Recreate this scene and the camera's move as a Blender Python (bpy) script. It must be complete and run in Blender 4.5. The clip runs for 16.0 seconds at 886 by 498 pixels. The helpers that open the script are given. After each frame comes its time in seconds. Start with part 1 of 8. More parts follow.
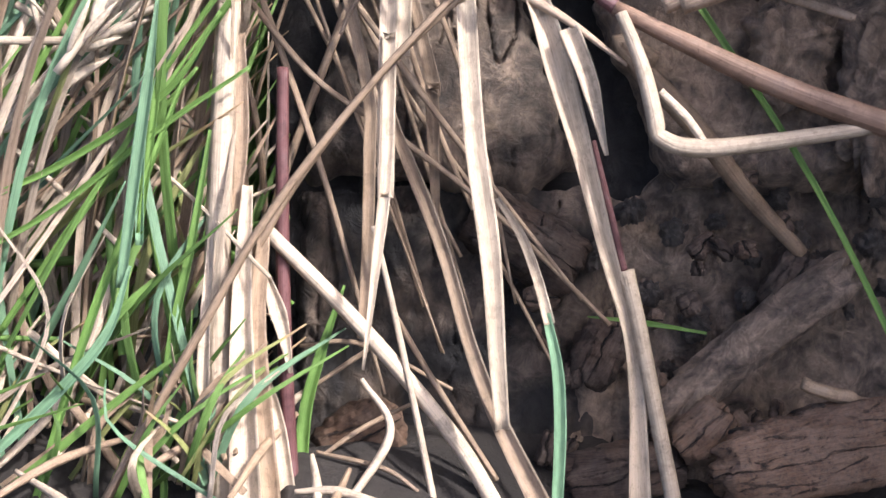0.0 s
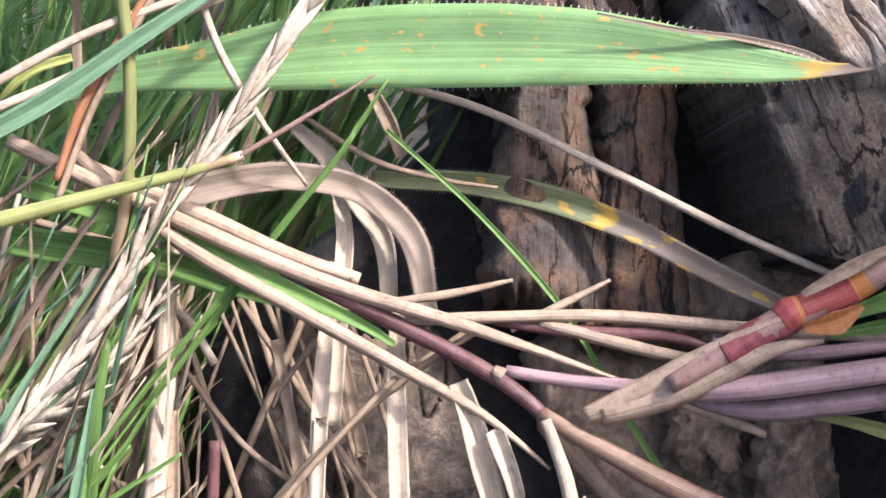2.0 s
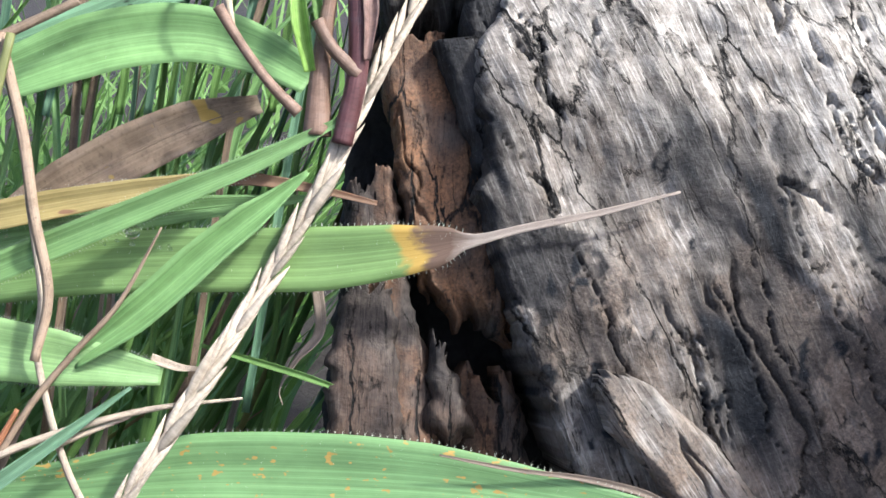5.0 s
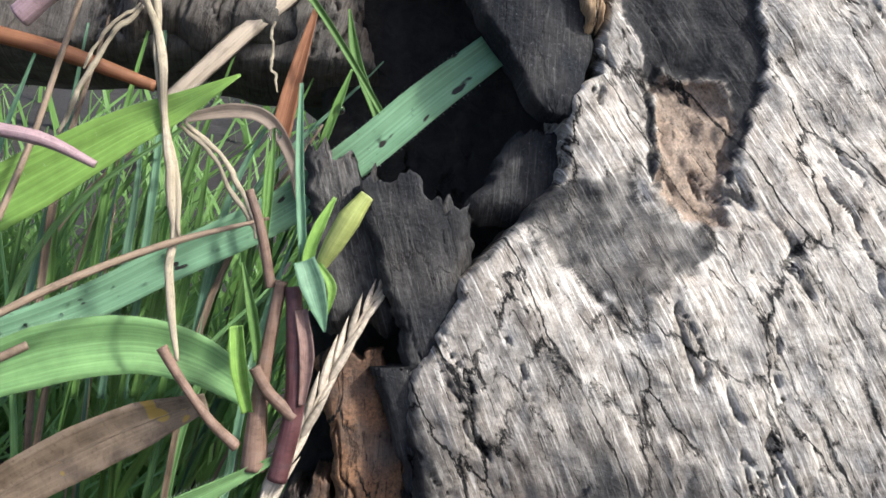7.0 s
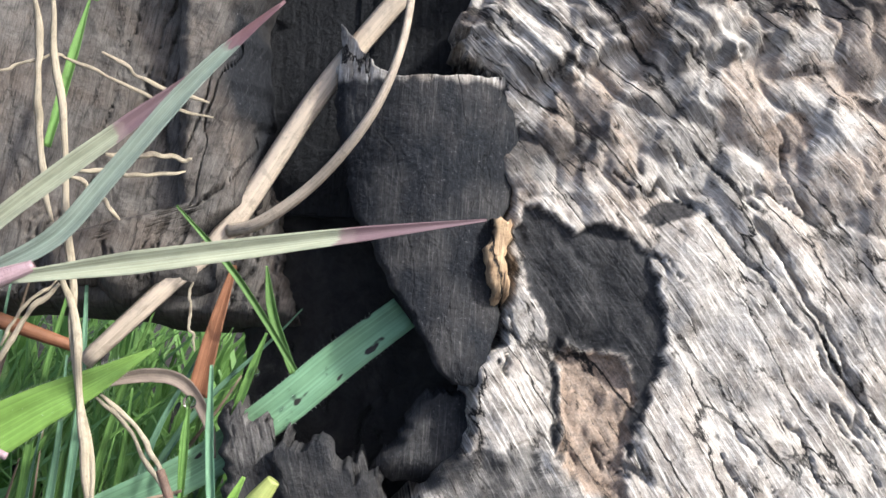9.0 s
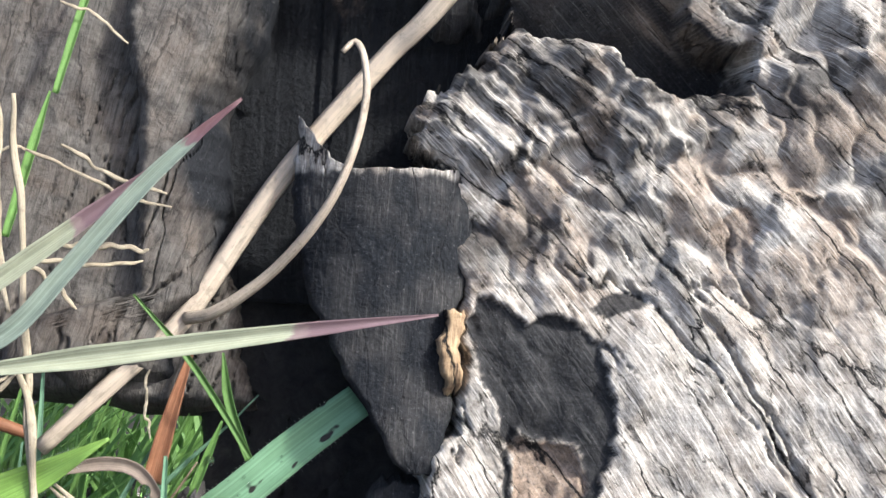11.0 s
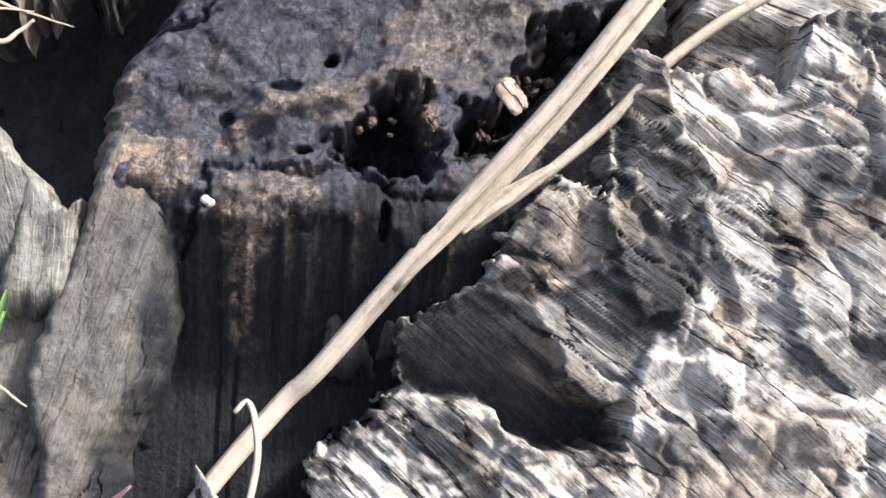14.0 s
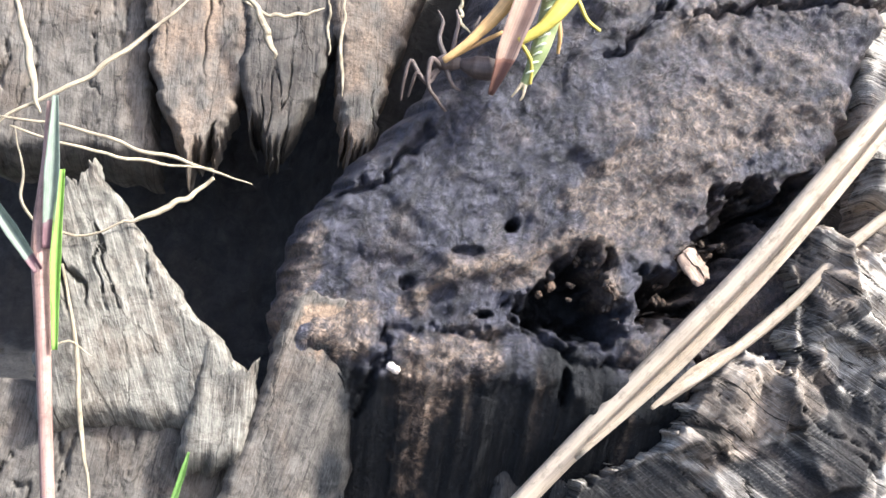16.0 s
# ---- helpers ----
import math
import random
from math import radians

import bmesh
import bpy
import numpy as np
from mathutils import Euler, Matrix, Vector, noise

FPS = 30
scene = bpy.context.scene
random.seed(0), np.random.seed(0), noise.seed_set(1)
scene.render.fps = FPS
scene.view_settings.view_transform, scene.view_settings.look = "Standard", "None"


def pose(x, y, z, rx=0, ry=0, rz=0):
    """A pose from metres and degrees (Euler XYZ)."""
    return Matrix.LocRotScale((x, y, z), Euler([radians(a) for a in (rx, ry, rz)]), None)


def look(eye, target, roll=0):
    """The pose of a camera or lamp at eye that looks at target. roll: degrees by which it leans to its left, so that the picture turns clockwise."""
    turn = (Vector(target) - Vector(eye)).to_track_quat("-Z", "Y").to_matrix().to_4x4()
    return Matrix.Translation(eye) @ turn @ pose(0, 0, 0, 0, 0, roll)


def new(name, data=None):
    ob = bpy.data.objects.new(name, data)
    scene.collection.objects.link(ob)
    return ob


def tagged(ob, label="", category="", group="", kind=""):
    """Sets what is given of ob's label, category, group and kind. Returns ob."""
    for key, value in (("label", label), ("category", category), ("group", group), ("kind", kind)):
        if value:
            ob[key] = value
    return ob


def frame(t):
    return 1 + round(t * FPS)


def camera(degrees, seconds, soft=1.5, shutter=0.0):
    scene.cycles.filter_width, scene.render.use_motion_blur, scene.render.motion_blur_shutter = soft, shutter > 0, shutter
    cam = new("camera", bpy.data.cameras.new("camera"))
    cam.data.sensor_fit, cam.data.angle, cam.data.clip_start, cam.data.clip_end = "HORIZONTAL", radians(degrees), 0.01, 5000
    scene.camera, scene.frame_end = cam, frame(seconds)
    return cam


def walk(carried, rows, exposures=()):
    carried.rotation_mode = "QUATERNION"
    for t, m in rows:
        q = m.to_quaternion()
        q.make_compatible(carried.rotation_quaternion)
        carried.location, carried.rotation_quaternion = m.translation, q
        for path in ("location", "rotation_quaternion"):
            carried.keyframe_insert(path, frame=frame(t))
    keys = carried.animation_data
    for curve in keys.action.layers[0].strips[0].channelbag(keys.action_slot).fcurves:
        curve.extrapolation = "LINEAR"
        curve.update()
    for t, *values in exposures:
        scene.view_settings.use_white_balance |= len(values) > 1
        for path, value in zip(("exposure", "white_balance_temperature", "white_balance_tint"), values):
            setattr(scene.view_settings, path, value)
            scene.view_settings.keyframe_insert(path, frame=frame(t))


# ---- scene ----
cam = camera(40.0, 16.0, soft=1.5)
# seconds, place in metres, turn in degrees
ROWS = [
    (0.0, -0.00000, 0.00000, 0.08000, 65.00, 0.00, 0.00),
    (0.5, -0.00061, 0.00189, 0.08650, 66.86, -0.85, -0.99),
    (1.0, 0.00280, 0.00382, 0.09108, 68.36, -1.59, -1.04),
    (1.5, 0.00826, 0.00523, 0.09806, 69.21, -1.77, -1.16),
    (2.0, -0.00087, 0.00957, 0.11271, 69.03, -2.70, -2.62),
    (2.5, -0.00144, 0.01145, 0.11915, 69.36, -2.86, -2.75),
    (3.0, -0.00026, 0.01415, 0.12929, 69.54, -2.84, -3.05),
    (3.5, 0.00070, 0.01641, 0.13710, 69.99, -3.05, -2.71),
    (4.0, 0.00751, 0.01885, 0.14711, 70.05, -2.89, -2.19),
    (4.5, 0.01408, 0.01916, 0.15155, 70.61, -2.80, -1.83),
    (5.0, 0.01559, 0.02056, 0.15745, 70.85, -2.90, -2.27),
    (5.2, 0.01463, 0.02259, 0.16521, 70.69, -3.14, -2.36),
    (7.3, 0.02338, 0.03322, 0.21152, 66.99, -4.59, -1.05),
    (7.5, 0.02361, 0.03362, 0.21321, 66.97, -4.68, -1.05),
    (8.0, 0.02422, 0.03478, 0.21962, 67.37, -4.80, -1.26),
    (8.5, 0.02585, 0.03650, 0.22635, 67.56, -4.74, -1.28),
    (9.0, 0.03153, 0.04229, 0.24444, 67.34, -4.62, -1.36),
    (9.2, 0.03282, 0.04117, 0.24264, 67.35, -4.84, -1.54),
    (11.3, 0.03363, 0.04269, 0.25651, 69.76, -5.17, -2.73),
    (11.5, 0.03526, 0.04398, 0.26192, 69.85, -5.08, -2.90),
    (12.0, 0.03890, 0.04498, 0.26808, 71.22, -4.93, -3.56),
    (12.5, 0.03704, 0.04646, 0.27408, 72.24, -4.84, -4.03),
    (13.0, 0.04044, 0.04738, 0.27941, 72.45, -4.67, -4.20),
    (13.5, 0.04052, 0.04793, 0.28675, 72.56, -4.59, -4.42),
    (14.0, 0.04177, 0.04886, 0.29387, 72.69, -4.54, -4.37),
    (14.5, 0.03945, 0.05013, 0.30029, 72.80, -4.61, -4.67),
    (15.0, 0.03751, 0.05189, 0.30529, 72.57, -4.68, -4.91),
    (15.5, 0.02112, 0.05589, 0.30903, 72.68, -5.32, -5.09),
    (16.0, 0.00917, 0.05791, 0.31549, 72.53, -5.86, -5.45),
]
EYE, TILT = 0.080, -25.0
walk(cam, [(t, pose(x, y, z, rx, ry, rz)) for t, x, y, z, rx, ry, rz in ROWS],
     [(0.0, 1.62, 6200, 17), (2.0, 1.7, 6200, 17), (3.5, 1.5, 6000, 8), (5.0, 1.4, 5850, 9), (7.5, 1.0, 6000, 8), (9.0, 1.18, 5950, 9), (11.5, 1.32, 5950, 8), (13.0, 1.65, 5950, 8), (14.5, 1.78, 6000, 9), (16.0, 2.0, 6000, 9)])

# ---- daylight ----
world = bpy.data.worlds.new("sky")
scene.world = world
world.use_nodes = True
wn = world.node_tree.nodes
sky = wn.new("ShaderNodeTexSky")
sky.sky_type, sky.sun_disc = "NISHITA", False
sky.air_density, sky.dust_density = 0.7, 5.0
SUN_UP, SUN_TURN = 52.0, 114.0
sky.sun_elevation, sky.sun_rotation = radians(SUN_UP), radians(SUN_TURN)
wn["Background"].inputs[1].default_value = 0.15
world.node_tree.links.new(sky.outputs[0], wn["Background"].inputs[0])
sun = new("sun", bpy.data.lights.new("sun", "SUN"))
sun.data.energy, sun.data.angle, sun.data.color = 2.9, radians(4.0), (1.0, 0.95, 0.88)
away = Vector((math.sin(radians(SUN_TURN)) * math.cos(radians(SUN_UP)), math.cos(radians(SUN_TURN)) * math.cos(radians(SUN_UP)), math.sin(radians(SUN_UP))))
sun.matrix_world = look(away * 3, (0, 0, 0))

# ---- the leaning plane of the stump's face: u right, v up along it, w into it, in millimetres ----
LEAN = pose(0, 0, EYE, TILT)


def at(u, v, w):
    return LEAN @ Vector((u / 1000, w / 1000, v / 1000))


RNG = np.random.default_rng(7)
TABLE = RNG.random(4096)


def lattice(i, j, seed):
    return TABLE[(i * 1619 + j * 31337 + seed * 6971 + (i * j) % 911) & 4095]


def smooth_noise(x, y, seed=0):
    """Value noise, -1 to 1, on arrays."""
    i, j = np.floor(x).astype(np.int64), np.floor(y).astype(np.int64)
    fx, fy = x - i, y - j
    fx, fy = fx * fx * fx * (fx * (fx * 6 - 15) + 10), fy * fy * fy * (fy * (fy * 6 - 15) + 10)
    a, b = lattice(i, j, seed), lattice(i + 1, j, seed)
    c, d = lattice(i, j + 1, seed), lattice(i + 1, j + 1, seed)
    return 2 * (a + (b - a) * fx + (c - a) * fy + (a - b - c + d) * fx * fy) - 1


def rough(x, y, seed=0, octaves=4):
    total, gain = 0 * x, 1.0
    for n in range(octaves):
        total = total + gain * smooth_noise(x + 17.3 * n, y + 9.1 * n, seed + n)
        x, y = 2 * (0.82 * x - 0.57 * y), 2 * (0.57 * x + 0.82 * y)
        gain *= 0.5
    return total


def step(a, b, x):
    k = np.clip((x - a) / (b - a), 0, 1)
    return k * k * (3 - 2 * k)


def knuckles(x, y, seed=0):
    """Distance to the nearest of scattered points, for rounded lumps with narrow clefts between."""
    xi, yi = np.floor(x), np.floor(y)
    best, second = np.full(np.shape(x), 9.0), np.full(np.shape(x), 9.0)
    for dx in (-1, 0, 1):
        for dy in (-1, 0, 1):
            cx, cy = xi + dx, yi + dy
            h = np.sin(cx * 127.1 + cy * 311.7 + seed * 17.3) * 43758.5453
            g = np.sin(cx * 269.5 + cy * 183.3 + seed * 11.9) * 43758.5453
            d = np.hypot(cx + (h - np.floor(h)) - x, cy + (g - np.floor(g)) - y)
            second = np.minimum(second, np.maximum(best, d))
            best = np.minimum(best, d)
    return best, second - best


def within(u, v, outline, seed=0, jag=0.8, pitch=0.35):
    """Signed distance in millimetres from a ragged outline, positive inside it."""
    x = u + jag * rough(u * pitch, v * pitch, seed, 4)
    y = v + jag * rough(u * pitch, v * pitch, seed + 7, 4)
    p = np.array([q[:2] for q in outline])
    inner, near = np.zeros(np.shape(x), bool), np.full(np.shape(x), 1e9)
    for (ax, ay), (bx, by) in zip(p, np.roll(p, -1, axis=0)):
        t = np.clip(((x - ax) * (bx - ax) + (y - ay) * (by - ay)) / ((bx - ax) ** 2 + (by - ay) ** 2), 0, 1)
        near = np.minimum(near, np.hypot(x - ax - t * (bx - ax), y - ay - t * (by - ay)))
        inner ^= ((ay > y) != (by > y)) & (x < (bx - ax) * (y - ay) / (by - ay + 1e-12) + ax)
    return np.where(inner, near, -near)


def from_line(u, v, line, seed=0, jag=0.8, pitch=0.35):
    """Distance in millimetres from a ragged line."""
    x = u + jag * rough(u * pitch, v * pitch, seed, 4)
    y = v + jag * rough(u * pitch, v * pitch, seed + 7, 4)
    near = np.full(np.shape(x), 1e9)
    for (ax, ay), (bx, by) in zip(line, line[1:]):
        t = np.clip(((x - ax) * (bx - ax) + (y - ay) * (by - ay)) / ((bx - ax) ** 2 + (by - ay) ** 2), 0, 1)
        near = np.minimum(near, np.hypot(x - ax - t * (bx - ax), y - ay - t * (by - ay)))
    return near


# the wood's fibres turn from steep, low on the stump, to slanting at its top
FV = np.linspace(-200, 500, 1401)
FG = np.interp(FV, [60, 100, 130, 175, 205, 240, 280], [0.36, 0.42, 0.5, 0.8, 1.1, 1.5, 1.6])
FI = np.concatenate([[0], np.cumsum((FG[1:] + FG[:-1]) / 2 * np.diff(FV))])


def across(u, v, lean=None):
    """Distance across the fibres; lean: how far they slope, where a board has its own way."""
    return 0.8 * (u + np.interp(v, FV, FI)) if lean is None else u - lean * v


# ---- materials ----
def material(name):
    m = bpy.data.materials.new(name)
    m.use_nodes = True
    nt = m.node_tree
    return m, nt, nt.nodes["Principled BSDF"]


def node(nt, kind, **values):
    n = nt.nodes.new(kind)
    for key, value in values.items():
        key = key.replace("_", " ").title() if key[0].islower() else key
        if key in n.inputs:
            n.inputs[key].default_value = value
    return n


def ramp(nt, src, stops):
    r = nt.nodes.new("ShaderNodeValToRGB")
    els = r.color_ramp.elements
    while len(els) < len(stops):
        els.new(0.5)
    for e, (p, c) in zip(els, stops):
        e.position = p
        e.color = (*c, 1) if isinstance(c, tuple) else (c, c, c, 1)
    nt.links.new(src, r.inputs[0])
    return r.outputs[0]


def mixed(nt, fac, a, b, mode="MIX"):
    m = nt.nodes.new("ShaderNodeMix")
    m.data_type, m.blend_type = "RGBA", mode
    for sock, v in ((m.inputs[0], fac), (m.inputs[6], a), (m.inputs[7], b)):
        if isinstance(v, bpy.types.NodeSocket):
            nt.links.new(v, sock)
        elif isinstance(v, tuple):
            sock.default_value = (*v, 1)
        else:
            sock.default_value = v
    return m.outputs[2]


def scaled_uv(nt, sx, sy, layer="grain"):
    uv = nt.nodes.new("ShaderNodeUVMap")
    uv.uv_map = layer
    mp = nt.nodes.new("ShaderNodeMapping")
    mp.inputs["Scale"].default_value = (sx, sy, 1)
    nt.links.new(uv.outputs[0], mp.inputs[0])
    return mp.outputs[0]


def grainy(nt, vec, scale=1.0, detail=5.0, rough_=0.6, distortion=0.0):
    n = node(nt, "ShaderNodeTexNoise", Scale=scale, Detail=detail, Roughness=rough_, Distortion=distortion)
    nt.links.new(vec, n.inputs["Vector"])
    return n.outputs["Fac"]


def bumped(nt, bsdf, height, strength=0.4, distance=0.0003, base=None):
    b = node(nt, "ShaderNodeBump", Strength=strength, Distance=distance)
    nt.links.new(height, b.inputs["Height"])
    if base is not None:
        nt.links.new(base, b.inputs["Normal"])
    nt.links.new(b.outputs[0], bsdf.inputs["Normal"])
    return b.outputs[0]


def cell_lines(nt, sx, sy, push_x, push_y, wide, strength):
    """Thin dark lines along the borders of warped cells stretched along the grain."""
    warp = nt.nodes.new("ShaderNodeTexNoise")
    warp.inputs["Scale"].default_value, warp.inputs["Detail"].default_value, warp.inputs["Roughness"].default_value = 1.0, 6.0, 0.65
    nt.links.new(scaled_uv(nt, sx * 3.0, sy * 5.0), warp.inputs["Vector"])
    push = nt.nodes.new("ShaderNodeVectorMath")
    push.operation = "MULTIPLY_ADD"
    push.inputs[1].default_value = (push_x, push_y, 0)
    nt.links.new(warp.outputs["Color"], push.inputs[0])
    nt.links.new(scaled_uv(nt, sx, sy), push.inputs[2])
    cells = nt.nodes.new("ShaderNodeTexVoronoi")
    cells.feature = "DISTANCE_TO_EDGE"
    cells.inputs["Scale"].default_value = 1.0
    nt.links.new(push.outputs[0], cells.inputs["Vector"])
    return ramp(nt, cells.outputs["Distance"], [(wide * 0.35, strength), (wide, 0.0)])


def wood_material(name, light, mid, dark, char_shade=(0.0105, 0.0113, 0.0128), brown=(0.17, 0.12, 0.082), streak=0.5, split=1.0):
    """Weathered wood along the grain map; one attribute blackens it, for char and painted shade, the rust attribute
    browns it.
    """
    m, nt, bsdf = material(name)
    pores = grainy(nt, scaled_uv(nt, 3.0, 0.17), 1.0, 4, 0.62, 0.1)
    hair = grainy(nt, scaled_uv(nt, 6.5, 0.6), 1.0, 3, 0.6, 0.1)
    band = grainy(nt, scaled_uv(nt, 0.60, 0.045), 1.0, 7, 0.68, 0.15)
    place = nt.nodes.new("ShaderNodeNewGeometry").outputs["Position"]
    mott = grainy(nt, place, 330.0, 10, 0.70, 0.5)
    wide = grainy(nt, place, 75.0, 6, 0.66, 0.6)
    speck = grainy(nt, place, 2000.0, 7, 0.76, 0.3)
    splits = mixed(nt, 1.0, cell_lines(nt, 0.11, 0.026, 0.42, 0.45, 0.017, split), ramp(nt, wide, [(0.40, 0.15), (0.52, 1.0)]), "MULTIPLY")
    checks = mixed(nt, 1.0, cell_lines(nt, 0.42, 0.075, 0.40, 0.34, 0.030, 0.85 * split), ramp(nt, mott, [(0.42, 1.0), (0.52, 0.0)]), "MULTIPLY")
    base = ramp(nt, mott, [(0.30, dark), (0.42, mid), (0.50, tuple(0.5 * (p + q) for p, q in zip(light, mid))), (0.62, light)])
    base = mixed(nt, ramp(nt, band, [(0.36, 0.75), (0.50, 0.0)]), base, mixed(nt, 0.55, base, dark))
    base = mixed(nt, ramp(nt, wide, [(0.46, 0.0), (0.62, 0.8)]), base, mixed(nt, 0.35, base, brown))
    base = mixed(nt, ramp(nt, hair, [(0.42, 0.35), (0.50, 0.0)]), base, dark)
    base = mixed(nt, ramp(nt, pores, [(0.55, 0.0), (0.61, streak)]), base, tuple(min(1, c * 1.4) for c in light))
    base = mixed(nt, ramp(nt, pores, [(0.33, 0.7), (0.42, 0.0)]), base, dark)
    base = mixed(nt, ramp(nt, speck, [(0.31, 0.8), (0.40, 0.0)]), base, tuple(c * 0.6 for c in dark))
    at_char_shade = nt.nodes.new("ShaderNodeAttribute")
    at_char_shade.attribute_name = "char_shade"
    at_rust = nt.nodes.new("ShaderNodeAttribute")
    at_rust.attribute_name = "rust"
    rusty = mixed(nt, ramp(nt, speck, [(0.35, 0.0), (0.65, 1.0)]), tuple(c * 0.45 for c in brown), tuple(c * 1.9 for c in brown))
    base = mixed(nt, at_rust.outputs["Fac"], base, mixed(nt, 0.12, rusty, base))
    burnt = mixed(nt, ramp(nt, speck, [(0.46, 0.0), (0.70, 0.5)]), char_shade, tuple(c * 4 for c in char_shade))
    burnt = mixed(nt, ramp(nt, pores, [(0.60, 0.0), (0.72, 0.30)]), burnt, (0.10, 0.10, 0.096))
    burnt = mixed(nt, ramp(nt, speck, [(0.63, 0.0), (0.67, 0.7)]), burnt, (0.16, 0.15, 0.135))
    base = mixed(nt, at_char_shade.outputs["Fac"], base, burnt)
    sound = ramp(nt, at_char_shade.outputs["Fac"], [(0.55, 1.0), (0.9, 0.15)])
    splits, checks = mixed(nt, 1.0, splits, sound, "MULTIPLY"), mixed(nt, 1.0, checks, sound, "MULTIPLY")
    base = mixed(nt, checks, base, (0.016, 0.014, 0.012))
    base = mixed(nt, splits, base, (0.010, 0.009, 0.008))
    nt.links.new(base, bsdf.inputs["Base Color"])
    bsdf.inputs["Roughness"].default_value = 0.78
    dull = nt.nodes.new("ShaderNodeMapRange")
    dull.inputs[3].default_value, dull.inputs[4].default_value = 0.3, 0.12
    nt.links.new(at_char_shade.outputs["Fac"], dull.inputs[0])
    nt.links.new(dull.outputs[0], bsdf.inputs["Specular IOR Level"])
    h = bumped(nt, bsdf, grainy(nt, scaled_uv(nt, 0.5, 0.05), 1.0, 2, 0.5), 0.5, 0.0005)
    h = bumped(nt, bsdf, grainy(nt, place, 300.0, 7, 0.56, 0.4), 0.6, 0.0010, h)
    h = bumped(nt, bsdf, pores, 0.5, 0.00010, h)
    h = bumped(nt, bsdf, grainy(nt, place, 1500.0, 3, 0.5), 0.5, 0.00022, h)
    for lines, deep in ((checks, 0.0003), (splits, 0.0008)):
        inv = nt.nodes.new("ShaderNodeInvert")
        nt.links.new(lines, inv.inputs["Color"])
        h = bumped(nt, bsdf, inv.outputs[0], 0.8, deep, h)
    return m


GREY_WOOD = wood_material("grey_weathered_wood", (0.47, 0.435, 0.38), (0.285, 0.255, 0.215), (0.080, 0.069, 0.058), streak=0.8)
# darker copy of the grey wood, shade included, for boards inside the hollow
SHADED_WOOD = wood_material("shaded_inner_wood", (0.135, 0.122, 0.104), (0.078, 0.069, 0.058), (0.024, 0.021, 0.018), streak=0.25, split=0.3)
PALE_BOARD = wood_material("pale_splintered_wood", (0.19, 0.18, 0.15), (0.11, 0.10, 0.083), (0.03, 0.027, 0.022), streak=0.6, split=0.35)
DARK_WOOD = wood_material("dark_rotten_wood", (0.115, 0.092, 0.074), (0.058, 0.046, 0.037), (0.014, 0.011, 0.010), brown=(0.17, 0.085, 0.04), streak=0.2)


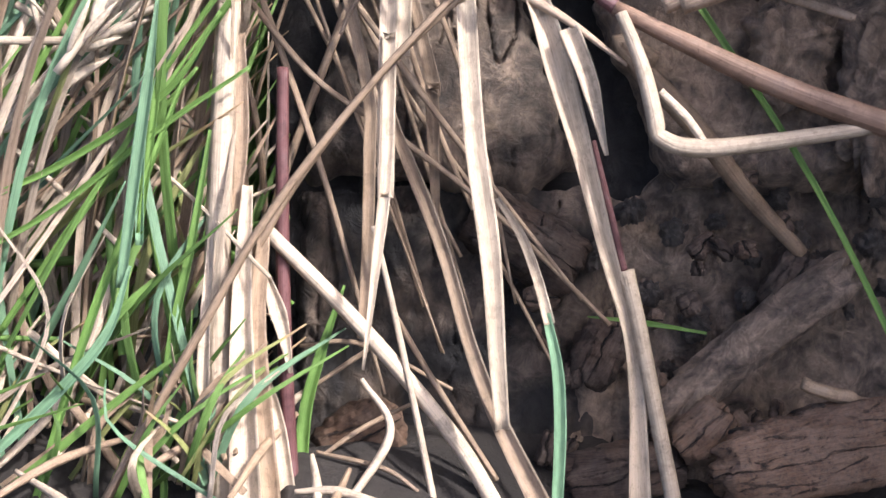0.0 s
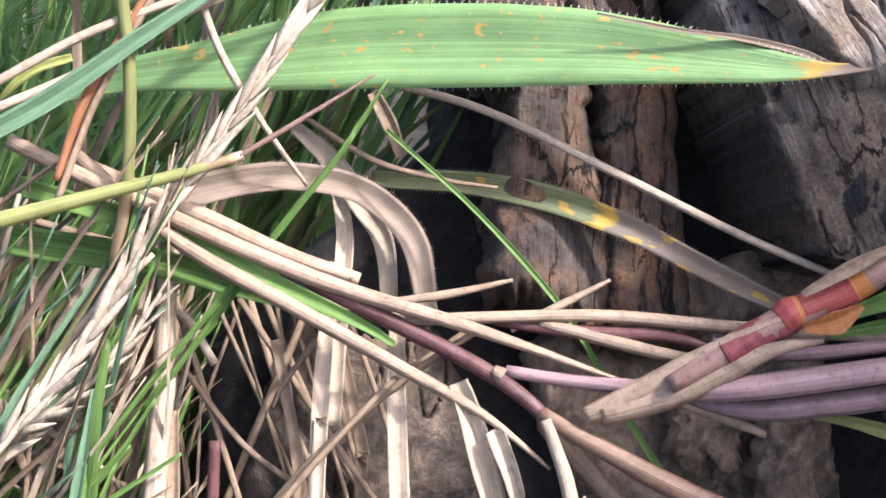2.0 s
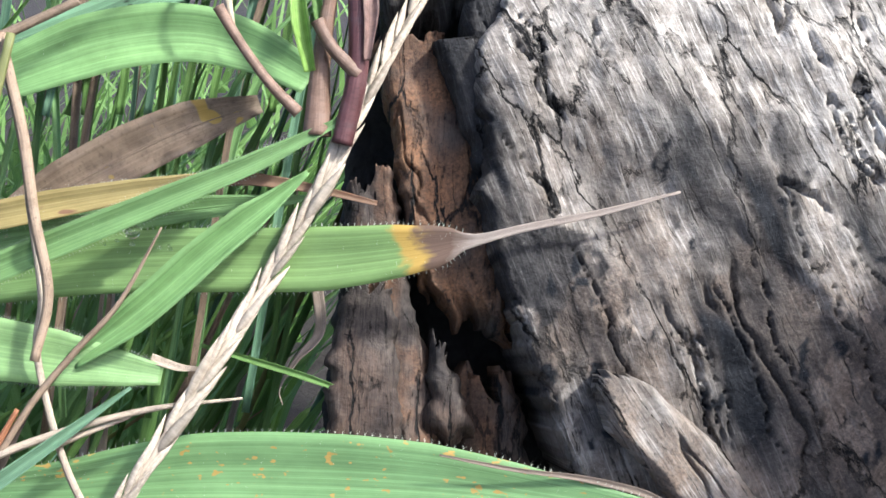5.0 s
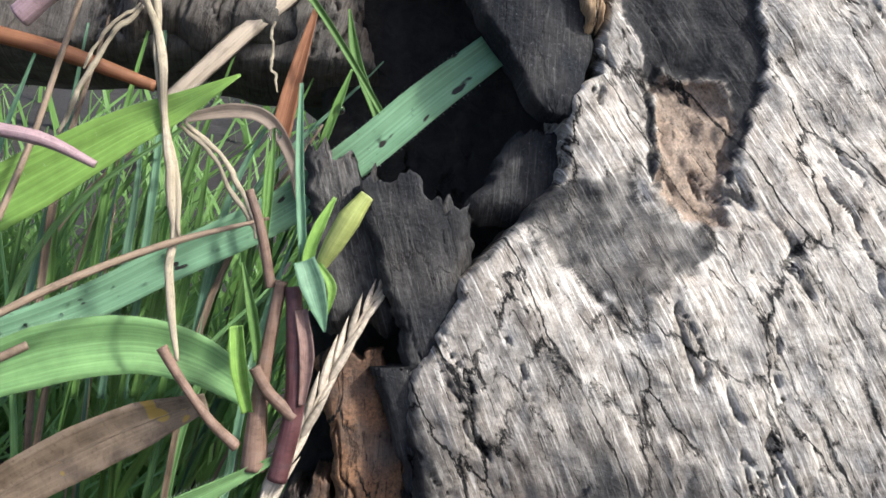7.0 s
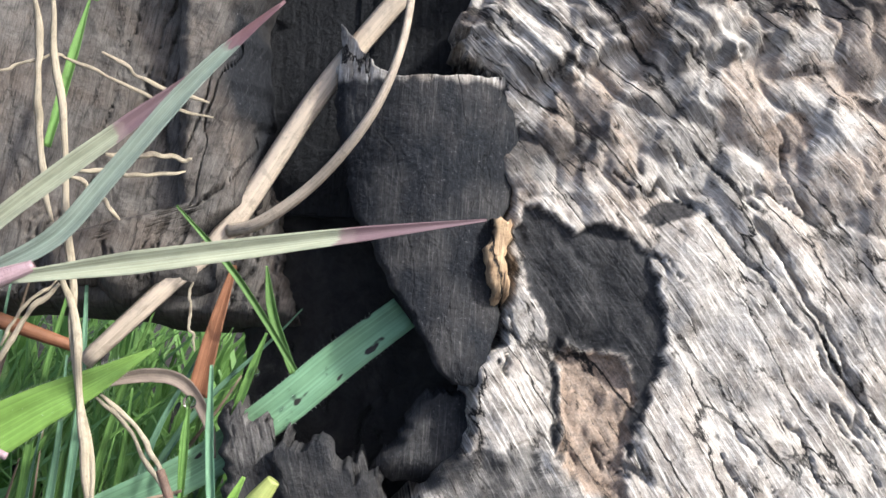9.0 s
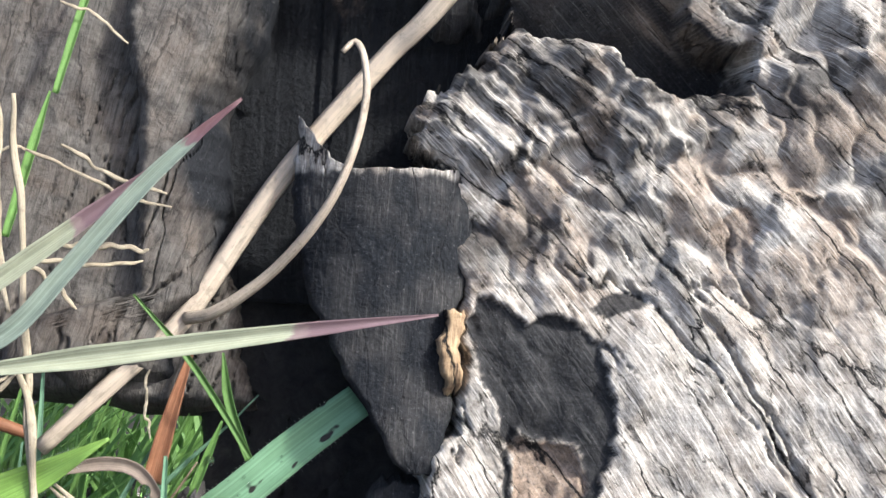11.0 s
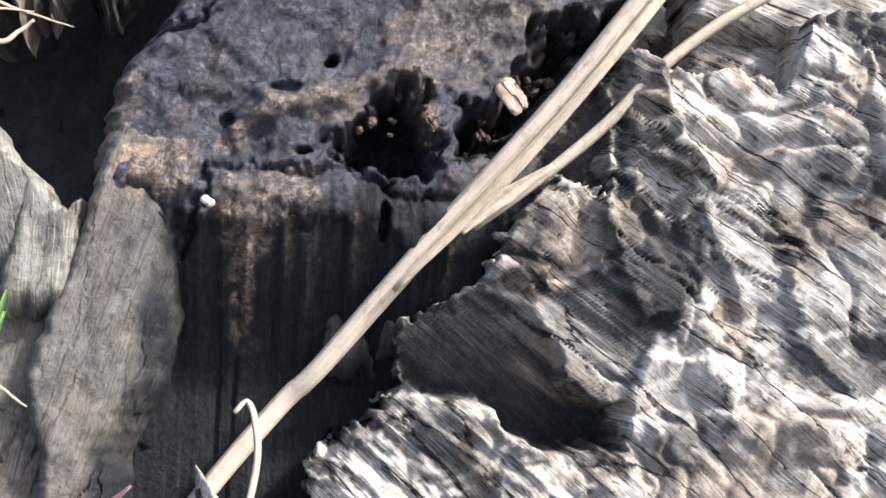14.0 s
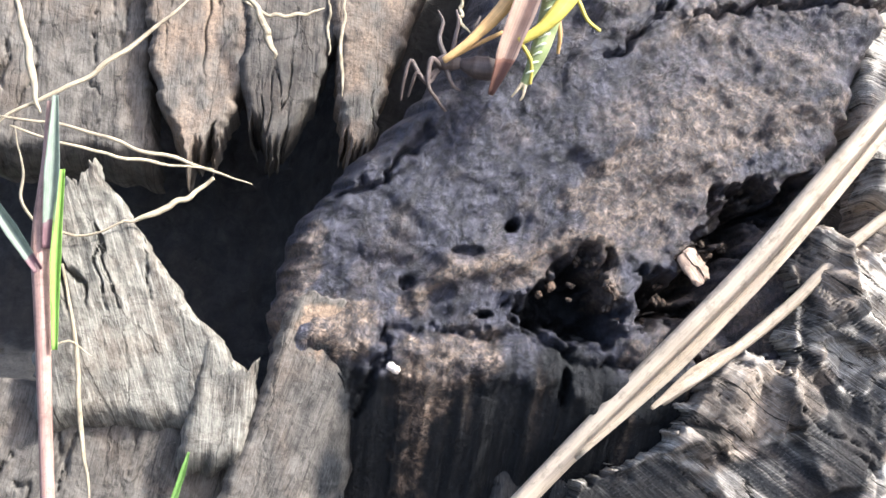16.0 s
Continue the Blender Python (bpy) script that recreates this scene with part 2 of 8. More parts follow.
def plant_material(name, base, edge=None, tip=None, spots=None, streak=0.35, tip_from=0.85, through_light=0.35, rough_=0.5, vein=1.0, worn=False, end=None):
    """Grass leaf or stem along its blade map: x across 0 to 1, y along 0 to 1."""
    m, nt, bsdf = material(name)
    rib = vein
    vein = grainy(nt, scaled_uv(nt, 15.0 * rib, 1.0, "blade"), 1.0, 4, 0.65)
    grit = grainy(nt, scaled_uv(nt, 9.0, 60.0, "blade"), 1.0, 4, 0.7)
    wide = grainy(nt, scaled_uv(nt, 1.2, 7.0, "blade"), 1.0, 5, 0.6)
    pale = tuple(min(1, c * 1.5 + 0.03) for c in base)
    deep = tuple(c * (0.5 if worn else 0.66) for c in base)
    col = ramp(nt, vein, [(0.30, deep), (0.5, base), (0.68, pale)])
    col = mixed(nt, streak, col, mixed(nt, ramp(nt, wide, [(0.35, 0.0), (0.65, 1.0)]), deep, pale))
    if worn:
        stain = grainy(nt, nt.nodes.new("ShaderNodeNewGeometry").outputs["Position"], 420.0, 6, 0.65, 0.4)
        col = mixed(nt, ramp(nt, stain, [(0.34, 0.5), (0.46, 0.0)]), col, tuple(c * 0.45 for c in base))
        col = mixed(nt, ramp(nt, grit, [(0.32, 0.7), (0.45, 0.0)]), col, tuple(c * 0.45 for c in base))
        col = mixed(nt, ramp(nt, wide, [(0.52, 0.0), (0.66, 0.6)]), col, tuple((c + 0.10) / 2 for c in base))
    own = nt.nodes.new("ShaderNodeObjectInfo")
    tint = nt.nodes.new("ShaderNodeHueSaturation")
    span = nt.nodes.new("ShaderNodeMapRange")
    span.inputs[3].default_value, span.inputs[4].default_value = 0.78, 1.18
    nt.links.new(own.outputs["Random"], span.inputs[0])
    nt.links.new(span.outputs[0], tint.inputs["Value"])
    nt.links.new(col, tint.inputs["Color"])
    col = tint.outputs[0]
    uv = nt.nodes.new("ShaderNodeUVMap")
    uv.uv_map = "blade"
    sep = nt.nodes.new("ShaderNodeSeparateXYZ")
    nt.links.new(uv.outputs[0], sep.inputs[0])
    if tip:
        wob = nt.nodes.new("ShaderNodeMath")
        wob.operation = "MULTIPLY_ADD"
        nt.links.new(wide, wob.inputs[0])
        wob.inputs[1].default_value = 0.15
        nt.links.new(sep.outputs[1], wob.inputs[2])
        k = tip_from + 0.06
        col = mixed(nt, ramp(nt, wob.outputs[0], [(k - 0.015, 0.0), (k, 1.0)]), col, edge or tip)
        col = mixed(nt, ramp(nt, wob.outputs[0], [(k + 0.02, 0.0), (k + 0.035, 1.0)]), col, mixed(nt, vein, tuple(c * 0.6 for c in tip), tip))
    if end:
        col = mixed(nt, ramp(nt, wob.outputs[0], [(end[1] + 0.05, 0.0), (end[1] + 0.09, 1.0)]), col, mixed(nt, vein, tuple(c * 0.6 for c in end[0]), end[0]))
    if spots:
        colour, size, low = spots
        v = nt.nodes.new("ShaderNodeTexNoise")
        v.inputs["Scale"].default_value = 1.0
        v.inputs["Detail"].default_value = 2.0
        nt.links.new(scaled_uv(nt, size * 0.16, size, "blade"), v.inputs["Vector"])
        herd = grainy(nt, scaled_uv(nt, size * 0.04, size * 0.13, "blade"), 1.0, 2, 0.5)
        both = nt.nodes.new("ShaderNodeMath")
        both.operation = "MULTIPLY_ADD"
        both.inputs[1].default_value = 0.45
        nt.links.new(herd, both.inputs[0])
        less = nt.nodes.new("ShaderNodeMath")
        less.operation = "SUBTRACT"
        less.inputs[1].default_value = 0.225
        nt.links.new(v.outputs[0], less.inputs[0])
        nt.links.new(less.outputs[0], both.inputs[2])
        col = mixed(nt, ramp(nt, both.outputs[0], [(low, 0.0), (low + 0.03, 1.0)]), col, colour)
    nt.links.new(col, bsdf.inputs["Base Color"])
    bsdf.inputs["Roughness"].default_value = rough_
    bsdf.inputs["Specular IOR Level"].default_value = 0.4
    if through_light:
        bsdf.inputs["Subsurface Weight"].default_value = 0.0
        tr = nt.nodes.new("ShaderNodeBsdfTranslucent")
        nt.links.new(col, tr.inputs[0])
        add = nt.nodes.new("ShaderNodeMixShader")
        add.inputs[0].default_value = through_light
        out = nt.nodes["Material Output"]
        nt.links.new(bsdf.outputs[0], add.inputs[1])
        nt.links.new(tr.outputs[0], add.inputs[2])
        nt.links.new(add.outputs[0], out.inputs[0])
    bumped(nt, bsdf, vein, 0.7, 0.0003 if worn else 0.00014)
    return m


def crust_material():
    """The burnt head of the stump: blue-black wrinkled crust, black fibrous charred wall, shade painted into caves, and
    scorched brown wood (rust).
    """
    m, nt, bsdf = material("burnt_crust")
    spot = nt.nodes.new("ShaderNodeNewGeometry")
    flake = grainy(nt, spot.outputs["Position"], 430.0, 10, 0.66, 1.6)
    grit = grainy(nt, spot.outputs["Position"], 560.0, 9, 0.74, 1.2)
    thread = grainy(nt, scaled_uv(nt, 3.2, 0.14), 1.0, 6, 0.72, 0.2)
    wide = grainy(nt, scaled_uv(nt, 0.10, 0.12), 1.0, 6, 0.7, 0.6)
    col = ramp(nt, flake, [(0.32, (0.007, 0.007, 0.009)), (0.46, (0.026, 0.026, 0.038)), (0.57, (0.046, 0.045, 0.064)), (0.74, (0.12, 0.118, 0.14))])
    col = mixed(nt, ramp(nt, wide, [(0.56, 0.0), (0.68, 0.35)]), col, mixed(nt, grit, (0.04, 0.032, 0.026), (0.22, 0.18, 0.14)))
    chip = grainy(nt, spot.outputs["Position"], 1150.0, 6, 0.66, 0.5)
    col = mixed(nt, ramp(nt, chip, [(0.36, 0.8), (0.50, 0.0)]), col, (0.010, 0.010, 0.013))
    col = mixed(nt, ramp(nt, chip, [(0.60, 0.0), (0.68, 0.6)]), col, (0.15, 0.145, 0.155))
    crackle = cell_lines(nt, 0.30, 0.24, 0.8, 0.8, 0.045, 0.75)
    col = mixed(nt, crackle, col, (0.006, 0.006, 0.008))
    at_char_shade = nt.nodes.new("ShaderNodeAttribute")
    at_char_shade.attribute_name = "char_shade"
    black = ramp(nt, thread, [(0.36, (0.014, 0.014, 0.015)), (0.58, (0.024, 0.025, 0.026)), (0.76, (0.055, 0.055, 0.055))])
    col = mixed(nt, at_char_shade.outputs["Fac"], col, black)
    at_rust = nt.nodes.new("ShaderNodeAttribute")
    at_rust.attribute_name = "rust"
    pale = ramp(nt, grit, [(0.36, (0.030, 0.023, 0.018)), (0.50, (0.16, 0.115, 0.084)), (0.66, (0.40, 0.305, 0.23))])
    col = mixed(nt, at_rust.outputs["Fac"], col, mixed(nt, ramp(nt, chip, [(0.42, 0.85), (0.54, 0.0)]), pale, (0.035, 0.030, 0.028)))
    nt.links.new(col, bsdf.inputs["Base Color"])
    bsdf.inputs["Roughness"].default_value = 0.5
    dull = nt.nodes.new("ShaderNodeMapRange")
    dull.inputs[3].default_value, dull.inputs[4].default_value = 0.45, 0.06
    nt.links.new(at_char_shade.outputs["Fac"], dull.inputs[0])
    nt.links.new(dull.outputs[0], bsdf.inputs["Specular IOR Level"])
    deep = nt.nodes.new("ShaderNodeInvert")
    nt.links.new(crackle, deep.inputs["Color"])
    h = bumped(nt, bsdf, deep.outputs[0], 0.6, 0.0004)
    h = bumped(nt, bsdf, flake, 0.8, 0.0008, h)
    h = bumped(nt, bsdf, thread, 0.25, 0.0004, h)
    h = bumped(nt, bsdf, chip, 0.8, 0.0006, h)
    bumped(nt, bsdf, grit, 0.6, 0.0006, h)
    return m


CRUST = crust_material()
LEAF_DRY = plant_material("green_leaf_dry_end", (0.21, 0.34, 0.11), (0.50, 0.34, 0.08), (0.20, 0.13, 0.09), tip_from=0.625, end=((0.50, 0.42, 0.35), 0.70))
LEAF_SPOTTED = plant_material("green_leaf_rust_spots", (0.165, 0.30, 0.115), (0.50, 0.36, 0.08), (0.42, 0.33, 0.26), spots=((0.50, 0.33, 0.09), 60.0, 0.648), tip_from=0.9)
BLADE = plant_material("thin_green_blade", (0.13, 0.25, 0.055))
BLUE_BLADE = plant_material("blue_green_blade", (0.16, 0.29, 0.17))
STRAW = plant_material("pale_straw", (0.49, 0.40, 0.295), streak=0.6, through_light=0.12, spots=((0.12, 0.08, 0.055), 26.0, 0.71), vein=1.5, worn=True)
TAN_STRAW = plant_material("tan_straw", (0.36, 0.265, 0.185), streak=0.7, through_light=0.1, spots=((0.15, 0.10, 0.07), 22.0, 0.68), vein=1.5, worn=True)
OLD_STRAW = plant_material("dull_brown_straw", (0.28, 0.20, 0.13), streak=0.6, through_light=0.1, vein=1.5, worn=True)
RED_STEM = plant_material("red_brown_stem", (0.10, 0.034, 0.034), streak=0.6, through_light=0.05, worn=True)
PURPLE = plant_material("purple_green_blade", (0.33, 0.345, 0.24), (0.27, 0.20, 0.19), (0.26, 0.17, 0.18), tip_from=0.7)
DULL_LEAF = plant_material("dull_grey_green_leaf", (0.17, 0.20, 0.09), (0.5, 0.34, 0.06), (0.24, 0.195, 0.15), spots=((0.42, 0.28, 0.06), 13.0, 0.60), tip_from=0.52)
HOPPER_BODY = plant_material("grasshopper_body", (0.20, 0.24, 0.10), streak=0.6, through_light=0.0)
HOPPER_RING = plant_material("grasshopper_ring", (0.55, 0.58, 0.42), through_light=0.0)
HOPPER_WING = plant_material("grasshopper_wing", (0.30, 0.20, 0.15), (0.2, 0.1, 0.07), (0.16, 0.08, 0.06), streak=0.5, through_light=0.1, tip_from=0.8)
HOPPER_LEG = plant_material("grasshopper_leg", (0.48, 0.40, 0.07), streak=0.4, through_light=0.05)
HOPPER_LEG_TAN = plant_material("grasshopper_tan_leg", (0.50, 0.31, 0.12), streak=0.4, through_light=0.05)
SPIDER = plant_material("brown_spider", (0.085, 0.06, 0.05), streak=0.6, through_light=0.0, worn=True)
LEAF_SMOOTH = plant_material("smooth_green_leaf", (0.19, 0.34, 0.12))
LEAF_BRIGHT = plant_material("bright_green_leaf", (0.22, 0.38, 0.07))
LEAF_BLUE = plant_material("blue_green_leaf", (0.19, 0.34, 0.19), spots=((0.03, 0.025, 0.02), 15.0, 0.645))
FADED = plant_material("fading_green_stem", (0.26, 0.28, 0.10), (0.40, 0.30, 0.15), (0.46, 0.34, 0.2), tip_from=0.9)
YELLOWED = plant_material("yellowed_leaf", (0.30, 0.24, 0.09), (0.40, 0.25, 0.08), (0.28, 0.17, 0.10), spots=((0.22, 0.12, 0.07), 6.0, 0.55), tip_from=0.6)
BROWN_LEAF = plant_material("withered_brown_leaf", (0.20, 0.145, 0.095), spots=((0.42, 0.29, 0.07), 7.0, 0.60), streak=0.6, worn=True)
RUSTY_LEAF = plant_material("rust_brown_leaf", (0.30, 0.13, 0.06))
PINK_STEM = plant_material("pinkish_brown_stem", (0.25, 0.15, 0.12), through_light=0.05, worn=True, streak=0.6)
PURPLE_STEM = plant_material("purple_stem", (0.27, 0.18, 0.185), through_light=0.05, worn=True)
PURPLE_GREEN = plant_material("purple_green_sheath", (0.24, 0.29, 0.23), (0.2, 0.12, 0.13), (0.22, 0.12, 0.13), tip_from=0.85)
SCARLET = plant_material("scarlet_joint", (0.36, 0.07, 0.06), (0.5, 0.2, 0.05), (0.5, 0.2, 0.05), tip_from=0.8, through_light=0.05, worn=True)
CRIMSON = plant_material("crimson_stem", (0.20, 0.045, 0.05), through_light=0.05, worn=True, streak=0.6)
ORANGE_HUSK = plant_material("orange_husk", (0.46, 0.20, 0.07))
BROWN_STEM = plant_material("brown_cut_stem", (0.19, 0.115, 0.075), through_light=0.05, worn=True, streak=0.6)
YELLOW_BUD = plant_material("yellow_green_bud", (0.38, 0.42, 0.13))
WHITE_STRAW = plant_material("white_dry_straw", (0.43, 0.36, 0.245), through_light=0.2, worn=True)
LEAF_TORN = plant_material("wet_green_leaf", (0.22, 0.36, 0.14), rough_=0.35)
SPIKE = plant_material("pale_spikelet", (0.47, 0.40, 0.305), streak=0.7, through_light=0.2)
TAN_LEAF = plant_material("withered_tan_leaf", (0.30, 0.235, 0.18), streak=0.5, rough_=0.8)


def soil_material():
    m, nt, bsdf = material("dark_soil")
    geo = nt.nodes.new("ShaderNodeNewGeometry")
    a = grainy(nt, geo.outputs["Position"], 260.0, 8, 0.7)
    b = grainy(nt, geo.outputs["Position"], 40.0, 4, 0.6)
    col = ramp(nt, a, [(0.3, (0.006, 0.005, 0.004)), (0.55, (0.018, 0.015, 0.011)), (0.8, (0.06, 0.046, 0.033))])
    col = mixed(nt, b, col, (0.02, 0.016, 0.014))
    nt.links.new(col, bsdf.inputs["Base Color"])
    bsdf.inputs["Roughness"].default_value = 0.85
    bumped(nt, bsdf, a, 0.8, 0.002)
    return m


SOIL = soil_material()


def rot_material(name="crumbled_rot", gain=1.0):
    """Crumbled dark wood and soil."""
    m, nt, bsdf = material(name)
    geo = nt.nodes.new("ShaderNodeNewGeometry")
    a = grainy(nt, geo.outputs["Position"], 330.0, 9, 0.72, 0.5)
    b = grainy(nt, geo.outputs["Position"], 70.0, 6, 0.65, 0.6)
    c = grainy(nt, scaled_uv(nt, 0.6, 0.4), 1.0, 7, 0.7, 0.8)
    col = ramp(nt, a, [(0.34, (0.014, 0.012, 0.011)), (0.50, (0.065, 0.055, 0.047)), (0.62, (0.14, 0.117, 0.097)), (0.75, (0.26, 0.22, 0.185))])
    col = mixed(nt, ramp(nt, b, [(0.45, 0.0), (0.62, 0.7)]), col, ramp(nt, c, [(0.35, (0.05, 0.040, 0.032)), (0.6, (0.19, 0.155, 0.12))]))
    at_char_shade = nt.nodes.new("ShaderNodeAttribute")
    at_char_shade.attribute_name = "char_shade"
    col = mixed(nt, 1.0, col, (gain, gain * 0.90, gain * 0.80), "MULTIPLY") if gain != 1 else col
    # near-black tone; on the hollow wall it stands in for deep shade
    col = mixed(nt, at_char_shade.outputs["Fac"], col, ramp(nt, a, [(0.4, (0.006, 0.006, 0.006)), (0.7, (0.028, 0.026, 0.025))]))
    nt.links.new(col, bsdf.inputs["Base Color"])
    bsdf.inputs["Roughness"].default_value = 0.75
    h = bumped(nt, bsdf, a, 1.0, 0.0016)
    bumped(nt, bsdf, c, 0.6, 0.0008, h)
    return m


ROT = rot_material()
ROT_BROWN = rot_material("brown_crumbled_rot", 2.9)
PALE_CASE = wood_material("white_case", (0.75, 0.68, 0.60), (0.70, 0.62, 0.54), (0.5, 0.42, 0.36), streak=0.1, split=0.0)
PINK_WOOD = wood_material("pinkish_flake", (0.40, 0.29, 0.22), (0.28, 0.20, 0.15), (0.12, 0.08, 0.06))
STRAW_WOOD = wood_material("tan_flake", (0.42, 0.30, 0.17), (0.30, 0.20, 0.11), (0.12, 0.07, 0.04))


# ---- builders ----
def thing(name, base, label, category, group=""):
    """An empty at a thing's base, turned with the stump's face."""
    ob = new(name)
    ob.empty_display_size = 0.004
    ob.matrix_world = Matrix.Translation(at(*base)) @ LEAN.to_3x3().to_4x4()
    ob["base"] = base
    return tagged(ob, label, category, group)


def mesh_part(name, verts, faces, mat, parent, label="", uvs=None, layer="grain", kind="", smooth=True, fields=None):
    """One mesh under a thing or part; verts are (u, v, w) in millimetres."""
    base = np.array(parent["base"], float)
    p = np.asarray(verts, float) - base
    me = bpy.data.meshes.new(name)
    me.from_pydata(np.stack([p[:, 0], p[:, 2], p[:, 1]], 1) / 1000, [], faces if isinstance(faces, list) else faces.tolist())
    if uvs is not None:
        lay = me.uv_layers.new(name=layer)
        idx = np.zeros(len(me.loops), np.int32)
        me.loops.foreach_get("vertex_index", idx)
        lay.data.foreach_set("uv", np.asarray(uvs, np.float32)[idx].ravel())
    for key, values in (fields or {}).items():
        me.attributes.new(key, "FLOAT", "POINT").data.foreach_set("value", np.asarray(values, np.float32))
    if smooth:
        me.polygons.foreach_set("use_smooth", np.ones(len(me.polygons), bool))
    me.materials.append(mat)
    me.update()
    ob = new(name, me)
    ob["base"] = tuple(base)
    ob.parent = parent
    return tagged(ob, label, "", "", kind)


def grid_faces(rows, cols, flip=False):
    i = np.arange(rows * cols).reshape(rows, cols)
    q = np.stack([i[:-1, :-1], i[:-1, 1:], i[1:, 1:], i[1:, :-1]], -1).reshape(-1, 4)
    return q[:, ::-1] if flip else q


def spline(points, n):
    """A smooth line through a few points."""
    p = np.asarray(points, float)
    if len(p) == 2:
        return p[0] + (p[1] - p[0]) * np.linspace(0, 1, n)[:, None]
    ext = np.vstack([2 * p[0] - p[1], p, 2 * p[-1] - p[-2]])
    seg = np.linalg.norm(np.diff(p[:, :2], axis=0), axis=1) + 1e-6
    cum = np.concatenate([[0], np.cumsum(seg)])
    out = []
    for s in np.linspace(0, cum[-1], n):
        k = min(np.searchsorted(cum, s, side="right") - 1, len(p) - 2)
        t = (s - cum[k]) / seg[k]
        a, b, c, d = ext[k:k + 4]
        out.append(0.5 * (2 * b + (c - a) * t + (2 * a - 5 * b + 4 * c - d) * t * t + (3 * b - a - 3 * c + d) * t**3))
    return np.array(out)


def profile(values, n):
    return np.interp(np.linspace(0, 1, n), np.linspace(0, 1, len(values)), values)


def frames_along(line, facing):
    along = np.gradient(line, axis=0)
    along /= np.linalg.norm(along, axis=1)[:, None] + 1e-9
    facing = np.asarray(facing, float)
    side = np.cross(along, facing)
    side /= np.linalg.norm(side, axis=1)[:, None] + 1e-9
    return along, side, np.cross(side, along)


def ribbon(name, points, widths, mat, parent, label="", twist=(0, 0), cup=0.12, n=36, thick=0.12, facing=(0, 0, -1), m=7):
    """A grass blade: a thin, cupped strip with two faces, along a line of (u, v, w)."""
    line = spline(points, n)
    along, side, front = frames_along(line, facing)
    half = profile(widths, n)[:, None] / 2
    ang = np.radians(profile(twist, n))[:, None]
    s2 = side * np.cos(ang) + front * np.sin(ang)
    f2 = front * np.cos(ang) - side * np.sin(ang)
    k = np.linspace(-1, 1, m)
    ring = np.concatenate([k, k[::-1]])
    lift = np.concatenate([np.abs(k) ** 1.6 * cup * 2, (np.abs(k) ** 1.6 * cup * 2)[::-1]])
    th = np.concatenate([np.full(m, 0.5), np.full(m, -0.5)]) * thick
    th[[0, m - 1, m, 2 * m - 1]] *= 0.3
    verts = line[:, None] + s2[:, None] * (half * ring)[:, :, None] + f2[:, None] * (half * lift + th * np.minimum(1, half * 4))[:, :, None]
    cols = 2 * m
    i = np.arange(n * cols).reshape(n, cols)
    j = np.roll(i, -1, axis=1)
    faces = np.stack([i[:-1], j[:-1], j[1:], i[1:]], -1).reshape(-1, 4).tolist()
    faces += [i[0, ::-1].tolist(), i[-1].tolist()]
    uv = np.stack([np.tile((ring + 1) / 2, (n, 1)), np.tile(np.linspace(0, 1, n)[:, None], (1, cols))], -1).reshape(-1, 2)
    return mesh_part(name, verts.reshape(-1, 3), faces, mat, parent, label, uv, "blade")


def tube(name, points, radii, mat, parent, label="", n=40, sides=8, flat=1.0, ribs=0.0, wobble=0.0):
    """A stem: a tapered tube along a line of (u, v, w), flattened or ribbed."""
    line = spline(points, n)
    if wobble:
        s = np.linspace(0, 1, n) * 9
        seed = len(name) + int(abs(line[0, 0]) * 10) % 97
        line = line + wobble * np.stack([smooth_noise(s, 0 * s + seed, 3), smooth_noise(s, 0 * s + seed, 4), smooth_noise(s, 0 * s + seed, 5)], 1)
    if mat in (STRAW, TAN_STRAW, OLD_STRAW, WHITE_STRAW):
        sides, ribs, flat = max(sides, 12), max(ribs, 0.10), min(flat, 0.62)
    along, side, front = frames_along(line, (0, 0, -1))
    a = np.arange(sides) * 2 * np.pi / sides
    r = profile(radii, n)[:, None] * (1 + ribs * np.cos(a * max(3, sides // 2)))[None]
    verts = line[:, None] + side[:, None] * (r * np.cos(a))[:, :, None] + front[:, None] * (r * flat * np.sin(a))[:, :, None]
    i = np.arange(n * sides).reshape(n, sides)
    j = np.roll(i, -1, axis=1)
    faces = np.stack([i[:-1], j[:-1], j[1:], i[1:]], -1).reshape(-1, 4).tolist()
    faces += [i[0, ::-1].tolist(), i[-1].tolist()]
    uv = np.stack([np.tile(a / (2 * np.pi), (n, 1)), np.tile(np.linspace(0, 1, n)[:, None], (1, sides))], -1).reshape(-1, 2)
    return mesh_part(name, verts.reshape(-1, 3), faces, mat, parent, label, uv, "blade")


def blend_line(points, v, noise_seed, jag, pitch=0.5):
    p = np.array(sorted(((q[1], q[0]) for q in points)))
    u = np.interp(v, p[:, 0], p[:, 1])
    return u + jag * rough(v * pitch, 0 * v + 3.7, noise_seed, 4)


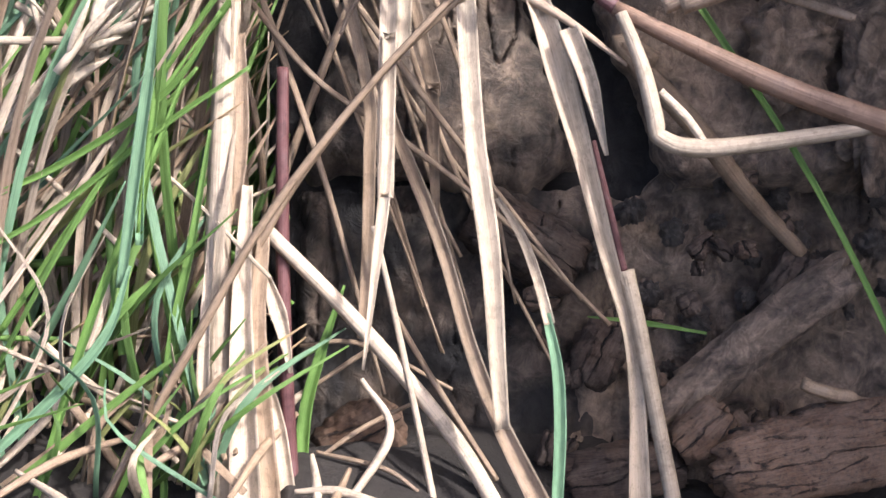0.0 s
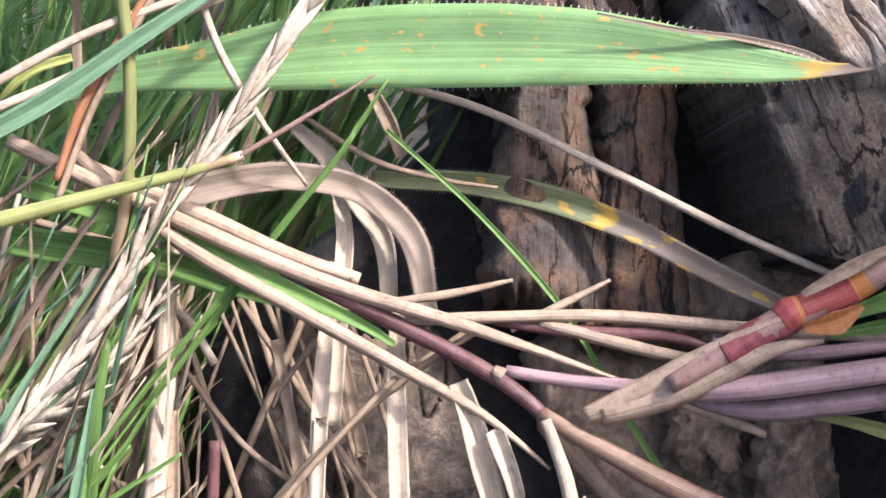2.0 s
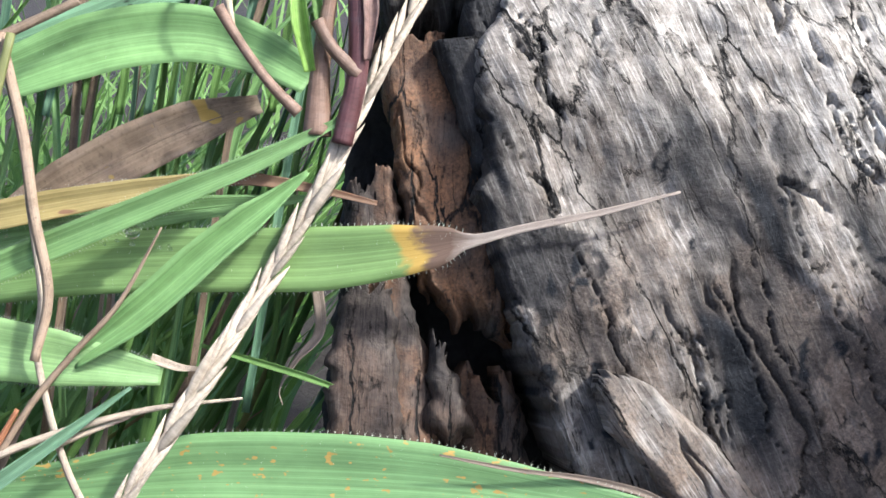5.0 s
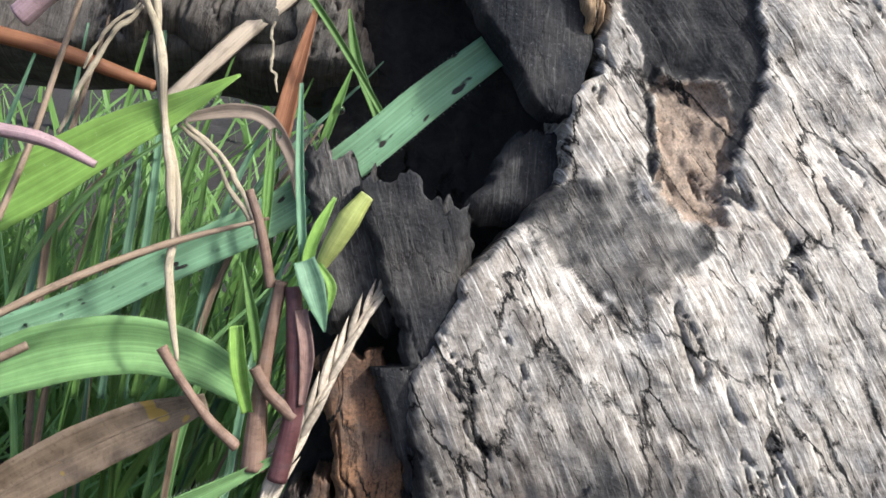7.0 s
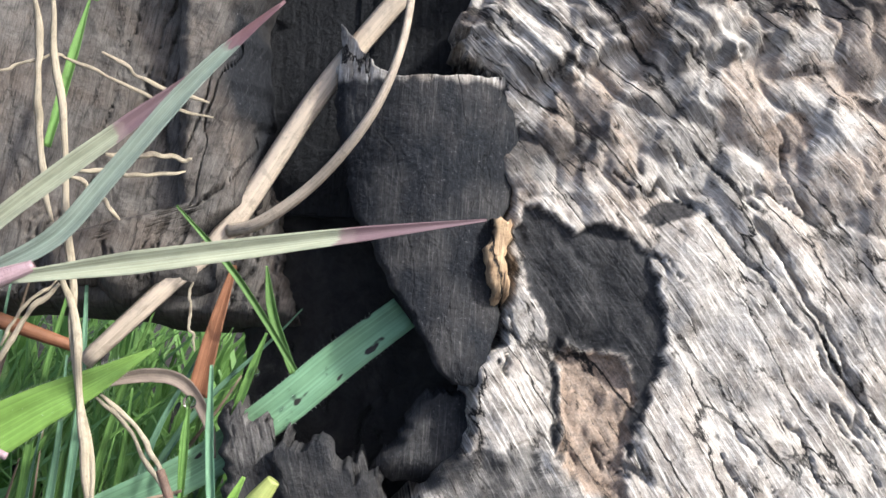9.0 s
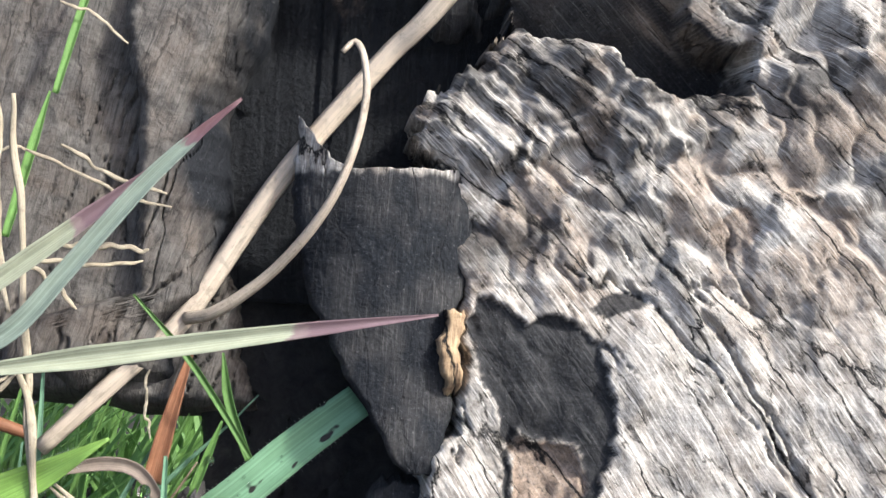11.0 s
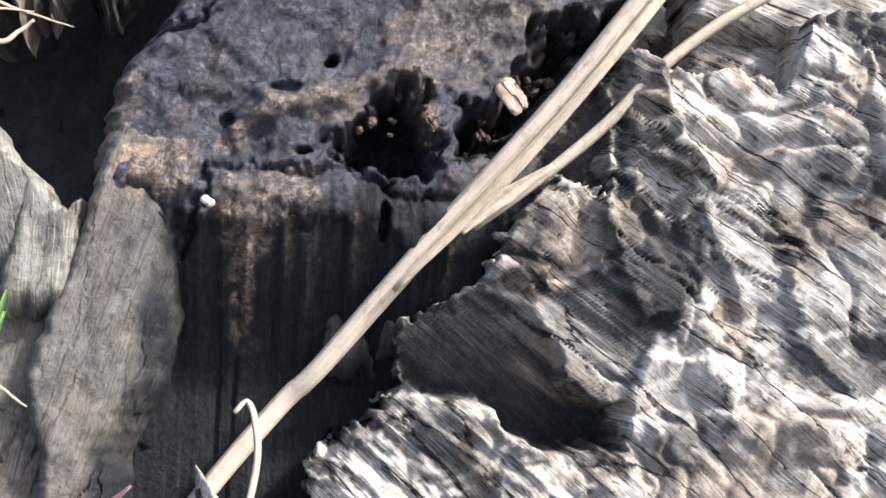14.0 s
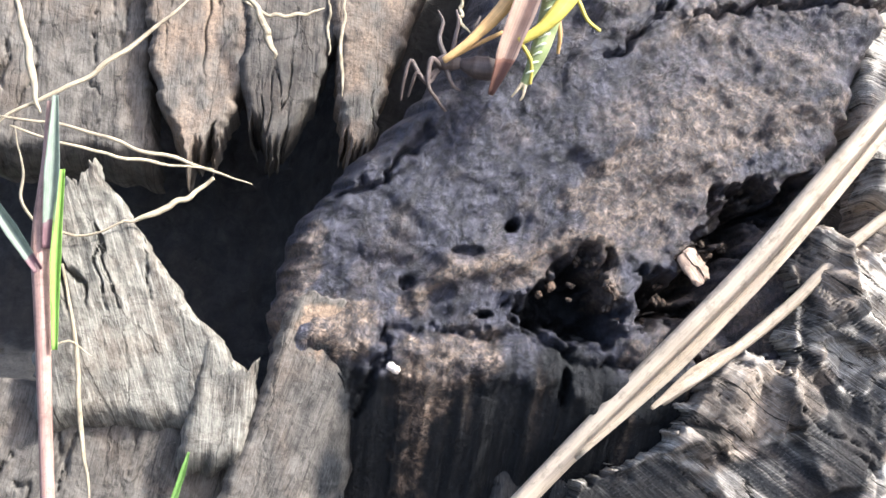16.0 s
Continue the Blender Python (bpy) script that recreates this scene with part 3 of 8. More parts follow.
def patch(name, left, right, depth, mat, parent, label="", cell=0.4, jag=(0.5, 0.5), top=None, bottom=None, curl=(2.0, 2.0), thick=6.0, seed=0, char_shade=None, rust=None, curl_w=(2.0, 2.0), lean=None, sink=0.0):
    """A slab of wood between two edges of (u, v, ...), its face at depth(u, v), rounded off at both edges and closed behind."""
    v0 = max(min(q[1] for q in left), min(q[1] for q in right))
    v1 = min(max(q[1] for q in left), max(q[1] for q in right))
    rows = max(6, int((v1 - v0) / cell))
    wide = max(abs(max(q[0] for q in right) - min(q[0] for q in left)), 2)
    cols = max(6, int(wide / cell))
    r, s = np.linspace(0, 1, rows)[:, None], np.linspace(0, 1, cols)[None]
    v = v0 + (v1 - v0) * r + 0 * s
    if top is not None:
        v = v + top(s + 0 * r) * r**3
    if bottom is not None:
        v = v - bottom(s + 0 * r) * (1 - r) ** 3
    lu, ru = blend_line(left, v, seed, jag[0]), blend_line(right, v, seed + 50, jag[1])
    u = lu + (ru - lu) * s
    dl, dr = u - lu, ru - u
    w = depth(u, v)
    w = w + curl_w[0] * (1 - np.clip(dl / curl[0], 0, 1)) ** 2 + curl_w[1] * (1 - np.clip(dr / curl[1], 0, 1)) ** 2
    w = w + sink * (1 - np.clip((v1 - v0) * r / 4.0, 0, 1)) ** 2
    front = np.stack([u, v, w], -1).reshape(-1, 3)
    back = np.stack([u, v, w * 0 + w.max() + thick], -1)
    ring = np.concatenate([back[0, :], back[1:, -1], back[-1, -2::-1], back[-2:0:-1, 0]])
    i = np.arange(rows * cols).reshape(rows, cols)
    edge = np.concatenate([i[0, :], i[1:, -1], i[-1, -2::-1], i[-2:0:-1, 0]])
    nb = rows * cols + np.arange(len(edge))
    skirt = np.stack([edge, nb, np.roll(nb, -1), np.roll(edge, -1)], -1)
    faces = grid_faces(rows, cols).tolist() + skirt.tolist() + [nb.tolist()]
    uv = np.stack([across(u, v, lean), v], -1).reshape(-1, 2)
    uv = np.concatenate([uv, uv[edge]])
    verts = np.concatenate([front, ring])
    fields = {}
    for key, fn in (("char_shade", char_shade), ("rust", rust)):
        val = np.clip(fn(u, v), 0, 1).ravel() if fn else np.zeros(rows * cols)
        fields[key] = np.concatenate([val, val[edge]])
    return mesh_part(name, verts, faces, mat, parent, label, uv, "grain", fields=fields)


def fibres(u, v, amp=1.0, seed=0, lean=None):
    """Relief of weathered fibres, in millimetres."""
    f = across(u, v, lean)
    ridge = 0.5 - np.abs(rough(f * 0.22, v * 0.03, seed, 3))
    return amp * (-0.16 * ridge + 0.06 * rough(f * 0.6, v * 0.05, seed + 9, 2) + 0.5 * rough(u * 0.11, v * 0.09, seed + 20, 4))


def broken_steps(f, p, pitch, seed):
    """0 to 1, rising slowly along the fibres and falling off at ragged broken ends."""
    s = p * pitch + 0.9 * rough(f * 0.045, p * 0.03, seed, 2) + 0.10 * rough(f * 0.5, p * 0.06, seed + 6, 2)
    s = s - np.floor(s)
    return s**1.6 * (1 - step(0.84, 1.0, s))


def cracks(u, v, seed=0, deep=1.6, pitch=0.11, lean=None):
    """Narrow splits along the fibres."""
    f = across(u, v, lean)
    k = np.abs(rough(f * pitch * 1.6 + 0.15 * smooth_noise(u * 0.3, v * 0.3, seed + 2), v * pitch * 0.22, seed, 3))
    gate = step(-0.1, 0.4, smooth_noise(u * 0.06, v * 0.05, seed + 5))
    return deep * (1 - step(0.0, 0.045, k)) * gate


def blob(u, v, cu, cv, ru, rv, soft=0.35, seed=0, turn=0.0):
    c, s = math.cos(radians(turn)), math.sin(radians(turn))
    x, y = ((u - cu) * c + (v - cv) * s) / ru, ((v - cv) * c - (u - cu) * s) / rv
    d = np.sqrt(x * x + y * y) + 0.34 * rough(u * 0.30, v * 0.30, seed, 5)
    return 1 - step(1 - soft, 1 + soft, d)


# ---- ground ----
def build_ground():
    near, far = np.linspace(-0.5, 0.5, 201), np.geomspace(0.55, 60, 24)
    x = np.concatenate([-far[::-1], near, far])
    gx, gy = np.meshgrid(x, x + 0.2)
    fade = np.exp(-((gx**2 + (gy - 0.2) ** 2) / 0.5))
    gz = fade * (0.004 * rough(gx * 60, gy * 60, 3, 4) + 0.010 * rough(gx * 9, gy * 9, 5, 2)) - 0.004
    me = bpy.data.meshes.new("ground")
    me.from_pydata(np.stack([gx, gy, gz], -1).reshape(-1, 3), [], grid_faces(len(x), len(x)).tolist())
    me.polygons.foreach_set("use_smooth", np.ones(len(me.polygons), bool))
    me.materials.append(SOIL)
    tagged(new("ground", me), "dark damp soil with plant litter", "ground", "", "structure")


build_ground()


# ---- the stump ----
STUMP = thing("tree_stump", (60, -20, 150), "weathered grey hollow tree stump, charred black inside its rim", "tree stump")


def face_w(u, v):
    low = 130 - 0.15 * (u - 45)
    mid = 134 - 0.16 * (u - 49)
    high = 135 - 0.22 * (u - 40) - 0.09 * (v - 200)
    return low + (mid - low) * step(125, 160, v) + (high - mid) * step(170, 205, v)


LOG_LEFT = ([(50.4, 43.4, 130.0), (43.0, 61.5, 130.0), (36.9, 74.5, 130.0), (32.0, 87.6, 130.0), (27.4, 101.0, 130.0)] + [(28.3, 103.4, 130.0), (26.5, 120.1, 130.0)] + [(30.6, 125.8, 133.0), (33.0, 133.3, 133.0), (39.3, 139.7, 133.0), (45.1, 147.5, 133.0), (45.3, 157.3, 133.0), (48.8, 161.3, 133.0), (49.3, 170.3, 133.0)]
            + [(48.6, 182.8, 133.0)] + [(42.8, 193.8, 134.0), (37.7, 199.9, 134.0), (37.0, 212.8, 134.0), (48.9, 232.1, 132.0), (59.7, 243.2, 130.0), (76.0, 255.0, 126.0), (78.5, 259.2, 123.0)] + [(77.8, 264.6, 121.0), (77.4, 273.5, 120.0)])
# border of the knobbly part against the hollow
LOG_EDGE = [(-27.9, -110.8, 134.0), (-63.9, 157.1, 134.0), (40.6, 191.4, 134.0), (43.6, 194.6, 134.0), (48.0, 195.6, 134.0), (46.6, 197.8, 134.0), (42.1, 200.8, 134.0), (41.2, 205.7, 134.0), (43.6, 208.9, 134.0), (49.9, 213.0, 134.0), (52.4, 216.0, 134.0), (53.8, 218.5, 134.0), (52.8, 227.6, 134.0), (58.3, 229.4, 134.0), (64.0, 232.7, 134.0), (65.8, 234.1, 134.0), (65.5, 236.7, 134.0), (67.4, 237.8, 134.0), (66.7, 239.9, 134.0), (69.2, 241.8, 134.0), (69.1, 244.1, 134.0), (71.6, 245.3, 134.0), (72.5, 247.6, 130.0), (76.7, 248.1, 130.0), (80.1, 245.4, 130.0), (81.9, 243.1, 126.0), (81.6, 251.5, 124.0), (81.4, 259.5, 123.0)] + [(80.7, 249.2, 122.0), (80.5, 262.2, 121.0), (83.2, 267.6, 120.0), (82.5, 304.0, 120.0), (220.2, 316.1, 120.0), (186.6, -105.3, 120.0)]
# the log's broken upper border, against the boards behind it
LOG_TOP = np.array(sorted((q[0], q[1]) for q in [(82.5, 267.0, 120.0), (85.9, 266.1, 120.0), (89.3, 263.4, 120.0), (93.5, 262.8, 120.0), (97.7, 264.8, 120.0), (102.0, 262.5, 120.0), (105.4, 260.9, 120.0), (108.0, 270.9, 120.0), (112.3, 272.0, 120.0), (120.9, 272.6, 120.0), (141.6, 274.4, 120.0)]))
POCKET = [(52.9, 227.3, 133.0), (63.9, 232.3, 133.0), (72.6, 230.3, 132.0), (75.5, 224.3, 131.0), (79.6, 217.9, 130.0), (86.0, 216.1, 129.0), (85.5, 209.8, 129.0), (79.6, 210.4, 129.0), (75.3, 208.6, 130.0), (68.8, 212.4, 131.0), (67.3, 215.1, 132.0), (62.7, 216.2, 132.0), (57.9, 216.9, 133.0), (53.3, 218.0, 133.0)]
BURNT = [(52.0, 228.2, 133.0), (63.8, 233.6, 133.0), (72.7, 234.3, 131.0), (74.4, 231.8, 131.0), (82.8, 236.7, 128.0), (80.7, 264.8, 124.0), (82.1, 264.9, 124.0), (84.8, 246.7, 124.0), (93.9, 236.6, 124.0), (94.0, 230.8, 124.0), (89.7, 226.0, 124.0), (87.0, 221.7, 124.0), (85.8, 214.8, 128.0), (85.2, 209.8, 128.0), (79.3, 210.3, 128.0), (75.3, 208.6, 130.0), (68.7, 212.3, 130.0), (67.0, 215.0, 130.0), (62.4, 216.0, 130.0), (57.6, 216.6, 130.0), (52.3, 217.7, 130.0)]
STANDING = [(80.4, 233.7, 122.0), (79.5, 261.4, 121.0), (83.2, 267.4, 121.0), (87.9, 265.0, 121.0), (88.8, 259.4, 121.0), (93.1, 252.2, 121.0), (97.4, 247.5, 121.0), (85.6, 250.1, 121.0), (84.9, 243.6, 121.0), (92.9, 234.2, 121.0), (92.5, 229.4, 121.0), (86.8, 227.6, 121.0), (81.2, 240.2, 121.0)]
TUFT = [(64.7, 232.7, 130.0), (65.1, 236.0, 130.0), (69.2, 244.2, 130.0), (72.4, 248.3, 130.0), (77.1, 248.2, 130.0), (83.5, 243.5, 130.0), (83.4, 237.2, 130.0), (74.1, 234.7, 130.0), (72.1, 231.9, 130.0)]
KNOB_RIM = [(41.0, 204.9, 133.0), (49.9, 213.3, 133.0), (57.0, 217.0, 133.0), (67.4, 215.5, 133.0), (69.2, 212.7, 133.0), (75.9, 208.5, 133.0), (86.4, 209.8, 133.0), (84.8, 203.6, 133.0), (76.6, 201.6, 133.0), (70.0, 199.7, 133.0), (64.2, 202.7, 133.0), (56.3, 197.6, 133.0), (46.6, 197.2, 133.0)]
LOG_RIGHT = [(150, -60, 130), (150, 320, 130)]
SCORCH = [(50.8, 181.0), (54.6, 179.8), (58.5, 177.2), (60.4, 178.7), (63.1, 178.5), (68.0, 175.5), (70.2, 168.0), (71.0, 161.2), (68.4, 153.4), (66.8, 147.3), (65.6, 148.7), (66.9, 157.9), (65.2, 161.5), (60.2, 161.6), (57.1, 162.5), (57.5, 154.2), (57.8, 145.2), (56.7, 146.6), (56.0, 155.6), (55.6, 163.1), (51.3, 171.1), (50.1, 177.1)]
WOUND = [(57.3, 161.7), (60.3, 160.8), (64.8, 161.1), (67.4, 156.4), (66.6, 150.3), (66.3, 142.0), (61.4, 142.8), (57.8, 145.2), (57.5, 154.2)]
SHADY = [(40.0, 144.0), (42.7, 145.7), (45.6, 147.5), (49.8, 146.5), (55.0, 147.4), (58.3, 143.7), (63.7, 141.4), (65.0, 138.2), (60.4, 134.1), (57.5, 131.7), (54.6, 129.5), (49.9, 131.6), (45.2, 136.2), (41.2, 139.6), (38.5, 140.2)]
CHAR_SPOTS = [(35.3, 91.3, 7, 5, 30), (70.5, 180.5, 4, 1.6, 20), (90.6, 236.7, 5, 8, 0)]
RUST_SPOTS = [(63.6, 84.1, 7, 12, 30), (84.8, 191.4, 3, 3, 0), (44.9, 77.6, 3, 6, 30)]


def log_depth(u, v):
    high = step(160, 200, v)
    f, g = across(u, v), 0.55 * v - 0.83 * u
    near, cleft = knuckles(f * 0.085 + 0.5 * rough(u * 0.08, v * 0.08, 67, 3), g * 0.075 + 0.5 * rough(u * 0.08, v * 0.08, 68, 3), 3)
    ends = 1.4 * broken_steps(f, g, 0.075, 71) + 0.5 * broken_steps(f, g, 0.19, 75) * step(-0.3, 0.3, smooth_noise(u * 0.09, v * 0.09, 74))
    knobs = 2.4 * near - 0.5 * step(0.0, 0.2, cleft) - ends
    lumps = 1.2 * rough(u * 0.07, v * 0.07, 61, 4) + high * (knobs + 0.6 * rough(u * 0.11, v * 0.11, 68, 3))
    along = v - 0.35 * u
    lumps = lumps - (1 - high) * (0.9 * broken_steps(f, along, 0.028, 77) * step(0.0, 0.3, smooth_noise(u * 0.05, v * 0.04, 78)) + 0.4 * rough(u * 0.16, v * 0.09, 70, 4))
    wound = 1.1 * step(-0.2, 0.5, within(u, v, SCORCH, 301, 0.5, 0.6)) + step(-0.2, 0.6, within(u, v, WOUND, 302, 0.5, 0.6)) * (1.4 + 0.4 * rough(u * 0.5, v * 0.4, 303, 3))
    dent = 0.9 * step(-1.0, 2.5, within(u, v, SHADY, 304, 1.0))
    # unseen bulge added on the right to keep sun off the low wood
    shade_bulge = -75 * step(78, 112, u) * (1 - step(0, 18, v - np.minimum(104 + 1.08 * (u - 95), 150)))
    burnt, hole = within(u, v, BURNT, 381, 0.5), within(u, v, POCKET, 382, 0.7)
    flat = step(-1.0, 1.5, burnt)
    lumps = lumps * (1 - 0.8 * flat)
    lip_v, rim_v = POCKET[1][1], POCKET[8][1]
    pocket = (0.8 + 13.0 * (1 - step(rim_v + 1, lip_v - 1, v))) * step(-0.2, 0.9, hole)
    shelf = 1.5 * flat - 2.2 * step(-0.3, 0.8, within(u, v, STANDING, 383, 0.5)) - 1.6 * step(-0.3, 0.8, within(u, v, TUFT, 384, 0.9, 0.8))
    rim = (-2.4 + 0.8 * rough(across(u, v) * 0.5, v * 0.15, 398, 3)) * step(-1, 2.5, within(u, v, KNOB_RIM, 385, 1.0, 0.6))
    sink = 16 * step(0, 1.6, v - np.interp(u, LOG_TOP[:, 0], LOG_TOP[:, 1]) + 0.9 * rough(u * 0.6, v * 0.2, 386, 4))
    sink = sink + 30 * step(0.2, 1.2, -within(u, v, LOG_EDGE, 387, 1.1, 0.8))
    return face_w(u, v) + shade_bulge + lumps + wound + dent + pocket + shelf + rim + sink + fibres(u, v, 0.55 + 0.1 * high, 63) + cracks(u, v, 64)


def log_char_shade(u, v):
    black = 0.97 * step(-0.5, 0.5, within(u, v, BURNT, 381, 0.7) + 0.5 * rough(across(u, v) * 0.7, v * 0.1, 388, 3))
    # pale line along the pocket's lip paints its lit edge
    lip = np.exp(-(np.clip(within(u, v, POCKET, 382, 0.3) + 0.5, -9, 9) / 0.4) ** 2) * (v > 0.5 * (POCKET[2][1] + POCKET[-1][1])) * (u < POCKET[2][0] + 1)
    # the pocket's deep part is blackened as painted shade over its char
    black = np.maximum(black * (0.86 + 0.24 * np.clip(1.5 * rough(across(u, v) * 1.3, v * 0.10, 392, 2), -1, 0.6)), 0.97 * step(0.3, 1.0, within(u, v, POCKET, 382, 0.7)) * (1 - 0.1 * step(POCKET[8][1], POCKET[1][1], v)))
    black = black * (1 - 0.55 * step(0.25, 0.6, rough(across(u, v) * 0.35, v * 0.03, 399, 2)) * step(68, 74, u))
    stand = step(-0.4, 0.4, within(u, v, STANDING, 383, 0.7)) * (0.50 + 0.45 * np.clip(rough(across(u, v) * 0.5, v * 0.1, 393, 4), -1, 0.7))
    # dark shading of the knobby rim, put into the colour
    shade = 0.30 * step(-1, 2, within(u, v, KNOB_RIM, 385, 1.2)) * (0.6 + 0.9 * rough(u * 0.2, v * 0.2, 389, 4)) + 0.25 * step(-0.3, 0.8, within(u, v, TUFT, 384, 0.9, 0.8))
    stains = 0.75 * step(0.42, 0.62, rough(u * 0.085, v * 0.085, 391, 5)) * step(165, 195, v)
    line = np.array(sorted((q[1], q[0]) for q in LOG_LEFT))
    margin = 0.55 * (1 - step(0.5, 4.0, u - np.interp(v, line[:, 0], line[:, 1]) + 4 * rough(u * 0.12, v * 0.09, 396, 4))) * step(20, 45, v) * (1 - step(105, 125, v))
    flecks = (0.75 * step(0.30, 0.60, rough(u * 0.20, v * 0.12, 394, 5)) + 0.5 * step(0.45, 0.75, rough(u * 0.5, v * 0.3, 395, 4))) * (1 - 0.75 * step(112, 150, v)) * (0.15 + 0.85 * soot_shade_side(soot_shade_line(u, v), u, v))
    # shadow-dark patch of SHADY, painted into the colour
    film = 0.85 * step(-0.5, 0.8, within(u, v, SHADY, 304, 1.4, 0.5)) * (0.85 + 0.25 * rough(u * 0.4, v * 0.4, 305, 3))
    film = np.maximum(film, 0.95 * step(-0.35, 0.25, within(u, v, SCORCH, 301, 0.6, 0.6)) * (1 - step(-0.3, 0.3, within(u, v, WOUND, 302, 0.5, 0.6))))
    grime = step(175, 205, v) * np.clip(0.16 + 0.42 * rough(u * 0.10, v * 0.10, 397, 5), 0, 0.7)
    out = np.maximum.reduce([grime, 0.92 * spots(u, v, CHAR_SPOTS, 300), film, soot_shade(u, v), black * (1 - 0.85 * lip), stand, shade, stains, flecks, margin])
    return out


def log_rust(u, v):
    low = (1 - step(76, 125, v + 12 * rough(u * 0.05, v * 0.05, 360, 4))) * (0.68 + 0.4 * rough(u * 0.15, v * 0.08, 361, 4))
    mottle = 0.62 * step(0.0, 0.45, rough(u * 0.14, v * 0.14, 362, 5)) * step(165, 195, v)
    tuft = 0.35 * step(-0.3, 0.8, within(u, v, TUFT, 384, 0.9, 0.8))
    return np.maximum.reduce([0.85 * spots(u, v, RUST_SPOTS, 340), 0.95 * step(-0.5, 0.3, within(u, v, WOUND, 302, 0.5, 0.6)), low, mottle, tuft])


def spots(u, v, listed, seed):
    total = 0 * u
    for n, (cu, cv, ru, rv, turn) in enumerate(listed):
        total = np.maximum(total, blob(u, v, cu, cv, ru, rv, 0.10, seed + n, turn))
    return total


SOOT_SHADE_A, SOOT_SHADE_B = (47.5, 124.7, 128.0), (78.3, 89.9, 127.0)


def soot_shade_side(side, u, v):
    return 1 - step(-4, 5, -side + 5 * rough(u * 0.08, v * 0.06, 370, 4))


def soot_shade_line(u, v):
    du, dv = SOOT_SHADE_B[0] - SOOT_SHADE_A[0], SOOT_SHADE_B[1] - SOOT_SHADE_A[1]
    return ((u - SOOT_SHADE_A[0]) * dv - (v - SOOT_SHADE_A[1]) * du) / math.hypot(du, dv)


def soot_shade(u, v):
    """Shade painted over the log's lower left, with its sooty grey-brown film."""
    side = soot_shade_line(u, v)
    return soot_shade_side(side, u, v) * (0.62 + 0.42 * rough(across(u, v) * 0.22, v * 0.05, 371, 4)) * (1 - 0.6 * step(108, 122, v)) * (1 - step(135, 160, v))


def build_log():
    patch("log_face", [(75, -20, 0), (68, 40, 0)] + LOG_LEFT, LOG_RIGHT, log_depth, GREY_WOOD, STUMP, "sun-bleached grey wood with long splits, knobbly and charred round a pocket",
          cell=0.36, jag=(0.6, 0), curl=(1.2, 2), curl_w=(3, 2), thick=30, seed=5, char_shade=log_char_shade, rust=log_rust)


build_log()


def slab(name, left, right, w, mat, label, char_shade=0.0, rust=0.0, du=0.0, dv=0.0, amp=0.8, seed=0, cell=0.4, thick=6.0, jag=(0.6, 0.6), top=1.2, bottom=1.0, bend=0.0, crack=1.2, curl=(1.5, 1.5), curl_w=(1.5, 1.5), rust_spots=None, lean=0.0, sink=4.0, dip=0.0, knob=0.0, rim=0.0, char_spots=None, char_shade_edge=None, horn=0.0, sag=None):
    """A broken board or plate of the stump between two edges."""
    mu = np.mean([q[0] for q in left + right])
    mv = np.mean([q[1] for q in left + right])
    half = max(abs(np.mean([q[0] for q in right]) - mu), 1)

    def depth(u, v):
        return (sag(u, v) if sag else 0) + w + du * (u - mu) + dv * (v - mv) + bend * ((u - mu) / half) ** 2 + knob * (0.4 - np.abs(rough(across(u, v) * 0.13, v * 0.06, seed + 8, 2))) + fibres(u, v, amp, seed, lean) + cracks(u, v, seed + 3, crack, lean=lean)

    peak = min(max(q[1] for q in left), max(q[1] for q in right))

    def char_shade_field(u, v):
        extra = 0 * u
        for n, (cu, cv, ru, rv) in enumerate(char_spots or ()):
            extra = np.maximum(extra, 0.95 * blob(u, v, cu, cv, ru, rv, 0.45, seed + 30 + n))
        # shadow edge and char gradient painted along the right border
        if char_shade_edge:
            rim_line = np.array(sorted((q[1], q[0]) for q in right))
            gap = np.interp(v, rim_line[:, 0], rim_line[:, 1]) - u + 1.6 * rough(u * 0.12, v * 0.05, seed + 40, 4)
            extra = np.maximum(extra, char_shade_edge[1] * (1 - step(0.35 * char_shade_edge[0], char_shade_edge[0], gap)))
        return extra + char_shade - 0.75 * char_shade * (step(-rim, -0.3 * rim, v - peak + dip * 0.8 + 0.5 * rough(u * 0.6, v * 0.1, seed + 1, 3)) if rim else 0) + (0.30 if char_shade < 0.85 else 0.06) * (char_shade > 0) * rough(u * 0.25, v * 0.15, seed + 6, 3)

    def rust_field(u, v):
        k = rust + 0.5 * (rust > 0) * rough(u * 0.3, v * 0.2, seed + 7, 3)
        return np.maximum(k, spots(u, v, rust_spots, seed)) if rust_spots else k

    return patch(name, left, right, depth, mat, STUMP, label, cell=cell, jag=jag, top=lambda s: top * rough(s * 6, 0 * s + seed, seed + 4, 4) - dip * (1 - (2 * s - 1) ** 2) + horn * np.clip(1 - s / 0.32, 0, 1) ** 1.6,
                 bottom=lambda s: bottom * rough(s * 5, 0 * s + seed, seed + 5, 3), thick=thick, seed=seed, char_shade=char_shade_field, rust=rust_field, curl=curl, curl_w=curl_w, lean=lean, sink=sink)


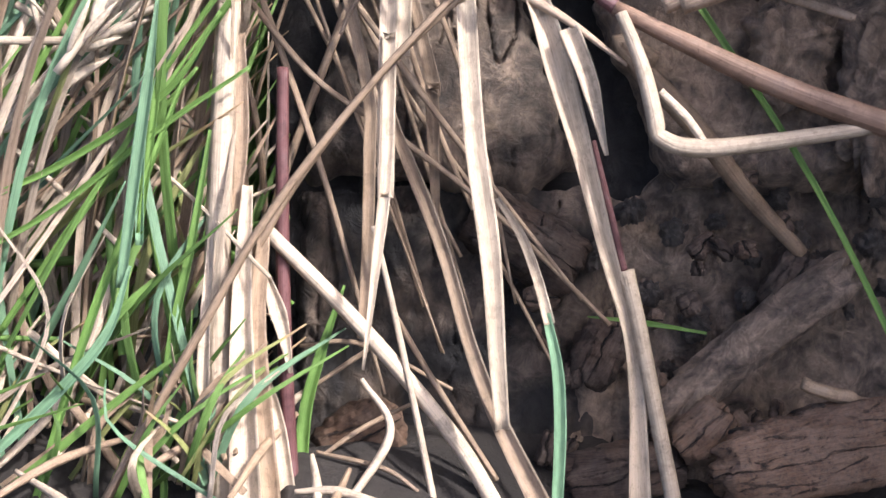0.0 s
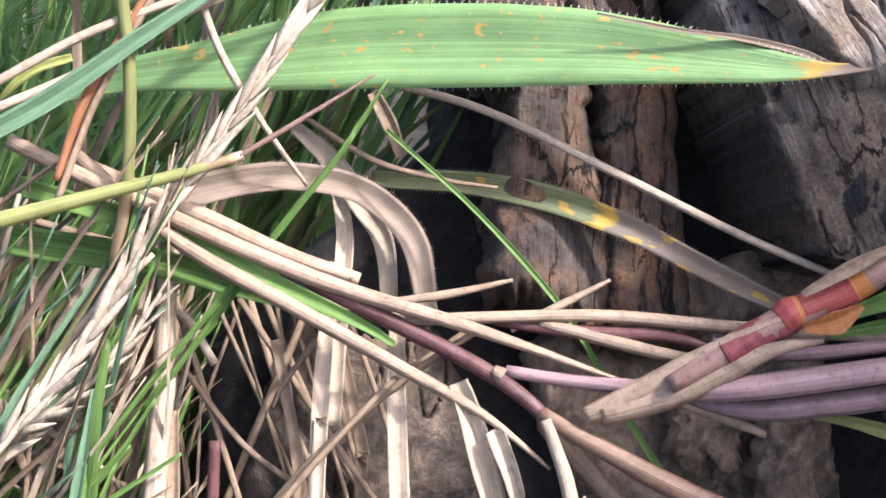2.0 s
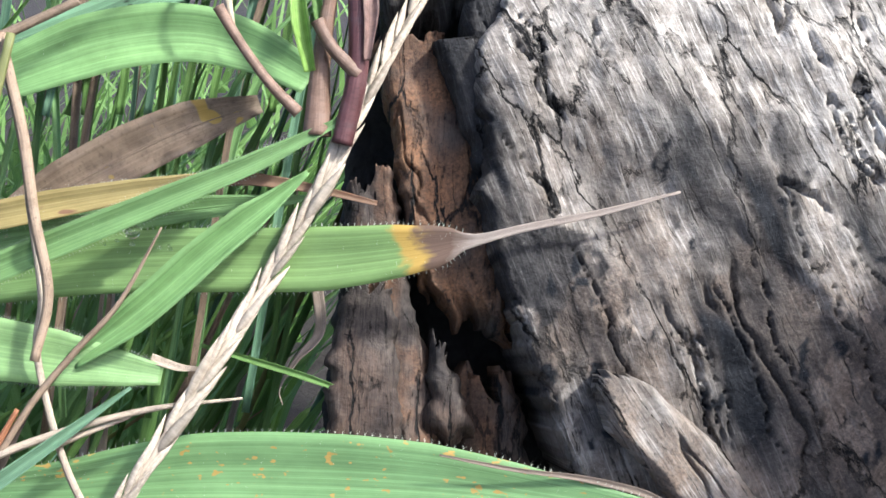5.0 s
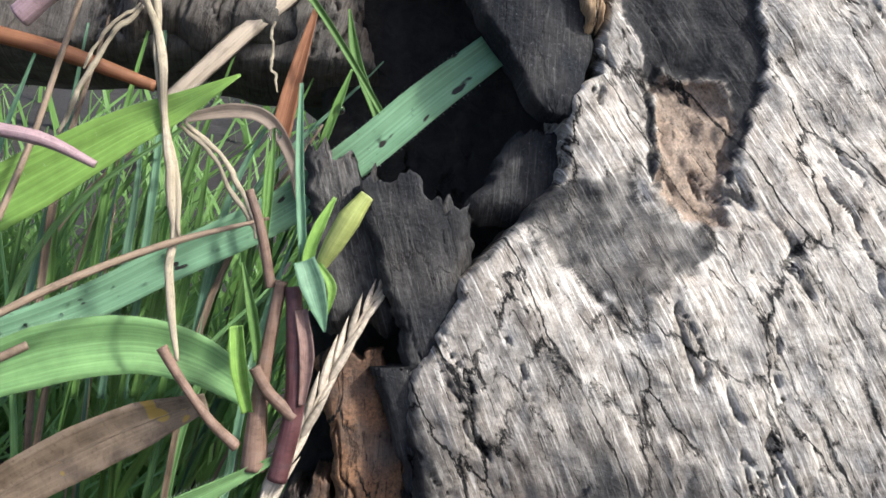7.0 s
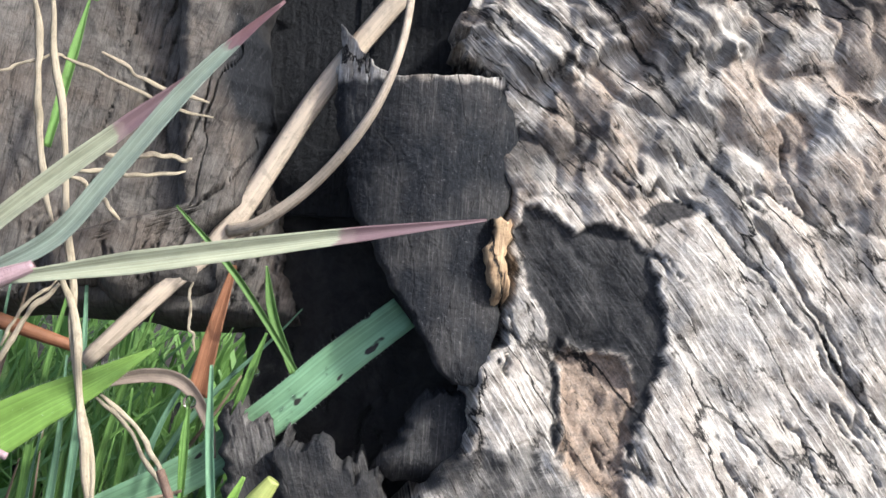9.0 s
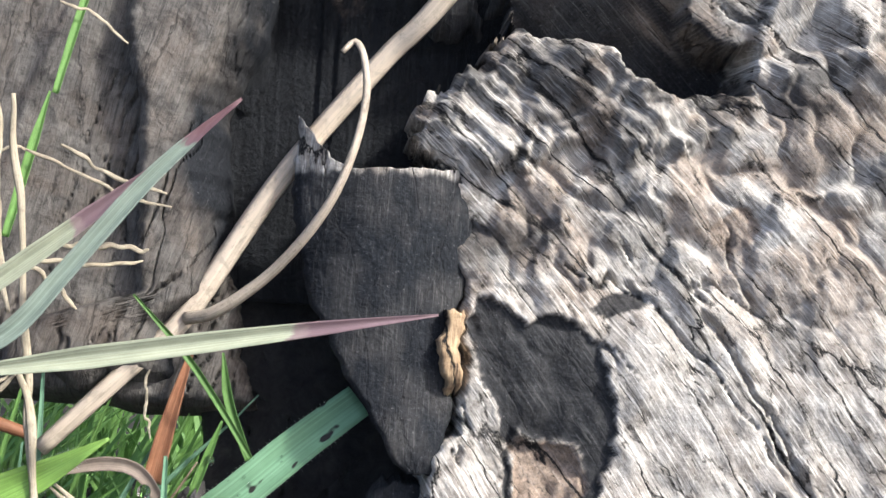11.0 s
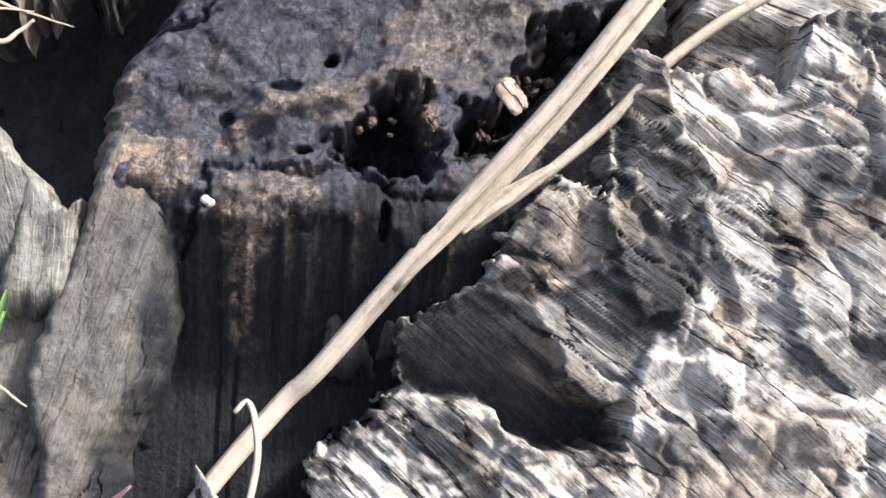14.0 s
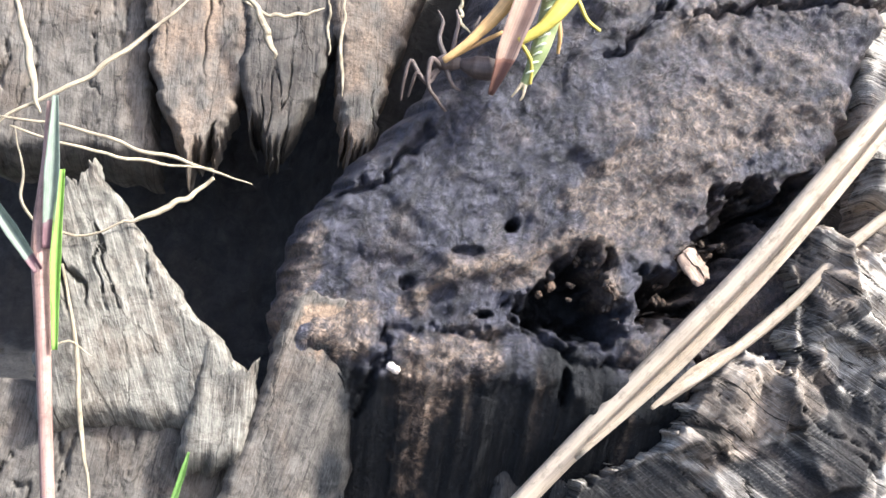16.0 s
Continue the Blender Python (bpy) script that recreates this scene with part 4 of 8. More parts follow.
def build_hollow():
    """Inside of the stump, behind everything, its deep shade put into the colour."""
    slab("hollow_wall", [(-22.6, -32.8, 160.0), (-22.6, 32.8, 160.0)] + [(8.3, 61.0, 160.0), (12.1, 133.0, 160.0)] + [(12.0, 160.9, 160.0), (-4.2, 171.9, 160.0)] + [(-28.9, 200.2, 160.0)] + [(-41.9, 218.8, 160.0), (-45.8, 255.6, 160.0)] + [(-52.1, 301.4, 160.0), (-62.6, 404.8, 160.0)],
         [(130, -40, 0), (130, 360, 0)], 158, ROT, "crumbling inner wood, painted black for the hollow's deep shade", char_shade=0.92, sag=lambda u, v: 24 * step(228, 250, v) * (1 - step(2, 24, u)), amp=2.0, seed=71, cell=0.8, thick=30, crack=2)


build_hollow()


def build_boards():
    # low rotten wood behind the stems
    slab("rotten_block", [(-18.4, 7.7, 150.0), (-15.6, 20.3, 150.0), (-11.4, 34.9, 150.0)], [(19.2, 1.5, 150.0), (15.7, 13.3, 150.0), (12.3, 24.4, 150.0), (8.1, 34.9, 150.0)], 149, ROT_BROWN, "soft brown rotten wood", char_shade=0.55, rust=0.15, amp=1.2, seed=81, bend=2, top=2, bottom=2)
    slab("rotten_block", [(-18.6, -32.4, 152.0), (-18.6, 7.1, 152.0)], [(32.9, -32.4, 152.0), (25.8, -11.2, 152.0), (18.8, 7.8, 152.0)], 152.5, ROT_BROWN, "black damp rotten wood", char_shade=0.80, amp=2.8, seed=83, bend=2)
    slab("rotten_block", [(29.4, 7.8, 152.0), (19.5, 31.1, 152.0)] + [(28.4, 44.3, 152.0)], [(63.8, 1.5, 150.0), (58.2, 30.7, 150.0)] + [(61.5, 48.8, 152.0)], 150, ROT_BROWN, "dark rotten wood broken into lumps", char_shade=0.02, amp=3.4, seed=85)
    slab("rotten_block", [(14.0, -40.0), (17.0, -8.0), (22.0, 9.0)], [(72.0, -40.0), (70.0, -8.0), (66.0, 10.0)], 153, ROT_BROWN, "crumbling dark rotten wood sloping to the soil", char_shade=0.25, amp=4.0, seed=86, dv=0.12, top=3)
    # upright rotten strips under the leaves, darkened to stand for the shade there
    slab("rotten_strip", [(13.9, 34.4, 140.0), (13.6, 50.0, 140.0), (15.4, 62.5, 140.0)] + [(10.3, 75.9, 139.0), (12.7, 90.8, 139.0), (11.0, 102.9, 139.0)], [(30.4, 34.8, 140.0), (28.1, 50.4, 140.0), (25.8, 63.5, 140.0)] + [(23.6, 76.3, 139.0), (19.8, 90.3, 139.0), (17.4, 103.2, 139.0)], 139.5, DARK_WOOD,
         "upright strip of pale rotten wood", amp=0.9, seed=87, char_shade=0.30, rust=0.1, top=2, bottom=3, bend=1.5)
    slab("rotten_strip", [(28.9, 31.2, 143.0), (27.2, 52.1, 143.0), (27.0, 66.2, 143.0)] + [(24.6, 78.3, 143.0)], [(41.6, 31.5, 143.0), (37.9, 52.4, 143.0), (37.0, 66.6, 143.0)] + [(33.6, 78.6, 143.0)], 143, DARK_WOOD,
         "upright strip of brown rotten wood", amp=1.0, seed=89, rust=0.2, char_shade=0.25, top=3, bend=1.5)
    slab("rotten_strip", [(22.2, 69.8, 139.0), (22.7, 77.5, 139.0), (22.2, 82.1, 139.0)], [(28.9, 70.0, 139.0), (26.3, 77.6, 139.0), (24.7, 81.8, 139.0)], 138.5, DARK_WOOD, "short splinter of grey rotten wood", amp=0.5, seed=91, char_shade=0.35, top=2.5)
    slab("rotten_strip", [(10.2, 64.8, 138.0), (9.9, 81.3, 138.0), (12.4, 89.9, 138.0)], [(20.3, 65.0, 138.0), (18.7, 80.2, 138.0), (18.0, 90.1, 138.0)], 138, DARK_WOOD, "upright strip of pale rotten wood", amp=0.7, seed=92, char_shade=0.30, top=2.0)
    slab("brown_rotten_face", [(21.2, 89.7, 139.0)] + [(24.6, 86.1, 139.0), (19.2, 97.3, 139.0), (16.6, 111.8, 139.0), (14.1, 122.0, 139.0)], [(36.3, 83.2, 139.0)] + [(34.7, 83.5, 139.0), (32.3, 90.6, 139.0), (29.9, 102.8, 139.0), (24.5, 115.8, 139.0), (23.5, 124.7, 139.0)], 139, DARK_WOOD,
         "orange-brown crumbling wood", rust=0.70, char_shade=0.08, amp=1.0, seed=93, top=1, bottom=3)
    # the log's side splinters, blackened for soot and for the shadow they sit in
    slab("side_splinter", [(30.1, 97.0, 133.0), (25.6, 110.9, 133.0), (21.8, 120.7, 133.0)] + [(26.5, 120.9, 136.0), (20.9, 137.0, 136.0), (17.3, 145.8, 136.0)], [(32.6, 97.1, 133.0), (31.2, 111.1, 133.0), (28.8, 121.0, 133.0)] + [(34.0, 121.3, 136.0), (33.2, 133.3, 136.0), (34.0, 143.9, 136.0)], 134.5, GREY_WOOD,
         "grey split side of the log, shadow painted in, sooty broken top", char_shade=0.92, amp=0.8, seed=95, lean=-0.3, du=-0.15, top=2.5, crack=2)
    slab("side_splinter", [(15.6, 124.4, 140.0), (12.6, 135.0, 140.0), (11.3, 148.0, 140.0)], [(25.5, 125.1, 140.0), (22.4, 137.2, 140.0), (20.9, 147.1, 140.0)], 139.5, GREY_WOOD, "sooty jagged grey splinter", char_shade=0.85, amp=0.8, seed=97, lean=-0.3, top=3)
    slab("side_splinter", [(21.5, 127.8, 142.0), (22.1, 141.8, 142.0)], [(35.4, 128.7, 142.0), (34.3, 145.8, 142.0)], 141.5, GREY_WOOD, "charred jagged splinter", char_shade=0.9, amp=0.8, seed=98, lean=-0.3, top=3)
    slab("raised_shard", [(57.6, 57.4), (53.0, 62.7), (48.3, 68.4), (43.4, 72.7), (41.3, 79.5)], [(64.2, 61.4), (58.9, 68.0), (52.9, 74.3), (46.9, 78.7), (42.6, 80.7)], 125.6, GREY_WOOD, "long raised shard of brown wood along the log", rust=0.45, char_shade=0.30, amp=0.7, seed=99, lean=-0.7, thick=3.5, top=0.6, bottom=0.8, jag=(0.5, 0.5))
    # charred plate, its lit rim painted paler
    slab("charred_plate", [(43.0, 155.4), (41.2, 156.8), (38.2, 161.3), (34.3, 167.3), (30.8, 173.4), (27.7, 178.6), (25.1, 187.9), (23.9, 194.0), (24.4, 199.2)], [(46.6, 155.4), (48.8, 165.1), (47.5, 168.2), (47.7, 177.6), (50.1, 183.2), (51.0, 188.0), (51.4, 193.6), (50.4, 199.2)], 132.8, GREY_WOOD, "curved charred black plate with a broken rim",
         char_shade=0.97, amp=0.30, seed=103, bend=2.4, dip=1.8, rim=1.5, thick=1.4, top=0.5, bottom=0.2, sink=1.0, crack=0.2, cell=0.28, horn=5.4, curl=(1.0, 0.6), curl_w=(0.6, 0.5), jag=(0.4, 0.3))
    slab("charred_plate", [(31.4, 140.0, 142.0), (40.1, 154.0, 142.0)], [(48.9, 141.0, 142.0), (47.2, 155.3, 142.0)], 139.5, GREY_WOOD, "charred black lower edge", char_shade=0.97, amp=0.6, seed=104, thick=3)
    slab("peeling_flake", [(47.0, 166.2, 130.0), (46.0, 173.3, 130.0), (46.7, 178.3, 130.0)], [(48.9, 166.4, 130.0), (49.2, 173.5, 130.0), (48.9, 178.4, 130.0)], 131.0, STRAW_WOOD, "curled tan flake", amp=0.25, seed=105, thick=0.5, top=0.5, bottom=0.8, crack=0, curl=(0.4, 0.4))
    # back boards above the straw
    slab("back_board", [(92.1, 255.8, 126.0), (93.7, 268.8, 126.0), (91.5, 302.7, 126.0)], [(139.6, 260.9, 116.0), (139.8, 269.4, 116.0), (140.7, 302.5, 116.0)], 122.5, GREY_WOOD, "broken grey-brown boards", rust=0.2, char_shade=0.2, amp=1.5, seed=116, lean=-2.5, dv=-0.02, top=2)
    slab("back_board", [(92.6, 269.8, 120.0), (93.4, 277.5, 120.0)], [(139.2, 269.9, 115.0), (139.5, 279.3, 115.0)], 118.5, GREY_WOOD, "layered grey-brown board", rust=0.25, char_shade=0.15, amp=1.0, seed=136, lean=-3.0, top=1, bottom=1.5, thick=3)
    slab("back_board", [(100.7, 279.4, 119.0), (101.5, 293.4, 119.0)], [(139.5, 281.0, 115.0), (139.9, 294.9, 115.0)], 117.0, GREY_WOOD, "layered brown-grey board", rust=0.15, char_shade=0.2, amp=1.2, seed=137, lean=-3.0, top=1, bottom=1.5, thick=3)
    slab("back_board", [(106.3, 261.8, 118.0), (107.2, 271.9, 118.0)], [(129.9, 262.4, 114.0), (130.1, 272.4, 114.0)], 116.5, GREY_WOOD, "broken pale board end", rust=0.15, amp=1.0, seed=117, lean=-3.0, top=1)
    # burnt wall and its ledge
    slab("burnt_plate", [(41.7, 219.5, 141.0), (42.8, 229.9, 141.0), (44.0, 240.5, 141.0)], [(50.2, 220.1, 141.0), (48.8, 230.3, 141.0), (48.4, 239.1, 141.0)], 141.5, GREY_WOOD, "loose charred plate", char_shade=0.9, amp=0.3, seed=119, thick=1.5, top=1.0)
    slab("burnt_plate", [(50.4, 221.5, 139.0), (51.6, 238.8, 139.0), (52.8, 250.3, 139.0)], [(63.5, 222.3, 139.0), (63.7, 239.7, 139.0), (62.4, 250.2, 139.0)], 138.5, GREY_WOOD, "loose charred plate", char_shade=0.88, amp=0.4, seed=120, thick=1.5, top=1.0)
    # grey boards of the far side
    slab("grey_board", [(-78.1, 153.7, 150.0)] + [(-61.0, 175.5, 143.0), (-67.0, 223.1, 143.0), (-70.3, 238.0, 143.0)], [(21.6, 159.8, 150.0), (17.7, 168.0, 150.0), (10.5, 188.5, 150.0)] + [(17.0, 178.5, 143.0), (10.4, 206.1, 143.0), (15.2, 225.9, 143.0), (19.0, 239.0, 143.0)], 146, SHADED_WOOD, "smooth grey inner board", amp=0.9, seed=123, lean=0.2, sink=14.0, du=0.02, dv=-0.10, thick=5, cell=0.45, crack=1.6)
    slab("grey_board", [(-16.5, 162.5, 147.0), (-15.9, 172.2, 145.0)] + [(2.3, 178.2, 140.0), (1.3, 205.3, 138.0)] + [(-1.7, 216.7, 136.0), (4.9, 236.7, 136.0), (9.4, 253.7, 136.0)], [(11.7, 164.3, 147.0), (9.6, 173.9, 145.0)] + [(16.3, 178.6, 142.0), (12.9, 206.1, 140.0)] + [(18.4, 217.6, 135.0), (22.1, 237.5, 135.0), (24.0, 254.5, 135.0)], 140.5, SHADED_WOOD, "grey-brown upright board with a scorched top", amp=0.6, seed=124, lean=0.3, char_shade=0.05, dv=-0.14, du=0.05, jag=(0.4, 0.25), curl=(2, 7), curl_w=(2, 9), char_shade_edge=(6.5, 0.95), thick=4, top=1.0, rust_spots=[(*(15.6, 248.8, 134.0)[:2], 5, 4, 0)])
    slab("splintered_board", [(-26.2, 230.3, 138.0), (-29.4, 263.3, 138.0), (-25.2, 270.9, 138.0)], [(5.0, 231.8, 138.0), (4.4, 240.9, 138.0), (-4.5, 249.7, 138.0), (-13.7, 261.4, 138.0), (-20.2, 269.6, 138.0)], 137.6, PALE_BOARD, "pale splintered board with a ragged edge", amp=1.5, seed=125, lean=-0.35, char_shade=0.0, thick=2, top=2, crack=2.5)
    slab("splintered_board", [(-6.6, 226.3, 137.0), (-3.9, 242.9, 137.0)], [(3.1, 226.7, 137.0), (5.6, 242.6, 137.0)], 136.6, PALE_BOARD, "grey upright splinter", amp=0.6, seed=126, char_shade=0.12, thick=1.5, top=2.5)
    slab("far_board", [(-43.2, 268.9, 152.0), (-48.7, 324.1, 152.0)], [(-14.5, 273.8, 152.0), (-19.8, 327.4, 152.0)], 151, SHADED_WOOD, "grey board at the back of the hollow", amp=1.0, seed=127, sink=9.0, dv=-0.05)
    slab("far_board", [(-10.7, 274.5, 149.0), (-15.4, 289.0, 149.0), (-22.1, 325.8, 149.0)], [(-5.4, 274.9, 149.0), (-1.6, 285.5, 149.0), (12.1, 329.7, 149.0)], 147.0, SHADED_WOOD, "grey-brown pointed board end", amp=1.0, seed=128, sink=9.0, rust=0.3, bottom=3.5, thick=3)
    slab("far_board", [(2.2, 276.7, 147.0), (-1.0, 287.7, 147.0), (-1.4, 296.3, 147.0), (-5.0, 326.0, 147.0)], [(6.4, 277.3, 147.0), (11.4, 288.9, 147.0), (14.0, 297.7, 147.0), (24.0, 326.0, 147.0)], 146.0, SHADED_WOOD, "sooty board end", amp=0.9, seed=129, sink=9.0, char_shade=0.40, bottom=3.5, thick=3)
    slab("far_board", [(15.3, 275.7, 145.0), (14.2, 293.3, 145.0), (8.3, 327.4, 145.0)], [(19.8, 276.1, 145.0), (22.6, 290.3, 145.0), (36.5, 330.6, 145.0)], 144.0, SHADED_WOOD, "brown rotten board edge", amp=0.8, seed=130, sink=9.0, rust=0.45, char_shade=0.05, bottom=3.0, thick=3)


build_boards()


# ledge of the stump's head: above it the crust, below it the wall curving back into the dark
LEDGE = np.array([(4.6, 246.0), (13.0, 251.4), (18.0, 250.5), (23.9, 248.8), (31.4, 249.6), (38.1, 249.2), (44.1, 250.0), (50.2, 247.0), (57.2, 245.3), (67.5, 246.2), (83.9, 246.9)])
CREST = [(27.5, 254.2), (29.9, 256.5), (32.3, 257.9), (39.0, 258.8), (45.7, 262.2), (51.7, 263.6), (55.2, 262.4)]
CAPS = [[(10.0, 246.7), (12.8, 253.5), (17.7, 254.6), (23.8, 250.8), (23.1, 247.5), (16.7, 244.6)], [(24.4, 247.6), (33.1, 248.9), (41.6, 248.6), (40.1, 244.3), (33.5, 240.5), (32.2, 236.0), (31.0, 228.0), (30.1, 222.8), (28.9, 222.7), (28.1, 230.0), (27.2, 238.0), (25.2, 241.0)]]
SPLITS = [[(53.1, 291.7), (57.0, 293.8), (62.1, 299.6)], [(65.6, 298.1), (75.3, 300.3), (96.8, 301.1)], [(23.8, 249.0), (22.6, 243.0), (19.5, 236.0)], [(14.0, 268.0), (22.0, 272.0), (28.0, 279.5)]]
HEAD_LEFT = [(9.1, 178.3, 142.0), (5.7, 210.8, 142.0), (10.4, 231.4, 138.0)] + [(5.7, 243.3, 135.0), (7.0, 255.0, 134.0), (8.8, 264.2, 133.0), (16.5, 273.9, 132.0), (26.0, 283.9, 131.0), (32.1, 294.7, 130.0), (39.3, 318.8, 128.0)]
HEAD_PITS = [(*(41.0, 265.5, 128.0)[:2], 1.0, 1.2, 7, 0), (34.6, 261.2, 2.2, 0.8, 1.6, 0), (26.1, 256.1, 1.0, 0.9, 2.0, 0), (*(37.8, 252.1, 130.0)[:2], 1.6, 0.6, 4, 0), (*(50.2, 242.1, 133.0)[:2], 0.7, 3.2, 4, 0)]
CAVES = [[(51.6, 263.9), (54.3, 261.9), (55.8, 257.8), (58.1, 252.8), (57.8, 249.4), (50.6, 246.9), (48.8, 249.7), (41.1, 250.5), (42.6, 254.4), (46.8, 257.2)],
         [(69.6, 268.7), (71.7, 272.7), (77.9, 274.1), (86.9, 274.3), (84.0, 268.8), (77.2, 264.1), (72.0, 258.0), (71.0, 253.9), (64.3, 251.0), (60.5, 250.4), (59.1, 253.7), (60.2, 257.9), (65.4, 260.8)],
         [(89.1, 266.1), (96.0, 268.7), (102.1, 267.8), (107.0, 268.1), (107.4, 261.2), (100.4, 263.4), (94.3, 263.0)], [(24.5, 248.7), (31.4, 249.7), (41.3, 249.6), (48.9, 246.8), (42.2, 248.5), (31.4, 248.4)]]
HEAD_PALE = [(60.2, 271.6, 12, 7, 25), (55.8, 257.9, 2.2, 4, 20), (68.2, 261.8, 3, 3.4, 30), (73.2, 282.4, 14, 5, 10), (42.5, 258.1, 4, 1.6, 20), (26.6, 252.6, 1.6, 2.0, 0), (60.0, 246.7, 2, 2, 0), (9.5, 256.0, 2.5, 8, -20)]


def hollowed(u, v):
    """How deep the worm holes and the two caves go."""
    pits = 0 * u
    for n, (cu, cv, ru, rv, deep, turn) in enumerate(HEAD_PITS):
        pits = np.maximum(pits, deep * blob(u, v, cu, cv, ru, rv, 0.16, 410 + n, turn))
    for n, outline in enumerate(CAVES):
        d = within(u, v, outline, 420 + n, 1.5, 0.5)
        floor_ = 13 - 9.5 * step(0.1, 0.45, rough(u * 0.35 + v * 0.1, v * 0.8 - u * 0.2, 428 + n, 3)) * (n == 1)
        pits = np.maximum(pits, (3 + floor_ * step(0.3, 4.0, d)) * step(-0.2, 0.6, d) * (0.35 if n == 3 else 1))
    return pits


def head_depth(u, v):
    edge = np.interp(u, LEDGE[:, 0], LEDGE[:, 1]) + 1.3 * rough(u * 0.35, 0 * v + 2.2, 401, 4)
    front = 135.2 - 0.15 * (u - 30) - 0.075 * (v - 215)
    below = 15 * step(4, 34, edge - v) + 1.0 * step(6, 8, edge - v + 2.0 * rough(u * 0.2, 0 * v + 5.1, 412, 3))
    groove = 2.2 * np.exp(-(((v - edge) / 0.6) ** 2)) * step(21, 25, u) * (0.7 + 0.5 * rough(u * 0.3, v * 0.3, 413, 3))
    crest = -1.7 * np.exp(-((from_line(u, v, CREST, 414, 0.9) / 1.9) ** 2))
    plates = 0.6 * np.round(1.4 * smooth_noise(u * 0.13, v * 0.035, 405)) * step(2, 8, edge - v)
    x, y = 0.8 * u - 0.6 * v, 0.6 * u + 0.8 * v
    wrinkle = np.abs(rough(x * 0.22 + 0.5 * rough(u * 0.1, v * 0.1, 407, 3), y * 0.13, 403, 4))
    top = (1.1 * rough(u * 0.09 + v * 0.05, v * 0.09, 402, 3) + 0.30 * rough(x * 0.55, y * 0.40, 411, 4) - 0.7 * wrinkle + 0.14 * rough(x * 0.15, y * 1.1, 408, 4) * step(52, 68, u)) * step(-2, 3, v - edge)
    lip = -1.4 * np.exp(-((v - edge + 4.0) / 3.4) ** 2) * (0.7 + 0.6 * rough(u * 0.25, v * 0.25, 404, 3))
    fine = 0.14 * rough(u * 1.4, v * 0.12, 406, 3) * step(-1, 3, edge - v)
    split = 0 * u
    for n, line in enumerate(SPLITS):
        split = np.maximum(split, 2.2 * np.exp(-((from_line(u, v, line, 415 + n, 0.9, 0.5) / 0.5) ** 2)))
    return front + below + groove + crest + plates + top + lip + fine + split + hollowed(u, v)


def head_char_shade(u, v):
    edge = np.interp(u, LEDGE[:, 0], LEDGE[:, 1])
    # char below the ledge; caves and worm holes darkened by depth as painted shade
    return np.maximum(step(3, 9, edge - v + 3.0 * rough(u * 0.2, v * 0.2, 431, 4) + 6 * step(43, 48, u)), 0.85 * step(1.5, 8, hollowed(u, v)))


def head_rust(u, v):
    edge = np.interp(u, LEDGE[:, 0], LEDGE[:, 1])
    streaks = 0.35 * step(0.35, 0.8, rough(u * 0.3, v * 0.05, 432, 4)) * step(0, 6, edge - v) * (1 - step(8, 22, edge - v))
    right = 0.55 * step(48, 70, u + 9 * rough(u * 0.1, v * 0.1, 434, 4)) * (v > edge) * (0.55 + 0.6 * rough(u * 0.2, v * 0.3, 435, 4))
    caps = np.maximum(step(-1.6, 1.4, within(u, v, CAPS[0], 436, 1.6)), step(-1.4, 1.2, within(u, v, CAPS[1], 437, 1.6, 0.5))) * (0.85 + 0.4 * rough(u * 0.35, v * 0.35, 438, 3))
    pale = np.exp(-((from_line(u, v, CREST, 414, 0.9) / 1.5) ** 2))
    return np.maximum.reduce([0.62 * spots(u, v, HEAD_PALE, 440), caps, pale, streaks, right, 0.18 * step(0.2, 0.7, rough(u * 0.2, v * 0.2, 433, 5)) * (v > edge)])


def build_head():
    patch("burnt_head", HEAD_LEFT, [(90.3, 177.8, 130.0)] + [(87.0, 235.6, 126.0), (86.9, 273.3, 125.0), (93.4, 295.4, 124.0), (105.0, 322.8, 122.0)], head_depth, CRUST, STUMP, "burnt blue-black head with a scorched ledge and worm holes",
          cell=0.36, jag=(0.8, 0.8), curl=(4, 3), curl_w=(7, 4), thick=12, seed=133, char_shade=head_char_shade, rust=head_rust, lean=0.0)


build_head()


# ---- lit broken rims of the stump ----
RIM = plant_material("broken_wood_rim", (0.15, 0.13, 0.115), streak=0.7, through_light=0.0, worn=True)


def build_rims():
    tube("rim", [(74.6, 235.4, 131.0), (80.6, 235.3, 129.6), (85.3, 233.5, 128.4)], [0.2, 0.45, 0.2], RIM, STUMP, n=30, wobble=0.2, label="pale broken rim")


build_rims()


# ---- plants ----
def lone(name, label, category, shape, points, size, mat, part_name="", group="", **more):
    """A thing made of one blade or stem."""
    t = thing(name, points[0], label, category, group)
    (ribbon if shape == "ribbon" else tube)(part_name or ("blade" if shape == "ribbon" else "stem"), points, size, mat, t, **more)
    if shape == "ribbon" and max(size) >= 3:
        tube("midrib", points, [0.10] + [0.16] * (len(size) - 2) + [0.05], mat, t, sides=6)
    return t


